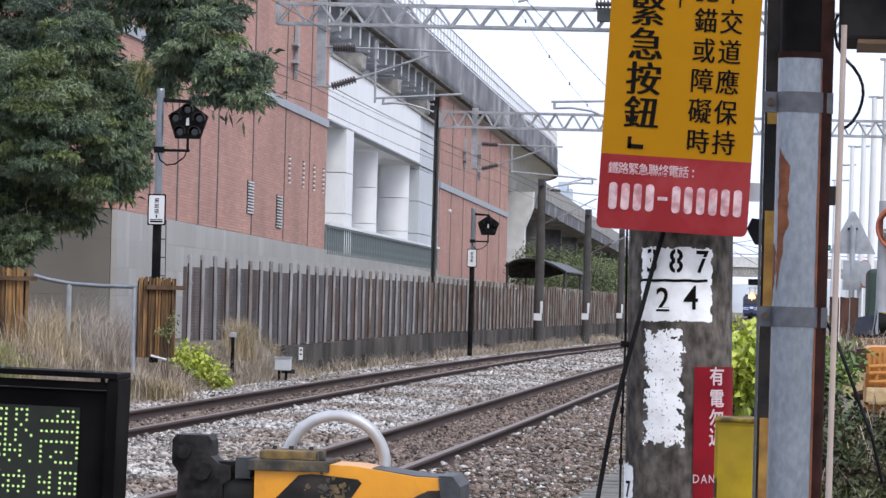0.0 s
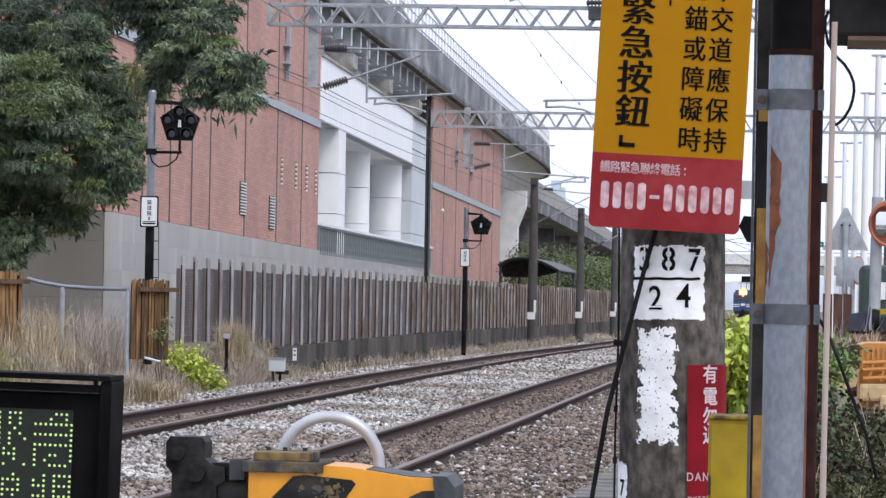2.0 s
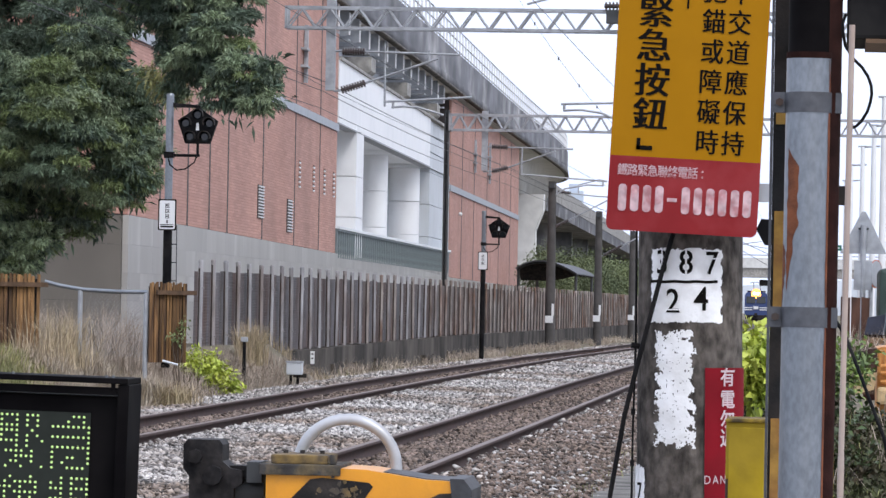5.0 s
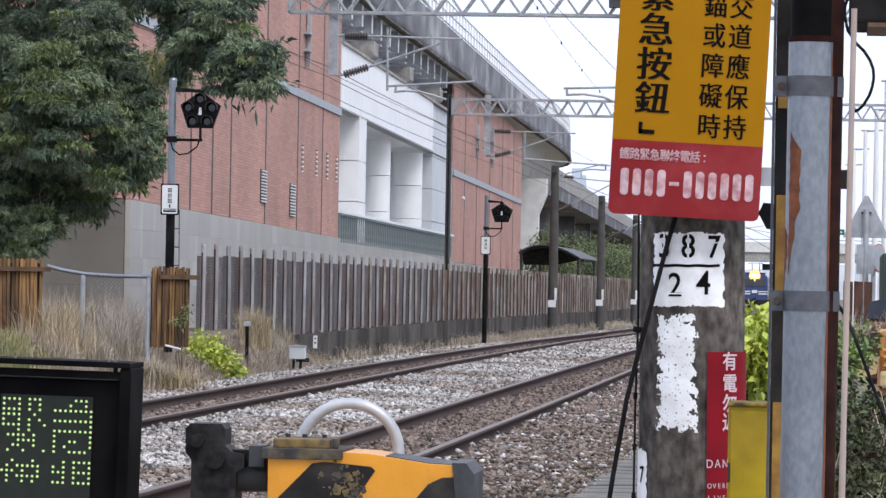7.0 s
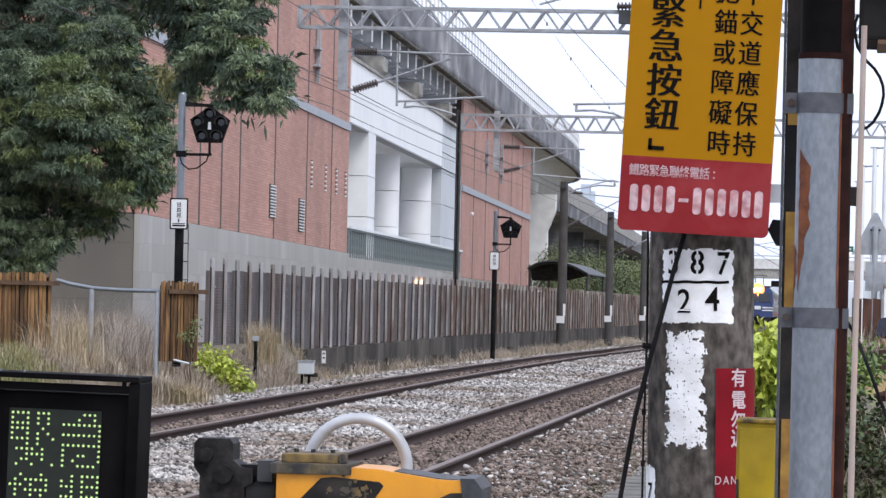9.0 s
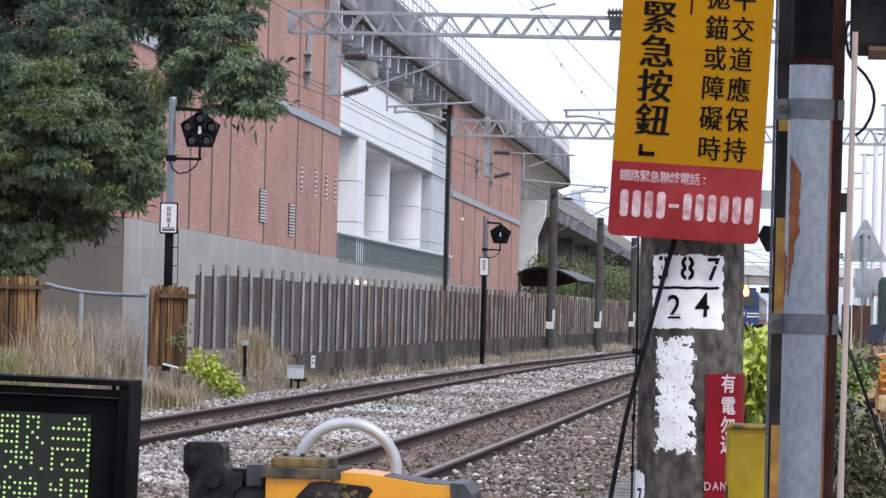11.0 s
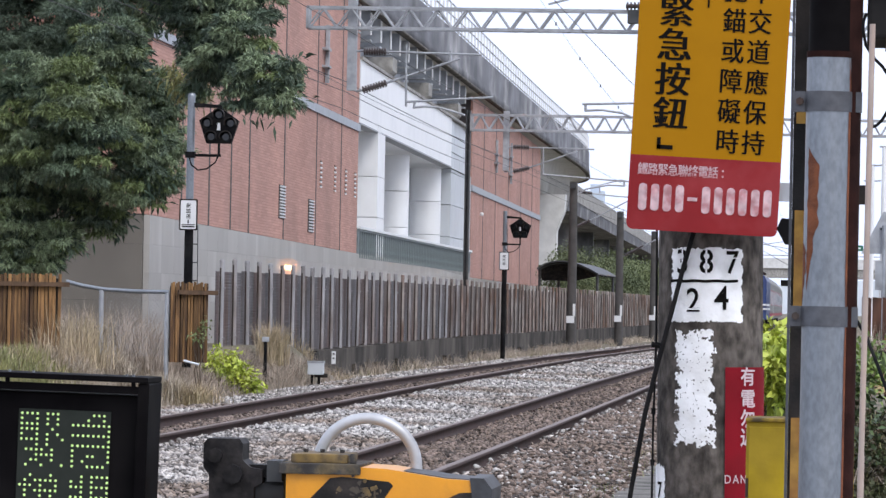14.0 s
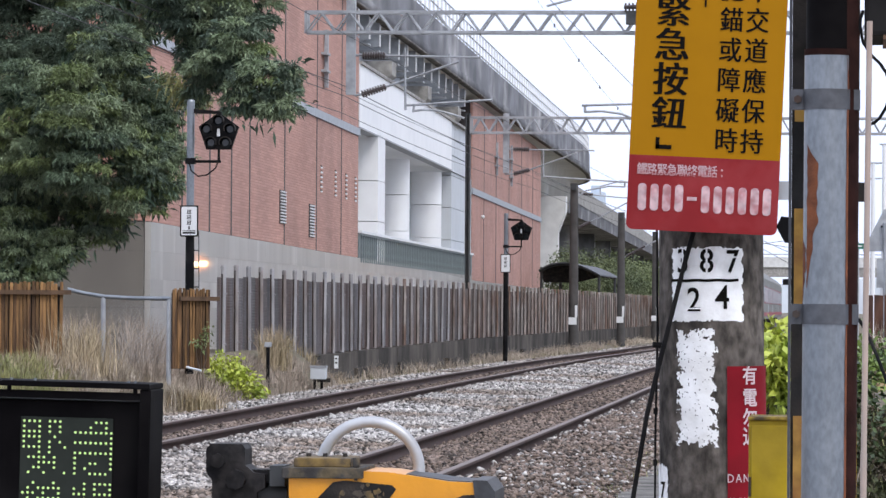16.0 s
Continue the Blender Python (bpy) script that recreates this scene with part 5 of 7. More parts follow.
bars(lp, [[(0, 0, 5.5), (1.6, 0, 5.35), (2.9, 0, 5.28)], [(0, 0, 4.15), (1.0, 0, 4.66), (2.0, 0, 5.2)], [(.95, 0, 5.45), (.95, 0, 5.75), (1.7, 0, 5.95), (2.0, 0, 5.9)]], .025)
insulator((.2, 0, 5.49), (.68, 0, 5.45), lp, .06)
insulator((.15, 0, 4.23), (.6, 0, 4.46), lp, .07)
lp = line_pole(-10.0, 190, 5.36, "dark concrete line pole with white band")
bars(lp, [[(0, 0, 4.9), (2.9, 0, 4.85)], [(0, 0, 3.4), (1.5, 0, 4.2), (2.9, 0, 4.95)]], .03)
insulator((.2, 0, 3.5), (1.0, 0, 3.95), lp, .08)
lp = line_pole(-10.1, 224, 5.14, "dark concrete line pole with white band")
bars(lp, [[(0, 0, 4.7), (2.9, 0, 4.6)], [(0, 0, 3.3), (2.9, 0, 4.7)]], .03)
insulator((.3, 0, 3.45), (1.1, 0, 3.8), lp, .08)

# ---- overhead wires ----
def wire(pts, r, lab, sag=0.0):
    bm = bmesh.new()
    fine = []
    for a, b in zip(pts, pts[1:]):
        a, b = Vector(a), Vector(b)
        for i in range(12):
            k = i / 12
            fine.append(a.lerp(b, k) - Vector((0, 0, sag * 4 * k * (1 - k))))
    fine.append(Vector(pts[-1]))
    tube(bm, fine, r, 6)
    return solid("overhead_wire", bm, M["wire"], lab, "wire", "overhead wires")


for z, r, x in ((6.12, .009, -11.2), (5.92, .008, -11.25), (5.55, .007, -11.3), (6.6, .006, -12.4)):
    wire([(x, 40, z), (x, 98, z), (x - .1, 155, z - .05), (x, 260, z)], r, "thin dark feeder wire strung beside the tracks", .12)
for x0 in TRACKS:
    wire([(x0, 45, 5.15), (x0 + bend(98), 98, 5.15), (x0 + bend(155), 155, 5.15), (x0 + bend(205), 205, 5.1), (x0 + bend(260), 260, 5.1), (x0 + bend(400), 400, 5.1)], .0045, "contact wire above a railway track", .03)
    w = wire([(x0, 60, 7.4), (x0 + bend(98), 98, 8.4), (x0 + bend(155), 155, 7.2), (x0 + bend(205), 205, 6.3), (x0 + bend(260), 260, 6.3)], .0045, "sagging carrier wire above a railway track", .3)
bm = bmesh.new()
for a, b, za, zb in ((98, 155, 8.4, 7.2), (155, 205, 7.2, 6.3)):
    for k in range(1, 6):
        t_ = k / 6
        y = a + (b - a) * t_
        z = za + (zb - za) * t_ - .3 * 4 * t_ * (1 - t_)
        for x0 in TRACKS:
            rod(bm, (x0 + bend(y), y, z - .03), (x0 + bend(y), y, z + .05), .02, seg=6)
tagged(solid("wire_clamps", bm, M["wire"], "small dark clamps on the carrier wires", "clamp"), kind="stuff")

for a, b in (((-13.040, 470, 9.810), (-5.280, 520, 6.690)), ((-12.990, 480, 8.800), (-4.980, 520, 8.000)), ((-12.670, 480, 7.910), (-6.380, 500, 9.260)), ((-13.230, 500, 9.430), (-5.650, 560, 5.360))):
    wire([a, b], .03, "distant overhead wires above the railway")

# ---- obstruction warning lamps ----
def warning_lamp(x, y, z_top, z_black, z_base, lab, ladder):
    t = thing("warning_lamp", lab, "signal lamp", "trackside warning lamps", at=pose(x, y, 0))
    bm = bmesh.new()
    rod(bm, (0, 0, z_black), (0, 0, z_top), .057, seg=16)
    rod(bm, (0, 0, z_top), (0, 0, z_top + .03), .062, .05, seg=16)
    part("upper_post", bm, M["galv"], t, "bare zinc-coated tube", smooth=True)
    bm = bmesh.new()
    rod(bm, (0, 0, z_base), (0, 0, z_black), .066, seg=16)
    part("lower_post", bm, M["black"], t, "black painted post", smooth=True)
    zc = z_top - .46
    bm = bmesh.new()
    prism(bm, [(.0, z_top - .10), (.45, z_top - .14), (.45, z_top - .18), (.0, z_top - .17)], -.03, .03)
    rod(bm, (.43, 0, z_top - .15), (.43, 0, zc + .24), .03, seg=8)
    part("upper_arm", bm, M["black"], t)
    bm = bmesh.new()
    box(bm, 0, .45, -.02, .02, z_top - .9, z_top - .86)
    rod(bm, (.42, 0, z_top - .86), (.42, 0, zc - .24), .02, seg=8)
    box(bm, -.07, .07, -.07, .07, z_top - .92, z_top - .83)
    part("lower_arm", bm, M["black"], t)
    bm = bmesh.new()
    tube(bm, [(-.02, -.05, z_top - .88), (.02, -.05, z_top - 1.02), (.12, -.05, z_top - 1.1), (.25, -.05, z_top - 1.08), (.38, -.05, z_top - .98), (.42, -.03, z_top - .86)], .012, 6)
    part("cable", bm, M["black"], t, smooth=True)
    bm = bmesh.new()
    pent = [(.42 + .31 * math.sin(radians(a)), zc + .30 * math.cos(radians(a))) for a in (0, 72, 144, 216, 288)]
    prism(bm, pent, -.05, .06)
    bevel(bm, .012)
    bd_ = part("backboard", bm, M["black"], t, "black pentagonal board")
    for a in (0, 72, 144, 216, 288):
        cx, cz = .42 + .185 * math.sin(radians(a)), zc + .18 * math.cos(radians(a))
        bm = bmesh.new()
        n = 18
        prev = None
        for k in range(n + 1):
            b = radians(-20 + 220 * k / n)
            q = [bm.verts.new((cx + r * math.cos(b), yy, cz + r * math.sin(b))) for r, yy in ((.088, -.05), (.088, -.19), (.08, -.19), (.08, -.05))]
            if prev:
                for i in range(4):
                    bm.faces.new((prev[i], prev[(i + 1) % 4], q[(i + 1) % 4], q[i]))
            prev = q
        part("hood", bm, M["black_rough"], bd_)
        bm = bmesh.new()
        rod(bm, (cx, -.055, cz), (cx, -.075, cz), .075, .05, seg=16)
        part("lens", bm, M["dark_glass"], bd_, "unlit dark red lens")
    bm = bmesh.new()
    prism(bm, [(.395, zc - .05), (.445, zc - .05), (.437, zc + .06), (.403, zc + .06)], -.07, -.05)
    part("label_plate", bm, M["plate_white"], bd_, "small white label")
    return t


def name_plate(t, z, w, h, rows):
    bm = bmesh.new()
    rounded_plate(bm, w, h, z, -.10, -.085)
    p = part("name_plate", bm, M["sign_black"], t, "white plate with black border and writing")
    bm = bmesh.new()
    rounded_plate(bm, w - .04, h - .04, z, -.104, -.1)
    part("face", bm, M["plate_white"], p)
    for cx, cz, bw, bh in rows:
        bm = bmesh.new()
        box(bm, cx - bw / 2, cx + bw / 2, -.107, -.104, z + cz - bh / 2, z + cz + bh / 2)
        part("writing_bar", bm, M["sign_black"], p)


def rounded_plate(bm, w, h, z, y0, y1):
    pts = []
    for cx, cz, a0 in ((w / 2 - .02, h / 2 - .02, 0), (-w / 2 + .02, h / 2 - .02, 90), (-w / 2 + .02, -h / 2 + .02, 180), (w / 2 - .02, -h / 2 + .02, 270)):
        pts += [(cx + .02 * math.cos(radians(a0 + 30 * i)), z + cz + .02 * math.sin(radians(a0 + 30 * i))) for i in range(4)]
    prism(bm, pts, y0, y1)


def glyph_rows(zs, s):
    """Blocks of short bars the size of unreadable characters."""
    out = []
    for z in zs:
        out += [(0, z + s * .36, s * .95, s * .12), (0, z, s * .8, s * .12), (0, z - s * .36, s, s * .12), (-s * .32, z, s * .12, s * .8), (s * .32, z + .1 * s, s * .12, s * .7), (0, z, s * .1, s * .8)]
    return out


wl1 = warning_lamp(-9.83, 66, 4.31, 2.72, .3, "five-lens black warning lamp on a post above a wooden fence", True)
name_plate(wl1, 2.55, .27, .46, glyph_rows((.135, .055, -.025), .068) + [(0, -.1, .02, .05), (0, -.145, .19, .012), (0, -.175, .19, .025)])
bm = bmesh.new()
tube(bm, [(.13, 0, 2.4), (.14, 0, 1.5), (.14, 0, .3)], .007, 6)
part("ladder_rod", bm, M["dark_steel"], wl1)
for i in range(7):
    bm = bmesh.new()
    rod(bm, (.06, 0, .5 + i * .27), (.14, 0, .5 + i * .27), .008, seg=6)
    part("step_iron", bm, M["dark_steel"], wl1)
wl2 = warning_lamp(-9.62, 123, 3.86, 2.3, -.5, "five-lens black warning lamp on a post by the fence", False)
name_plate(wl2, 2.52, .27, .5, glyph_rows((.13, .03, -.07), .08))

# ---- small lineside things ----
t = thing("trackside_marker", "short dark post with a white cap beside the ballast", "marker post", at=pose(*(-9.710, 74, 0.670)))
bm = bmesh.new()
rod(bm, (0, 0, -1.3), (0, 0, 0), .03, seg=10)
part("post", bm, M["black"], t)
bm = bmesh.new()
box(bm, -.055, .055, -.05, .05, -.04, .04)
bevel(bm, .01)
part("cap", bm, M["galv_dull"], t)
t = thing("junction_box", "small pale grey junction box on two legs at the ballast edge", "junction box", at=pose(*(-9.280, 77.5, 0.050)))
bm = bmesh.new()
box(bm, -.14, .13, -.1, .1, 0, .22)
bevel(bm, .012)
part("case", bm, M["grey_tile"], t, "pale grey painted case")
bm = bmesh.new()
box(bm, -.15, .14, -.11, .11, .2, .235)
part("lid", bm, M["galv_dull"], t)
for x in (-.07, .05):
    bm = bmesh.new()
    rod(bm, (x, 0, -.4), (x, 0, 0), .025, seg=8)
    part("leg", bm, M["black"], t)
bm = bmesh.new()
box(bm, -.03, .2, -.02, .02, -.05, .02)
part("conduit", bm, M["black_rough"], t)
t = thing("distance_plate", "small white distance plate on the concrete plinth", "marker", at=pose(*(-9.840, 84.9, 0.280)))
bm = bmesh.new()
box(bm, -.038, .038, -.01, .01, -.14, .1)
part("plate", bm, M["plate_white"], t)
for z in (.03, -.05):
    bm = bmesh.new()
    box(bm, -.018, .018, -.014, -.01, z, z + .03)
    part("writing_bar", bm, M["sign_black"], t)

# ---- wooden fences and rail on the bank ----
def planks(t, x0, x1, y0, y1, z_top, z_bot, n, cap):
    for i in range(n):
        k = (i + .5) / n
        x, y = x0 + (x1 - x0) * k, y0 + (y1 - y0) * k
        w = math.hypot(x1 - x0, y1 - y0) / n * .86
        bm = bmesh.new()
        box(bm, -w / 2, w / 2, -.02, .02, z_bot, z_top + rng.uniform(-.02, .02))
        bevel(bm, .004, 1)
        p = part("plank", bm, M["wood"], t)
        p.matrix_basis = pose(x, y, 0, 0, rng.uniform(-.6, .6), math.degrees(math.atan2(y1 - y0, x1 - x0)))
    bm = bmesh.new()
    a = math.degrees(math.atan2(y1 - y0, x1 - x0))
    L_ = math.hypot(x1 - x0, y1 - y0)
    box(bm, cap[0], L_ + cap[1], -.09, -.02, z_top - .16, z_top - .1)
    p = part("cross_board", bm, M["dark_wood"], t, "dark weathered board")
    p.matrix_basis = pose(x0, y0, 0, 0, 0, a)
    # black sheet added so that the gaps between planks look shaded
    bm = bmesh.new()
    box(bm, 0, L_, .021, .035, z_bot, z_top - .05)
    p = part("backing", bm, M["black_rough"], t, "added black sheet that darkens the gaps between planks")
    p.matrix_basis = pose(x0, y0, 0, 0, 0, a)
    bm = bmesh.new()
    box(bm, 0, L_, .036, .06, z_bot + .1, z_bot + .2)
    p = part("back_rail", bm, M["dark_wood"], t)
    p.matrix_basis = pose(x0, y0, 0, 0, 0, a)


wf = thing("wooden_fence", "short brown weathered plank fence on a grassy bank", "fence", "wooden fences")
planks(wf, -9.47, -8.97, 61.95, 62.15, 1.53, .43, 15, (.1, .12))
wf2 = thing("wooden_fence", "brown weathered plank fence in long dry grass", "fence", "wooden fences")
planks(wf2, -13.2, -10.66, 59.6, 60, 1.6, .42, 50, (0, .12))
rl = thing("pipe_rail", "galvanised pipe handrail with wire netting between wooden fences", "railing")
bm = bmesh.new()
tube(bm, [(-10.940, 62, 1.520), (-10.740, 62, 1.470), (-10.420, 62, 1.420), (-9.990, 62, 1.400), (-9.500, 62, 1.400)], .03, 10)
part("handrail", bm, M["galv"], rl, smooth=True)
for px in ((-10.440, 62, 1.410), (-9.520, 62, 1.390)):
    bm = bmesh.new()
    rod(bm, (px[0], 62, -.2), px, .033, seg=10)
    part("post", bm, M["galv_dull"], rl, smooth=True)
bm = bmesh.new()
for i in range(34):
    for s in (-1, 1):
        k0 = -.9 + i * .055
        a, b = (k0, .5), (k0 + .9, 1.4)
        lo, hi = max(0, -k0), min(.9, .82 - k0)
        if hi > lo + .02:
            xa, xb = (-10.38 + k0 + lo, -10.38 + k0 + hi) if s > 0 else (-9.56 - k0 - lo, -9.56 - k0 - hi)
            rod(bm, (xa, 62.02, .5 + lo), (xb, 62.02, .5 + hi), .0011, seg=4, caps=False)
tagged(part("netting", bm, M["galv_dull"], rl, "fine wire netting"), kind="stuff")

# ---- shelter roof, far trees' place ----
sh = thing("shelter", "low dark canopy roof on posts beyond the fence", "shelter")
bm = bmesh.new()
a, b, c_, d = (-17.610, 250, 3.360), (-15.950, 250, 3.600), (-14.220, 250, 3.110), (-16.090, 250, 2.820)
arch = []
for i in range(13):
    u = i / 12
    arch.append((a[0] * (1 - u) ** 2 + 2 * u * (1 - u) * (b[0] - .3) + c_[0] * u * u, a[2] * (1 - u) ** 2 + 2 * u * (1 - u) * (b[2] + .75) + c_[2] * u * u))
prism(bm, [(x, z + .06) for x, z in arch] + [(x, z) for x, z in arch[::-1]], 248, 268)
part("roof", bm, M["worn_black"], sh, "dark curved sheet roof")
# dark panel added under the arch in place of the roof's shaded underside
bm = bmesh.new()
prism(bm, [(x + .05, z - .02) for x, z in arch] + [(-15.7, 2.75), (-17.5, 2.75)], 250.5, 250.6)
part("underside_fill", bm, M["black_rough"], sh, "dark fill for the shaded underside of the roof")
for y in (249, 253, 257, 261, 265):
    bm = bmesh.new()
    for (xa, za), (xb, zb) in zip(arch, arch[1:]):
        rod(bm, (xa, y, za - .06), (xb, y, zb - .06), .06, seg=6)
    part("roof_rib", bm, M["dark_steel"], sh)
a, c_ = (a[0] + .1, 249, a[2]), (c_[0] - .1, 249, c_[2])
b, d = (a[0], 265, a[2]), (c_[0], 265, c_[2])
for p in (a, b, c_, d):
    bm = bmesh.new()
    rod(bm, (p[0], p[1], -.5), (p[0], p[1], p[2]), .08, seg=8)
    part("post", bm, M["dark_steel"], sh)

# ---- leaves and grass ----
def leaf_mesh(name, points, normals, per, length, width, material, droop=.6, spread=.2, smooth_tip=True):
    """Many small pointed leaves, in tufts that hang from the given points."""
    n = len(points)
    P = np.repeat(points, per, 0) + nrng.normal(0, spread, (n * per, 3))
    d = np.repeat(normals, per, 0) * .7 + nrng.normal(0, .65, (n * per, 3)) + np.array([0, 0, -droop])
    d /= np.linalg.norm(d, axis=1)[:, None] + 1e-9
    side = np.cross(d, nrng.normal(0, 1, d.shape) * .6 + np.array([0, 0, .8]))
    side /= np.linalg.norm(side, axis=1)[:, None] + 1e-9
    up = np.cross(side, d)
    Ln = length * nrng.uniform(.6, 1.25, (len(P), 1))
    Wd = width * nrng.uniform(.7, 1.2, (len(P), 1))
    mid = P + d * Ln * .45 - up * Ln * .03
    tip = P + d * Ln + np.array([0, 0, -.18]) * Ln
    V = np.stack([P, mid - side * Wd + up * Wd * .3, tip, mid + side * Wd + up * Wd * .3, mid], 1)
    k = np.arange(len(P))[:, None, None] * 5
    F = (k + np.array([[0, 1, 4], [1, 2, 4], [4, 2, 3], [0, 4, 3]])[None]).reshape(-1, 3)
    return mesh_np(name, V.reshape(-1, 3), F, material)


def shell(center, radii, n, bias=.55):
    """Points near the surface of a lumpy ellipsoid, with their outward normals."""
    v = nrng.normal(0, 1, (n, 3))
    v /= np.linalg.norm(v, axis=1)[:, None]
    lump = np.array([1 + .28 * noise.noise(Vector(a) * 2.3 + Vector(center)) for a in v])
    r = (bias + (1 - bias) * nrng.uniform(0, 1, n) ** .5) * lump
    return np.array(center) + v * np.array(radii) * r[:, None], v


def boughs(items, per_m2):
    P, N_ = [], []
    for (cx, cy, cz), r in items:
        rr = (r, r * 1.05, r * .8)
        p, q = shell((cx, cy, cz), rr, int(per_m2 * r * r))
        P.append(p)
        N_.append(q)
    return np.concatenate(P), np.concatenate(N_)


def limb(bm, a, b, r0, r1, wob=.12):
    a, b = Vector(a), Vector(b)
    pts = [a.lerp(b, k / 6) + Vector((rng.uniform(-wob, wob), rng.uniform(-wob, wob), rng.uniform(-wob, wob))) * (1 if 0 < k < 6 else 0) for k in range(7)]
    for i in range(6):
        rod(bm, pts[i], pts[i + 1], r0 + (r1 - r0) * i / 6, r0 + (r1 - r0) * (i + 1) / 6, seg=8)


def pads(items, n_pads, tufts):
    """Flattened leaf pads set round each bough, with gaps between them."""
    P, N_ = [], []
    for c_, r in items:
        v = nrng.normal(0, 1, (n_pads, 3))
        v /= np.linalg.norm(v, axis=1)[:, None]
        for a in v:
            cc = np.array(c_) + a * np.array([r, r, r * .85]) * rng.uniform(.6, .98)
            pr_ = r * rng.uniform(.25, .42)
            k = int(tufts * pr_ * pr_ * 10)
            b = nrng.normal(0, 1, (k, 3))
            b /= np.linalg.norm(b, axis=1)[:, None]
            b[:, 2] = np.abs(b[:, 2]) * .9 - .15
            P.append(cc + b * np.array([pr_, pr_, pr_ * .45]))
            N_.append(b + a * .4)
    return np.concatenate(P), np.concatenate(N_)


def big_tree(name_label, trunk, items, dark, tufts, mats, n_limbs=0):
    t = thing("tree", name_label, "tree", "trees by the building")
    bm = bmesh.new()
    top = Vector((trunk[0], trunk[1], trunk[2]))
    limb(bm, (trunk[0], trunk[1], -.4), top, .28, .16)
    part("trunk", bm, M["bark"], t, smooth=True)
    for c_, r in items[:n_limbs]:
        bm = bmesh.new()
        limb(bm, top - Vector((0, 0, .6)), Vector(c_) + Vector((0, r * .8, 0)), .07, .015, .2)
        part("limb", bm, M["bark"], t, smooth=True)
    for mname, n_pads in mats:
        p, q = pads(items, n_pads, tufts)
        o = new("crown", leaf_mesh("crown", p, q, 12, .108, .0115, M[mname], .45, .022))
        o.parent = t
    # darker inner leaves put the shade inside the crown into colour
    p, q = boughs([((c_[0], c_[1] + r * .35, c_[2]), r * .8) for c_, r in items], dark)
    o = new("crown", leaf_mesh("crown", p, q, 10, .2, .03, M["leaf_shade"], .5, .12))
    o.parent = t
    return t


M["leaf_deep"] = mat("leaf_deep", (.12, .16, .112), .6, scale=.5, vary=.3, stain=(.055, .085, .07), stain_scale=.45, stain_amount=.8, island=.4, bump=0, spec=.3)
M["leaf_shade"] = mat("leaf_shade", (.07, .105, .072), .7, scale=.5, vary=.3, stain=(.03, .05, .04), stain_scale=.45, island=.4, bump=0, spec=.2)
TREE_A = [((-13.330, 83, 6.620), .55), ((-14.420, 79, 4.830), 1.1), ((-13.310, 79, 5.050), .85), ((-12.820, 80, 5.110), .55), ((-13.620, 78, 4.010), 1.0), ((-12.740, 79, 4.160), .62), ((-12.820, 79, 3.410), .62), ((-13.630, 80, 2.820), .6), ((-12.530, 79, 3.720), .42), ((-14.950, 80, 2.130), .55), ((-14.110, 79, 2.290), .42), ((-15.900, 81, 3.570), 1.2), ((-12.470, 80, 4.760), .42), ((-12.260, 79.5, 4.090), .4), ((-12.430, 79.5, 3.490), .4), ((-12.380, 80.5, 5.140), .3), ((-13.05, 80, 5.62), .36), ((-12.540, 79.5, 3.280), .4), ((-12.480, 80, 3.900), .35), ((-14.710, 79, 4.030), 1.0), ((-13.230, 79, 5.650), .7), ((-12.650, 80, 4.510), .4), ((-13.740, 78, 4.900), .8), ((-14.740, 80, 1.730), .35), ((-14.880, 79, 1.870), .45), ((-14.340, 79, 2.030), .38), ((-14.980, 79, 2.620), .6), ((-14.080, 82, 7.370), 1.1)]
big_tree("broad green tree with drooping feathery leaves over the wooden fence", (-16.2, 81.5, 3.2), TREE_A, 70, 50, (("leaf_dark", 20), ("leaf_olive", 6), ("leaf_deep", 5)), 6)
TREE_B = [((-10.690, 72, 5.930), .62), ((-9.900, 71, 5.380), .62), ((-9.370, 70.5, 4.780), .5), ((-10.440, 72, 5.110), .48), ((-10.62, 72, 5.45), .3), ((-9.030, 70, 4.450), .32), ((-9.870, 72, 6.030), .5), ((-8.900, 70, 4.850), .26), ((-10.800, 72, 6.470), .8), ((-10.070, 72, 6.760), .8), ((-10.740, 72.5, 4.680), .2), ((-9.680, 70.5, 4.510), .3)]
# boughs of the broad tree in darker leaves, to hold its dense shade
TREE_A_SHADED = [((-13.8, 80.6, 6.01), .95), ((-14.6, 80.4, 3.16), 1.05), ((-15.3, 83, 6.3), 1.15), ((-16.1, 82.5, 5.4), 1.3), ((-15.5, 83, 7.6), 1.3), ((-14.9, 82, 5.4), .7), ((-15.2, 80.5, 2.9), .7)]
big_tree("left boughs of the broad tree, dense shade in their dark leaves", (-17.5, 84, 5.0), TREE_A_SHADED, 90, 55, (("leaf_deep", 20), ("leaf_dark", 3)), 3)
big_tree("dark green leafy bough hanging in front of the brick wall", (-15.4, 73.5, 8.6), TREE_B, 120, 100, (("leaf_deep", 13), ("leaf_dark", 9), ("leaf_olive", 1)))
TREE_C = [((-11.520, 77, 5.080), .3), ((-11.740, 77, 5.190), .26), ((-11.350, 77, 4.890), .2)]
p, q = boughs(TREE_C, 200)
o = new("crown", leaf_mesh("crown", p, q, 12, .16, .02, mat("leaf_yellowing", (.22, .21, .08), .6, scale=2, vary=.3, stain=(.16, .17, .05), stain_scale=1.5, island=.4, bump=0), .7, .08))
o.parent = bpy.data.objects["tree"]


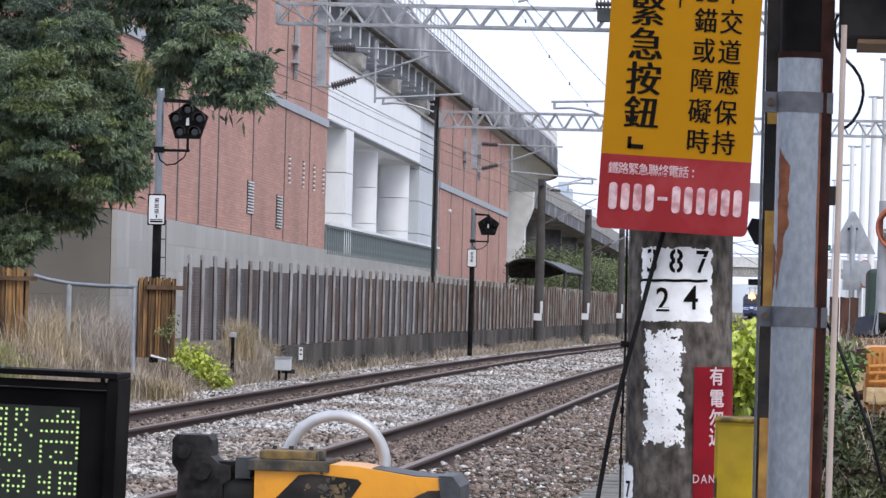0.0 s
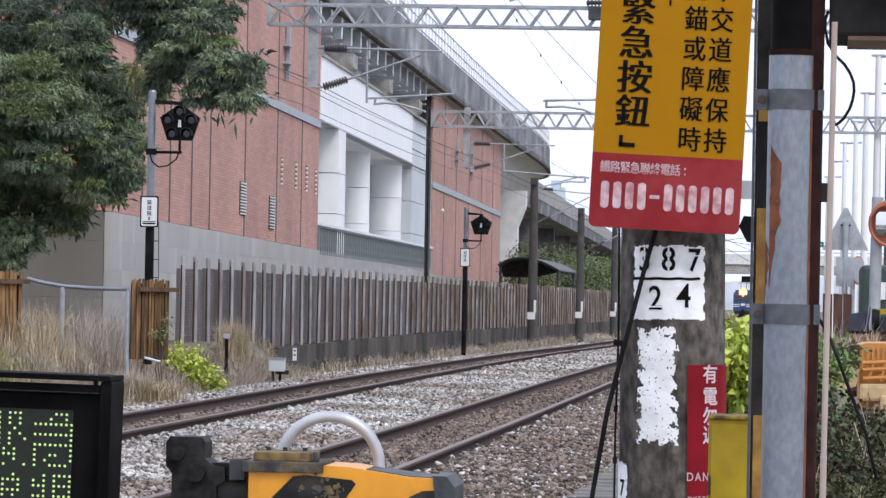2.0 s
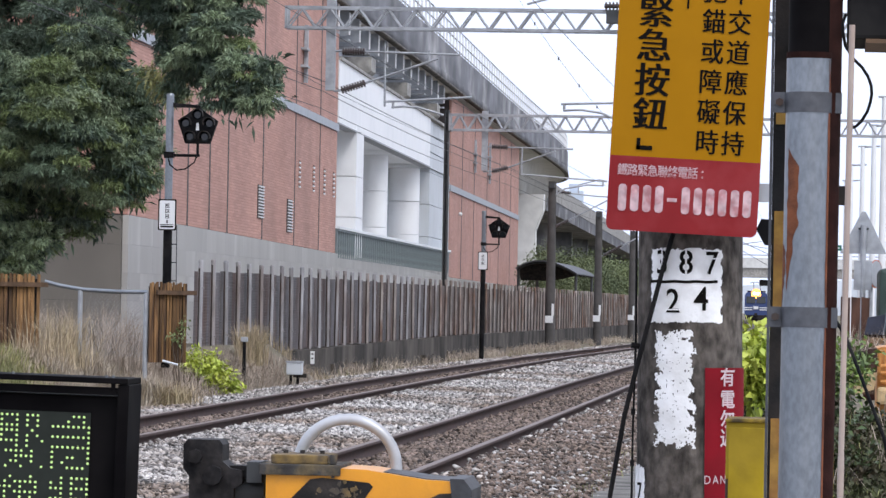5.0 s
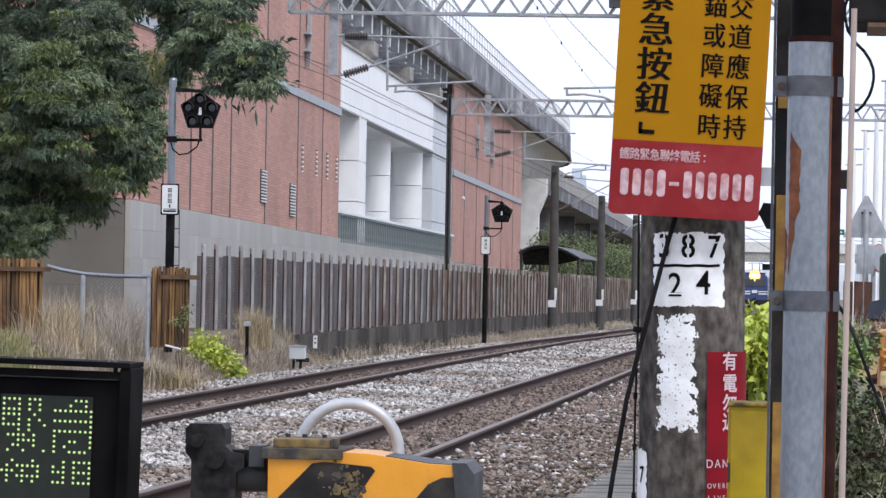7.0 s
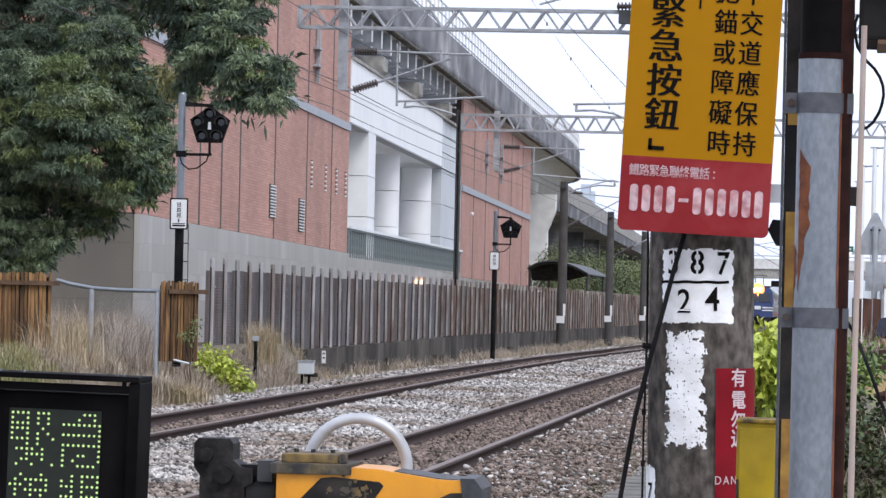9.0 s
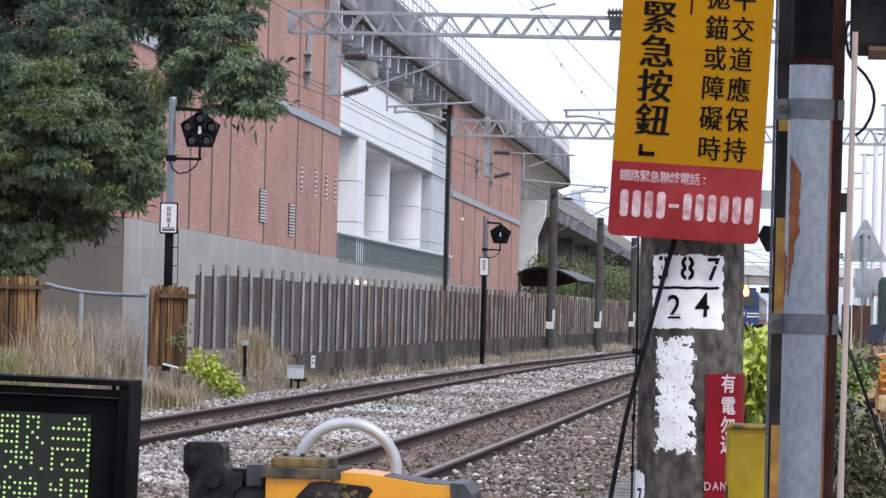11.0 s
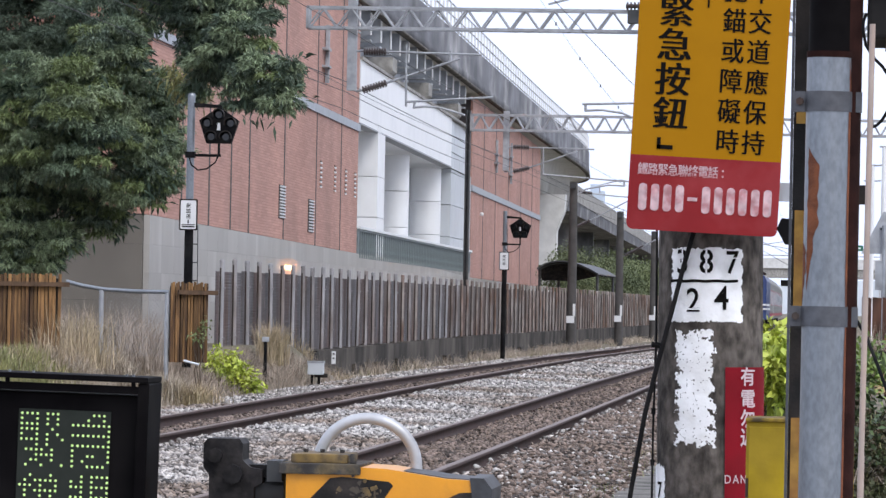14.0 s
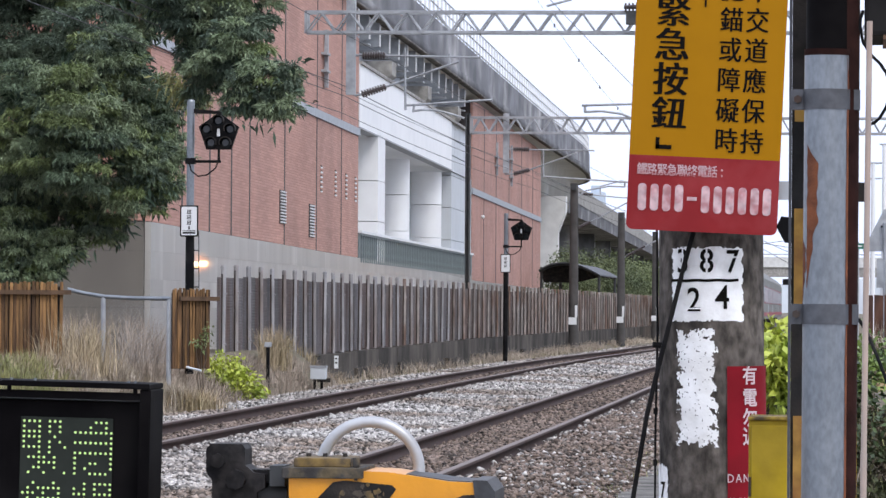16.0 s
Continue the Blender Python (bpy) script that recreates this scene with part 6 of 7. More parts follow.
def blades(name, P, height, width, lean, material, label, category="grass"):
    n = len(P)
    h = height * nrng.uniform(.45, 1.2, (n, 1))
    a = nrng.uniform(0, 6.28, n)
    d = np.stack([np.cos(a), np.sin(a), 0 * a], -1)
    s = np.stack([-np.sin(a), np.cos(a), 0 * a], -1)
    ln = lean * nrng.uniform(.1, 1.2, (n, 1))
    up = np.array([0, 0, 1.0])
    b0, b1 = P - s * width, P + s * width
    m0 = P + up * h * .55 + d * ln * h * .3 - s * width * .8
    m1 = m0 + s * width * 1.6
    tp = P + up * h * (1 - ln * .3) + d * ln * h * 1.0
    V = np.stack([b0, b1, m0, m1, tp], 1)
    F = (np.arange(n)[:, None, None] * 5 + np.array([[0, 1, 3], [0, 3, 2], [2, 3, 4]])[None]).reshape(-1, 3)
    return tagged(new(name, mesh_np(name, V.reshape(-1, 3), F, material)), label, category, kind="stuff")


def patch(n, x0, x1, y0, y1, clump=0.0):
    x, y = nrng.uniform(x0, x1, n), nrng.uniform(y0, y1, n)
    if clump:
        k = np.array([noise.noise((a * 1.6, b * .7, 4.2)) for a, b in zip(x, y)]) > clump - .5
        x, y = x[k], y[k]
    return np.stack([x, y, ground_height(x, y) - .03], -1)


blades("dry_grass", patch(9000, -13.8, -9.9, 55, 64, .42), .21, .005, 1.2, M["straw"], "tall dry straw-coloured grass on the bank")
blades("dry_grass", patch(5000, -13.5, -9.8, 55, 63, .35), .24, .004, 1.0, M["straw"], "dry pale grass below the handrail")
blades("dry_weeds", patch(9000, -13.8, -9.6, 53, 63, .4), .25, .004, 1.3, M["twig"], "tangled dead grey-brown weeds")
blades("dry_grass", patch(450, -10.75, -9.8, 57, 63, .6), .6, .004, .7, M["straw"], "tall seeding dry grass stalks")
blades("green_grass", patch(34000, -13.8, -9.9, 43, 57.5, .25), .27, .006, .6, M["grass"], "olive green grass on the bank")
blades("dry_weeds", patch(14000, -10.2, -9.0, 56, 82, .35), .36, .004, 1.0, M["twig"], "tangled dead grey-brown weeds")
blades("dry_grass", patch(1500, -10.55, -9.7, 83, 88, .5), .35, .005, .9, M["straw"], "dry straw-coloured grass tuft")
blades("dry_grass", patch(12000, -10.55, -9.9, 86, 240, .64), .34, .006, 1.3, M["straw_dull"], "dry grass along the concrete plinth")
blades("green_grass", patch(5000, -10.5, -9.4, 86, 190, .68), .16, .010, .8, M["grass"], "short green weeds at the ballast edge")
tuft = np.stack([-10.0 + nrng.normal(0, .09, 900), 77 + nrng.normal(0, .4, 900), np.full(900, .2)], -1)
blades("dry_grass", tuft, .75, .005, .6, M["straw"], "tall dry grass tuft by the fence")
tuft = np.stack([-10.25 + nrng.normal(0, .13, 420), 59.5 + nrng.normal(0, .6, 420), np.full(420, .35)], -1)
blades("dry_grass", tuft, .85, .004, .7, M["straw"], "tall feathery dry grass beside the plank fence")
tuft = np.stack([-9.42 + nrng.normal(0, .14, 2600), 61.2 + nrng.normal(0, .25, 2600), np.full(2600, -.22)], -1)
blades("dry_grass", tuft, .5, .005, .7, M["straw_dull"], "dry grass tuft around the handrail's post")
tuft = np.stack([-9.1 + nrng.normal(0, .2, 1500), 61.2 + nrng.normal(0, .25, 1500), np.full(1500, -.25)], -1)
blades("dry_grass", tuft, .45, .005, .9, M["straw"], "dry grass tuft below the plank fence")
blades("dry_grass", patch(4200, -10.15, -9.1, 57.5, 61.8, .4), .42, .004, 1.1, M["straw_dull"], "tangled dry grass around the handrail's post")
blades("dry_weeds", patch(3000, -11.6, -9.9, 63, 67, .3), .8, .004, .9, M["twig"], "dead weeds behind the wire netting")
blades("dry_weeds", patch(5000, -10.5, -9.9, 86, 200, .6), .42, .006, 1.2, M["twig"], "tangled dead weeds along the concrete plinth")
weeds = np.stack([-2.06 + nrng.normal(0, .1, 500), nrng.uniform(31, 47, 500), np.full(500, -.2)], -1)
blades("green_grass", weeds, .11, .003, 1.0, M["grass"], "sparse green weeds beside the cable trough")
bm = bmesh.new()
rod(bm, (-9.05, 60.5, 0.475), (-8.84, 60.5, 0.425), .015, seg=10)
solid("broken_pipe", bm, M["grey_tile"], "short broken white pipe lying in the weeds", "pipe", smooth=True)


def bush(lab, items, tufts, per, length, width, material, spread=.05, droop=.1, stems=6):
    t = thing("bush", lab, "bush", "bushes")
    base = items[0][0]
    for c_, r in items[:stems]:
        bm = bmesh.new()
        limb(bm, (base[0], base[1], base[2] - 1.0), c_, .012, .005, .03)
        part("stem", bm, M["bark"], t)
    p, q = boughs(items, tufts)
    o = new("foliage", leaf_mesh("foliage", p, q, per, length, width, material, droop, spread))
    o.parent = t
    return t


bush("small lime-green bush at the foot of the fence", [((-9.730, 69, 0.300), .27), ((-9.590, 69, 0.070), .27), ((-9.320, 69, -0.010), .2), ((-9.950, 69, 0.340), .16), ((-9.510, 69, 0.220), .2)], 1100, 6, .09, .022, M["leaf_lime"], .05)
bush("small green shoot growing through the wooden fence", [((-9.060, 62, 0.830), .1), ((-9.140, 62, 0.750), .08), ((-8.990, 62, 0.950), .08)], 900, 5, .06, .017, M["leaf_olive"], .04)
# light and dark shrubs behind the poles
SHRUB = [((-0.420, 22, 1.150), .09), ((-0.340, 22, 1.140), .1), ((-0.400, 21.5, 1.050), .13), ((-0.310, 21.5, 1.010), .14), ((-0.420, 21.5, 0.940), .12), ((-0.490, 22, 1.060), .1), ((-0.240, 22, 1.060), .13)]
bush("yellow-green shrub with broad glossy leaves behind the poles", SHRUB, 4200, 5, .062, .0155, M["leaf_lime"], .03, .0)
SHRUB2 = [((-0.400, 21.8, 0.800), .16), ((-0.260, 22, 0.790), .18), ((-0.150, 21.5, 0.640), .2), ((-0.300, 22.3, 0.920), .15), ((-0.390, 21.6, 0.630), .2), ((-0.020, 22, 0.850), .13), ((0.040, 21.7, 0.720), .15), ((0.020, 21.2, 0.550), .18), ((-0.110, 22, 0.900), .14)]
bush("dark green shrub on the roadside bank", SHRUB2, 2400, 5, .05, .013, M["leaf_bush"], .04, .1)
M["leaf_mid"] = mat("leaf_mid", (.16, .23, .05), .5, scale=3, vary=.3, stain=(.07, .12, .03), stain_scale=2.5, stain_amount=.9, island=.4, bump=0)
bush("mid-green shrub beside the thin conduit", [((-0.040, 22.5, 1.060), .11), ((0.030, 22.8, 1.090), .1), ((0.010, 22.4, 0.970), .12), ((0.090, 23, 1.020), .08), ((-0.080, 22.4, 0.980), .1), ((0.130, 23.2, 1.060), .07)], 3200, 5, .042, .011, M["leaf_mid"], .03, .05)


def bank_points(n, x0, x1):
    x = nrng.uniform(x0, x1, n)
    y = nrng.uniform(18.6, 22.6, n)
    return np.stack([x, y, ground_height(x, y) + nrng.uniform(-.02, .25, n) ** 1.0], -1)


v = bank_points(16000, -.3, 1.0)
nn = np.tile(np.array([[0, -.8, .5]]), (len(v), 1))
M["leaf_moss"] = mat("leaf_moss", (.058, .068, .026), .8, scale=4, vary=.4, stain=(.085, .058, .036), stain_scale=3.5, stain_amount=.9, island=.45, bump=0)
tagged(new("bank_creeper", leaf_mesh("bank_creeper", v, nn, 4, .035, .012, M["leaf_moss"], .1, .03)), "mossy creeping weeds covering the roadside bank", "creeper", kind="stuff")
blades("dry_weeds", bank_points(260, -.05, .5), .3, .0022, 1.3, M["twig"], "dead twigs and stalks on the roadside bank")
blades("green_grass", bank_points(2500, .05, 1.0), .09, .0025, 1.2, M["grass"], "short green grass on the roadside bank")


twigs = np.stack([nrng.uniform(.05, .42, 260), nrng.uniform(28, 34, 260), np.full(260, .98)], -1)
blades("dry_weeds", twigs, .26, .0025, 1.5, M["twig"], "dead brown twigs in front of the stored timber")


def far_tree(x, y, h, r, n, lab):
    t = thing("tree", lab, "tree", "trees beyond the fence")
    bm = bmesh.new()
    limb(bm, (x, y, -.5), (x, y, h * .6), .25, .1)
    part("trunk", bm, M["bark"], t)
    items = [((x + rng.uniform(-r, r) * .7, y + rng.uniform(-r, r) * .7, h * rng.uniform(.35, .9)), r * rng.uniform(.35, .6)) for _ in range(9)]
    p, q = boughs(items, n * 2)
    o = new("crown", leaf_mesh("crown", p, q, 9, .2, .06, M["leaf_far"], .3, .3))
    o.parent = t


for px, Y_, h, r in ((1005, 300, 5.2, 2.0), (1040, 310, 5.0, 2.2), (1020, 335, 6.0, 2.2), (1085, 330, 4.2, 2.0), (1115, 350, 4.6, 2.4), (1070, 380, 5.0, 2.6), (1140, 360, 4.2, 2.2), (1165, 390, 4.6, 2.6), (938, 320, 3.6, .8), (1105, 420, 5.4, 3), (1180, 430, 5, 3)):
    far_tree((px - 1505) / 8000 * Y_, Y_, h, r, 26, "leafy green tree beyond the railway fence")
# far woodland that fills the distance under the bridges
# right-hand woods stand mostly out of view, added for the granite to reflect
wood_items = [((rng.uniform(-120, -28), rng.uniform(480, 900), rng.uniform(2, 6)), rng.uniform(4, 7)) for _ in range(40)] + [((rng.uniform(20, 150), rng.uniform(450, 900), rng.uniform(2, 12)), rng.uniform(5, 8)) for _ in range(70)]
p, q = boughs(wood_items, 22)
tagged(new("far_woods", leaf_mesh("far_woods", p, q, 9, .5, .2, M["leaf_far"], .2, .5)), "distant green woodland, its right part added for reflections", "woods", kind="stuff")

# ---- road side beyond the crossing ----
def lamp_column(x, y, top):
    t = thing("lamp_column", "tall white lamp column with a short arm", "street lamp", "row of lamp columns", at=pose(x, y, 0))
    bm = bmesh.new()
    rod(bm, (0, 0, -.5), (0, 0, top), .17, .11, seg=14)
    part("column", bm, M["far_white"], t, smooth=True)
    bm = bmesh.new()
    rod(bm, (-.1, 0, top - .02), (.9, 0, top + .05), .05, seg=8)
    part("arm", bm, M["galv_dull"], t)
    bm = bmesh.new()
    box(bm, -.25, .2, -.1, .1, top - .02, top + .06)
    bevel(bm, .02)
    part("lantern", bm, M["galv_dull"], t)


for x, y, top in ((1.92, 155, 9.96), (1.8, 183, 10), (1.62, 211, 10), (1.25, 238, 10), (.75, 268, 10), (.5, 300, 10.0), (2.3, 132, 10), (2.5, 165, 9.5)):
    lamp_column(x, y, top)

tri = thing("warning_triangle", "back of a grey triangular road sign on a post", "road sign", at=pose(.4, 70, 2.5))
bm = bmesh.new()
prism(bm, [(-.36, -.29), (.36, -.29), (.03, .36), (-.03, .36)], -.01, .01)
part("plate", bm, M["galv_dull"], tri, "plain grey back of the plate")
bm = bmesh.new()
rod(bm, (0, -.06, -3), (0, -.06, .15), .045, seg=12)
part("post", bm, M["galv_dull"], tri, smooth=True)
bm = bmesh.new()
box(bm, -.14, .14, -.09, -.03, -.85, -.4)
part("back_plate", bm, M["galv_dull"], tri)
bm = bmesh.new()
box(bm, -.08, .08, -.03, -.01, .08, .11)
part("clip", bm, M["dark_steel"], tri)

mir = thing("traffic_mirror", "round convex traffic mirror with an orange rim on a grey post", "mirror", at=pose(.96, 60, 2.44))
bm = bmesh.new()
rod(bm, (0, .02, 0), (0, .05, 0), .31, .27, seg=32)
part("shell", bm, M["mirror_orange"], mir, "orange plastic shell", smooth=True)
bm = bmesh.new()
ring = [(.3 * math.cos(a * math.pi / 18), -.03, .3 * math.sin(a * math.pi / 18)) for a in range(37)]
tube(bm, ring, .022, 8)
part("rim", bm, M["mirror_orange"], mir, "orange rim", smooth=True)
bm = bmesh.new()
bmesh.ops.create_uvsphere(bm, u_segments=28, v_segments=20, radius=1.0, matrix=Matrix.Translation((0, .93, 0)))
bmesh.ops.delete(bm, geom=[v for v in bm.verts if v.co.y > -.021], context="VERTS")
part("glass", bm, M["mirror"], mir, "convex mirror", smooth=True)
bm = bmesh.new()
prism(bm, [(-.3, .06), (-.2, .24), (0, .33), (.2, .24), (.3, .06), (.2, .2), (0, .27), (-.2, .2)], -.2, .0)
part("visor", bm, M["mirror_orange"], mir)
bm = bmesh.new()
rod(bm, (-.245, .12, -3), (-.2, .12, .35), .078, seg=14)
part("post", bm, M["galv_dull"], mir, smooth=True)

M["street_green"] = mat("street_green", (.03, .16, .11), .5, scale=4, vary=.1, stain=(.05, .2, .15), stain_scale=3, bump=0)
mb = thing("traffic_mirror", "brown-rimmed traffic mirror turned aside behind a grey plate", "mirror", at=pose(0.62, 72, 1.92, 0, 0, 62))
bm = bmesh.new()
rod(bm, (0, 0, 0), (0, .05, 0), .23, .2, seg=28)
part("shell", bm, M["mirror_orange"], mb, "faded orange shell", smooth=True)
bm = bmesh.new()
rod(bm, (0, -.012, 0), (0, -.001, 0), .205, .21, seg=28)
part("glass", bm, M["galv_dull"], mb, "clouded mirror face", smooth=True)
bm = bmesh.new()
rod(bm, (0, .09, -3.2), (0, .09, .1), .035, seg=10)
part("post", bm, M["galv_dull"], mb, smooth=True)
ss = thing("street_sign", "small green street sign on a thin post", "street sign", at=pose(-0.04, 120, 3.00))
bm = bmesh.new()
rounded_plate(bm, .32, .15, 0, -.012, 0)
part("plate", bm, M["street_green"], ss)
bm = bmesh.new()
box(bm, -.1, .1, -.016, -.012, -.02, .02)
part("writing_bar", bm, M["plate_white"], ss)
bm = bmesh.new()
rod(bm, (0, .03, -3.6), (0, .03, .1), .025, seg=8)
part("post", bm, M["galv_dull"], ss, smooth=True)
# a wheeled tool with a yellow guard between the truck and the timber
wt = thing("tool_cart", "dark blue wheeled tool cart with a yellow guard", "cart", at=pose(0.45, 40, 1.21))
bm = bmesh.new()
rod(bm, (.02, 0, 0), (.09, 0, 0), .1, seg=20)
part("wheel", bm, M["black"], wt, smooth=True)
bm = bmesh.new()
prism(bm, [(-.2, -.1), (-.17, .05), (-.02, .08), (.0, -.1)], .02, .3)
bevel(bm, .01)
part("case", bm, M["tool_blue"], wt, "dark blue case")
bm = bmesh.new()
prism(bm, [(.02, .02), (.06, .1), (.2, .1), (.22, .06), (.1, .05)], -.04, .03)
bevel(bm, .006)
part("guard", bm, M["box_yellow"], wt, "yellow guard")
bm = bmesh.new()
tube(bm, [(-.03, 0, -.1), (-.01, 0, .02), (.0, 0, .12)], .012, 8)
part("handle", bm, M["galv"], wt, smooth=True)
bm = bmesh.new()
box(bm, -.2, .25, .05, .25, -0.76, -.09)
part("stand", bm, M["dark_rust"], wt)

# parked truck, rusty steel and stored equipment
tk = thing("truck", "dark green box truck parked beyond the crossing", "truck", at=pose(1.17, 66, -.3))
bm = bmesh.new()
box(bm, -.55, 1.6, 0, 4.5, .9, 2.25)
bevel(bm, .06)
part("body", bm, M["truck_green"], tk)
bm = bmesh.new()
box(bm, -.5, 1.5, -.02, .0, 1.15, 1.5)
part("rear_window", bm, M["dark_glass"], tk)
bm = bmesh.new()
box(bm, -.42, -.2, -.05, .0, 1.75, 2.0)
part("label_plate", bm, M["plate_white"], tk)
for x in (-.35, 1.3):
    bm = bmesh.new()
    rod(bm, (x, .9, .45), (x + .25, .9, .45), .45, seg=20)
    part("wheel", bm, M["black"], tk)
bm = bmesh.new()
box(bm, -.5, 1.55, 0, 4.4, .55, .9)
part("chassis", bm, M["black_rough"], tk)
M["sheet_rust"] = mat("sheet_rust", (.05, .024, .017), .9, scale=9, vary=.4, stain=(.10, .045, .026), stain_scale=4, stain_amount=.7, stretch=(1, 1, .3), bump=.2)
rs = thing("steel_sheeting", "rusty brown steel sheeting stored beside the line", "sheet steel")
for x, w in ((.05, .115), (.17, .11), (.285, .1)):
    bm = bmesh.new()
    prism(bm, [(x, .3), (x + w * .95, .3), (x + w * .95, 1.47), (x, 1.48)], 52, 52.05)
    bevel(bm, .01, 1)
    part("sheet", bm, M["sheet_rust"], rs)
bm = bmesh.new()
for x in (.35, .85):
    box(bm, x, x + .09, 38.0, 38.36, .3, .62)
tb = bm
pl = thing("timber_pile", "pile of weathered brown timber on the bank", "timber")
for i in range(12):
    bm = bmesh.new()
    z = .62 + .08 * (i // 2)
    box(bm, .23 + .02 * (i % 5), .95, 38 + .2 * (i % 2), 38.17 + .2 * (i % 2), z, z + .072)
    part("plank", bm, M["wood"], pl)
part("bearer", tb, M["dark_wood"], pl)
M["bucket_tan"] = mat("bucket_tan", (.50, .36, .19), .8, scale=9, vary=.25, stain=(.30, .20, .11), stain_scale=6, stain_amount=.7, bump=.15)
om = thing("road_machine", "orange construction machine with ribbed hood parked on the bank", "construction machine", at=pose(.245, 26.5, .97))
bm = bmesh.new()
prism(bm, [(.0, -.9), (.0, .125), (.03, .135), (.75, .15), (.75, -.9)], 0, 1.4)
bevel(bm, .02)
part("hood", bm, M["orange"], om, "ribbed orange hood")
for i in range(12):
    bm = bmesh.new()
    z = .11 + i * .001
    box(bm, .01 + i * .03, .022 + i * .03, -.014, .0, -.02, z)
    part("rib", bm, M["orange"], om)
bm = bmesh.new()
prism(bm, [(-.175, -.045), (-.15, -.15), (-.02, -.115), (.0, -.015), (-.1, -.035)], -.12, .0)
bevel(bm, .008)
part("bucket", bm, M["bucket_tan"], om, "scuffed tan bucket")
bm = bmesh.new()
prism(bm, [(-.062, -.06), (-.058, .12), (-.002, .125), (-.002, -.03)], .0, .2)
bevel(bm, .008)
part("side_box", bm, M["sheet_rust"], om, "rusty brown side box")
bm = bmesh.new()
for z in (-.07, -.02, .02):
    rod(bm, (.02, -.06, z), (.75, -.06, z + .05), .012, seg=8)
for i in range(5):
    rod(bm, (.05 + i * .07, -.06, -.08), (.09 + i * .07, -.06, .05), .009, seg=6)
part("railing", bm, M["orange"], om)
bm = bmesh.new()
box(bm, .0, .75, -.16, .0, -.2, -.1)
bevel(bm, .02)
part("step", bm, M["bucket_tan"], om, "scuffed cream step")
bm = bmesh.new()
box(bm, .12, .75, -.26, -.16, -.26, -.16)
bevel(bm, .02)
part("step", bm, M["bucket_tan"], om, "scuffed cream step")
bm = bmesh.new()
rod(bm, (-.1, .0, .06), (-.1, .06, .06), .05, seg=16)
part("wheel", bm, M["black_rough"], om)
bm = bmesh.new()
tube(bm, [(.0, 20.5, 1.26), (.04, 20.5, 1.2), (.09, 20.4, 1.08), (.16, 20.3, .9), (.22, 20.2, .75), (.27, 20.2, .55)], .008, 8)
solid("drooping_cable", bm, M["black"], "black cable drooping over the roadside bank", "cable", smooth=True)
# distant blocks and a white relay cabinet by the line
ab = thing("tower_block", "pale blue high-rise block far behind the trees", "building")
bm = bmesh.new()
box(bm, -121, -113, 2000, 2012, -1, 53)
part("wall", bm, M["far_block"], ab)
bm = bmesh.new()
box(bm, -119, -115, 2002, 2010, 53, 56)
part("roof_plant", bm, M["far_block"], ab)
rc = thing("relay_cabinet", "pale grey relay cabinet with a dark lamp beside the railway", "cabinet", at=pose(-2.62, 190, 0))
bm = bmesh.new()
box(bm, -.22, .25, 0, .8, -.45, 2.1)
bevel(bm, .03)
part("case", bm, M["galv_dull"], rc)
bm = bmesh.new()
box(bm, -.6, .1, -.2, .3, 2.35, 2.6)
part("lamp_hood", bm, M["black"], rc)
bm = bmesh.new()
rod(bm, (0, .1, 2.1), (0, .1, 2.4), .05)
part("stem", bm, M["black"], rc)
bm = bmesh.new()
box(bm, -.05, .22, -.02, 0, 1.75, 2.0)
part("lamp", bm, M["black"], rc)

# ---- train ----
def hull(bm, y0, y1, w, z0, z1, taper=.32):
    """A vehicle body with rounded roof edges, its front leaning back."""
    prof = [(-w, z0), (-w, z1 - .55), (-w + .12, z1 - .25), (-w + .45, z1 - .05), (0, z1), (w - .45, z1 - .05), (w - .12, z1 - .25), (w, z1 - .55), (w, z0)]
    a = [bm.verts.new((x, y0 + taper * max(0, (z - 1.9) / 1.8), z)) for x, z in prof]
    b = [bm.verts.new((x, y1, z)) for x, z in prof]
    bm.faces.new(a)
    bm.faces.new(b[::-1])
    for i in range(len(prof)):
        j = (i + 1) % len(prof)
        bm.faces.new((a[i], b[i], b[j], a[j]))


def bogie(t, y):
    bm = bmesh.new()
    box(bm, -1.05, 1.05, y - 1.5, y + 1.5, .3, .75)
    bg = part("bogie", bm, M["black_rough"], t)
    for dy in (-1.1, 1.1):
        for s in (-1, 1):
            bm = bmesh.new()
            rod(bm, (s * .5, y + dy, .43), (s * .62, y + dy, .43), .43, seg=20)
            part("wheel", bm, M["rail"], bg)


def pantograph(t, y):
    bm = bmesh.new()
    for s in (-.5, .5):
        tube(bm, [(s, y, 3.8), (s * .8, y + 1.1, 4.25), (s * .9, y - .1, 4.9)], .04, 6)
    tube(bm, [(-.85, y - .1, 4.86), (-.6, y - .1, 4.95), (.6, y - .1, 4.95), (.85, y - .1, 4.86)], .04, 6)
    box(bm, -.6, .6, y - .4, y + .6, 3.72, 3.86)
    part("pantograph", bm, M["dark_steel"], t)


loco = thing("locomotive", "dark blue electric locomotive with white stripes and lit headlights", "locomotive")
bm = bmesh.new()
hull(bm, 0, 16.6, 1.42, .75, 3.72)
part("body", bm, M["blue"], loco, "deep blue painted body")
bm = bmesh.new()
box(bm, -1.15, 1.15, .9, 16.2, 3.69, 3.8)
part("roof", bm, M["dark_rust"], loco)
for x0, x1 in ((-1.2, -.08), (.08, 1.2)):
    bm = bmesh.new()
    for v in box(bm, x0, x1, -.02, .1, 2.25, 3.1):
        v.co.y += .32 * (v.co.z - 1.9) / 1.8
    part("windscreen", bm, M["dark_glass"], loco, "dark windscreen pane")
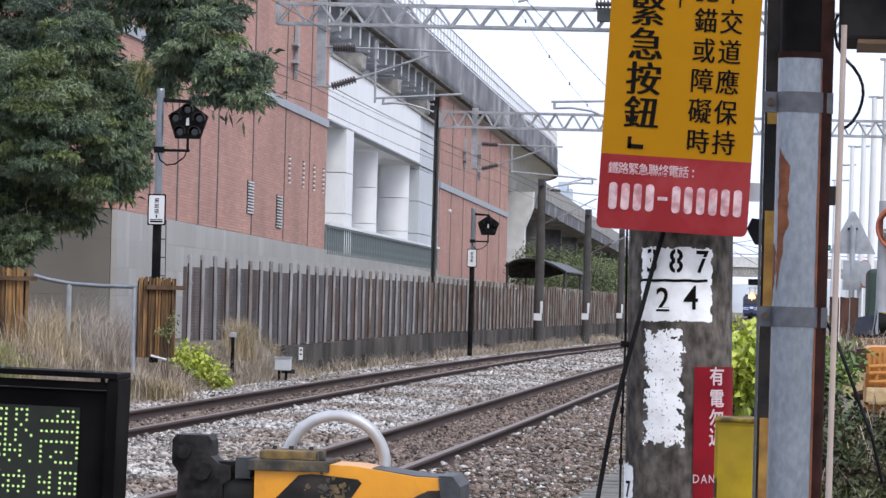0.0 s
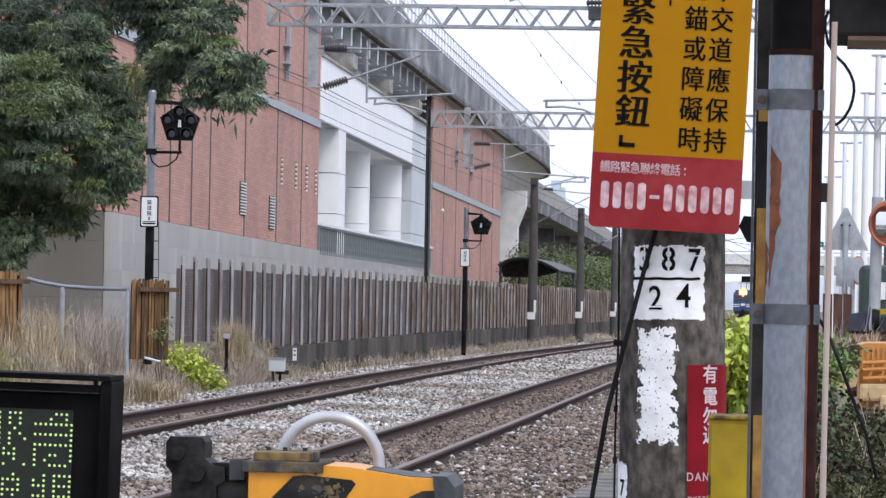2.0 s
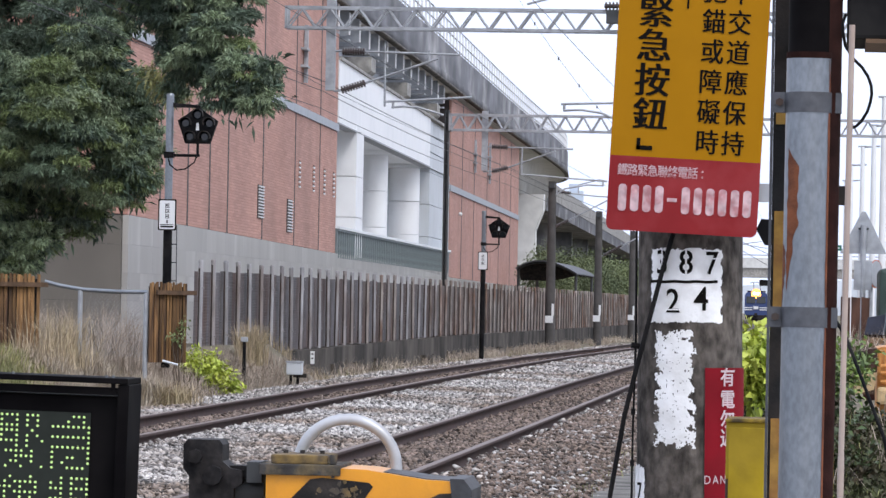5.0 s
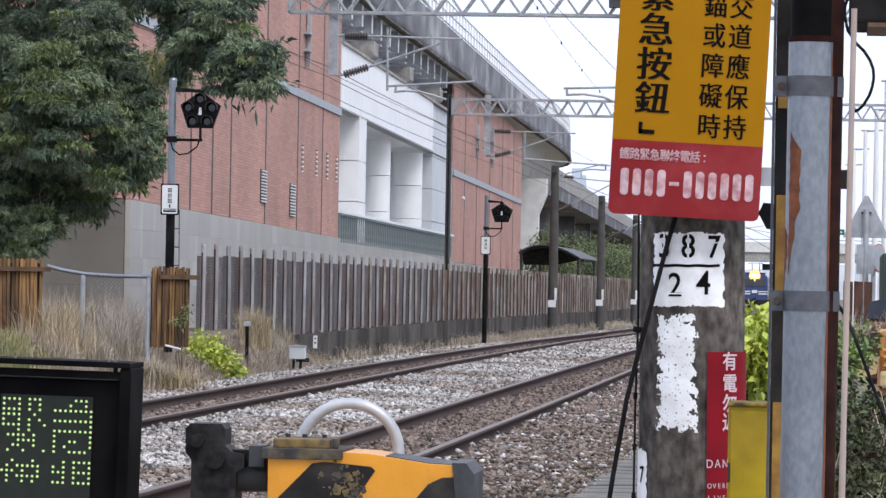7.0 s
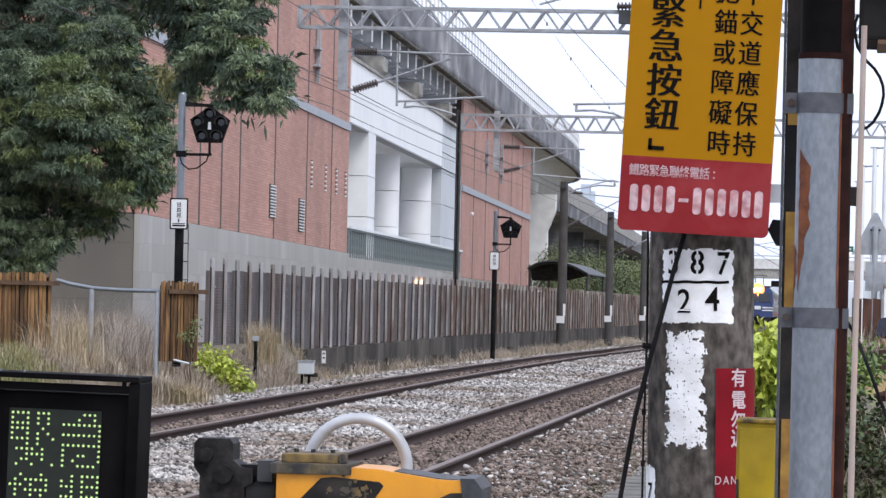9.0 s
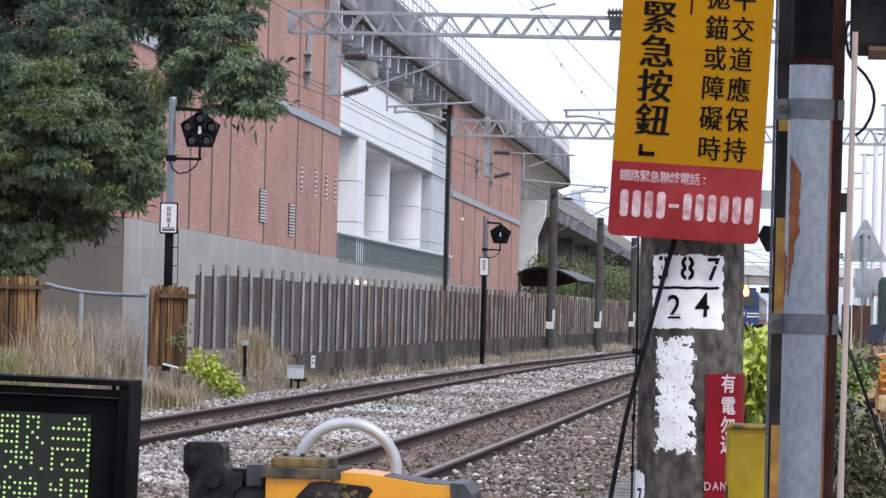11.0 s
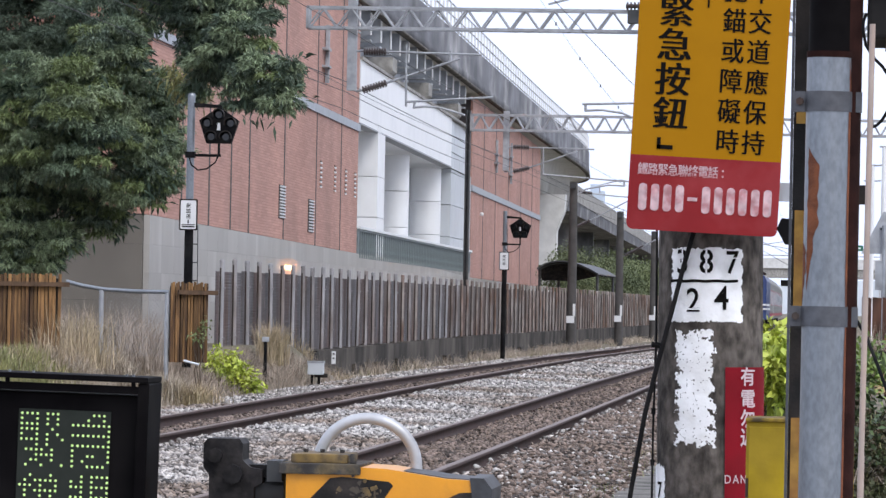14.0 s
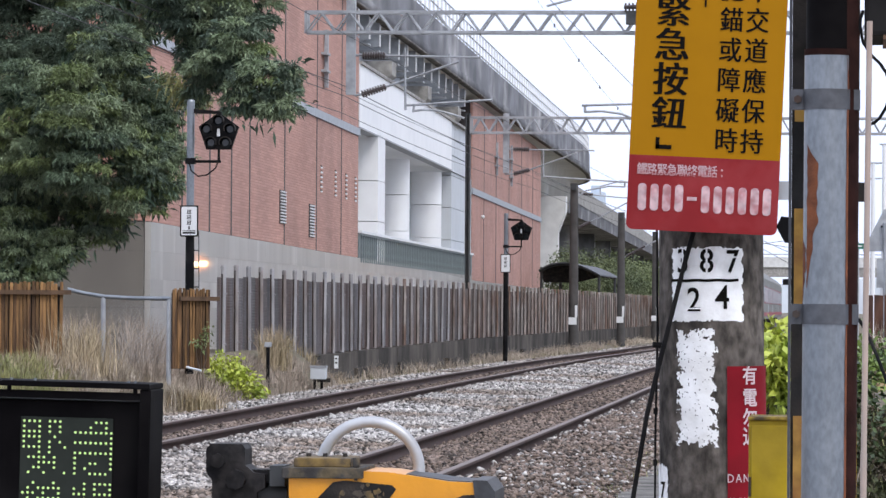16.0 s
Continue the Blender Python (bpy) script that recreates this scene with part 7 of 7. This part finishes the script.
for x in (-.2, .2):
    bm = bmesh.new()
    rod(bm, (x, .28, 3.45), (x, .12, 3.45), .13, seg=20)
    part("headlight", bm, M["headlight"], loco, "glowing warm headlight")
# added glowing disc: the orange bloom of the two lamps, given a shape
bm = bmesh.new()
rod(bm, (0, .3, 3.45), (0, .2, 3.45), .55, .62, seg=28)
part("headlight_bloom", bm, M["headlight_bloom"], loco, "glowing disc for the orange bloom around the headlights")
bm = bmesh.new()
box(bm, -.3, .3, -.03, .0, 1.5, 1.85)
part("number_plate", bm, M["stripe"], loco)
for z in (1.62, 1.36):
    for s in (-1, 1):
        bm = bmesh.new()
        box(bm, min(s * .45, s * 1.425), max(s * .45, s * 1.425), -.015, .0, z, z + .12)
        box(bm, min(s * 1.42, s * 1.435), max(s * 1.42, s * 1.435), -.015, 16.6, z, z + .12)
        part("stripe", bm, M["stripe"], loco, "white stripe")
bm = bmesh.new()
box(bm, -1.3, 1.3, -.1, .3, .25, .75)
box(bm, -.2, .2, -.6, 0, .7, 1.0)
part("buffer_beam", bm, M["black_rough"], loco)
for s in (-1, 1):
    bm = bmesh.new()
    box(bm, min(s * 1.41, s * 1.43), max(s * 1.41, s * 1.43), .9, 1.7, 2.2, 3.0)
    part("side_window", bm, M["dark_glass"], loco)
pantograph(loco, 13.5)
bogie(loco, 3.4)
bogie(loco, 13.2)

coach = thing("railway_coach", "grey railway coach with dark windows and red panels", "railway coach", "coaches of the train")
bm = bmesh.new()
hull(bm, 0, 19.6, 1.42, .75, 3.72, 0)
part("body", bm, M["coach_grey"], coach, "dull grey metal body")
bm = bmesh.new()
box(bm, -1.435, 1.435, .1, 19.5, .95, 1.15)
part("red_stripe", bm, M["coach_red"], coach, "red stripe along the side")
for i in range(8):
    y = 2.2 + i * 2.0
    for s in (-1, 1):
        bm = bmesh.new()
        box(bm, min(s * 1.415, s * 1.436), max(s * 1.415, s * 1.436), y, y + 1.25, 1.75, 2.65)
        part("window", bm, M["dark_glass"], coach)
        bm = bmesh.new()
        box(bm, min(s * 1.415, s * 1.432), max(s * 1.415, s * 1.432), y + 1.27, y + 1.98, 1.7, 2.7)
        part("red_panel", bm, M["coach_red"], coach, "red painted panel")
for y in (.5, 18.3):
    for s in (-1, 1):
        bm = bmesh.new()
        box(bm, min(s * 1.415, s * 1.434), max(s * 1.415, s * 1.434), y, y + .8, .9, 2.9)
        part("door", bm, M["galv_dull"], coach)
bogie(coach, 3)
bogie(coach, 16.6)
coaches = [coach] + [copy_thing(coach, Matrix.Identity(4)) for _ in range(6)]
FRONT = ((0, 731), (1.5, 683), (5.5, 553), (7, 506), (9, 443), (11.3, 364), (12, 341), (13, 312), (14, 285), (15, 259), (16, 228))


def front_at(t):
    return float(np.interp(t, *zip(*FRONT)))


def motions():
    for k, v in enumerate([loco] + coaches):
        back = 0 if k == 0 else 17.3 + (k - 1) * 20.2
        rows = []
        for i in range(17):
            y = front_at(i) + back
            ya, yb = y, y + 14
            rows.append((i, pose(TRACKS[1] + .15 + bend(y), y, 0, 0, 0, -math.degrees(math.atan2(bend(yb) - bend(ya), 14)))))
        walk(v, rows)

motions()
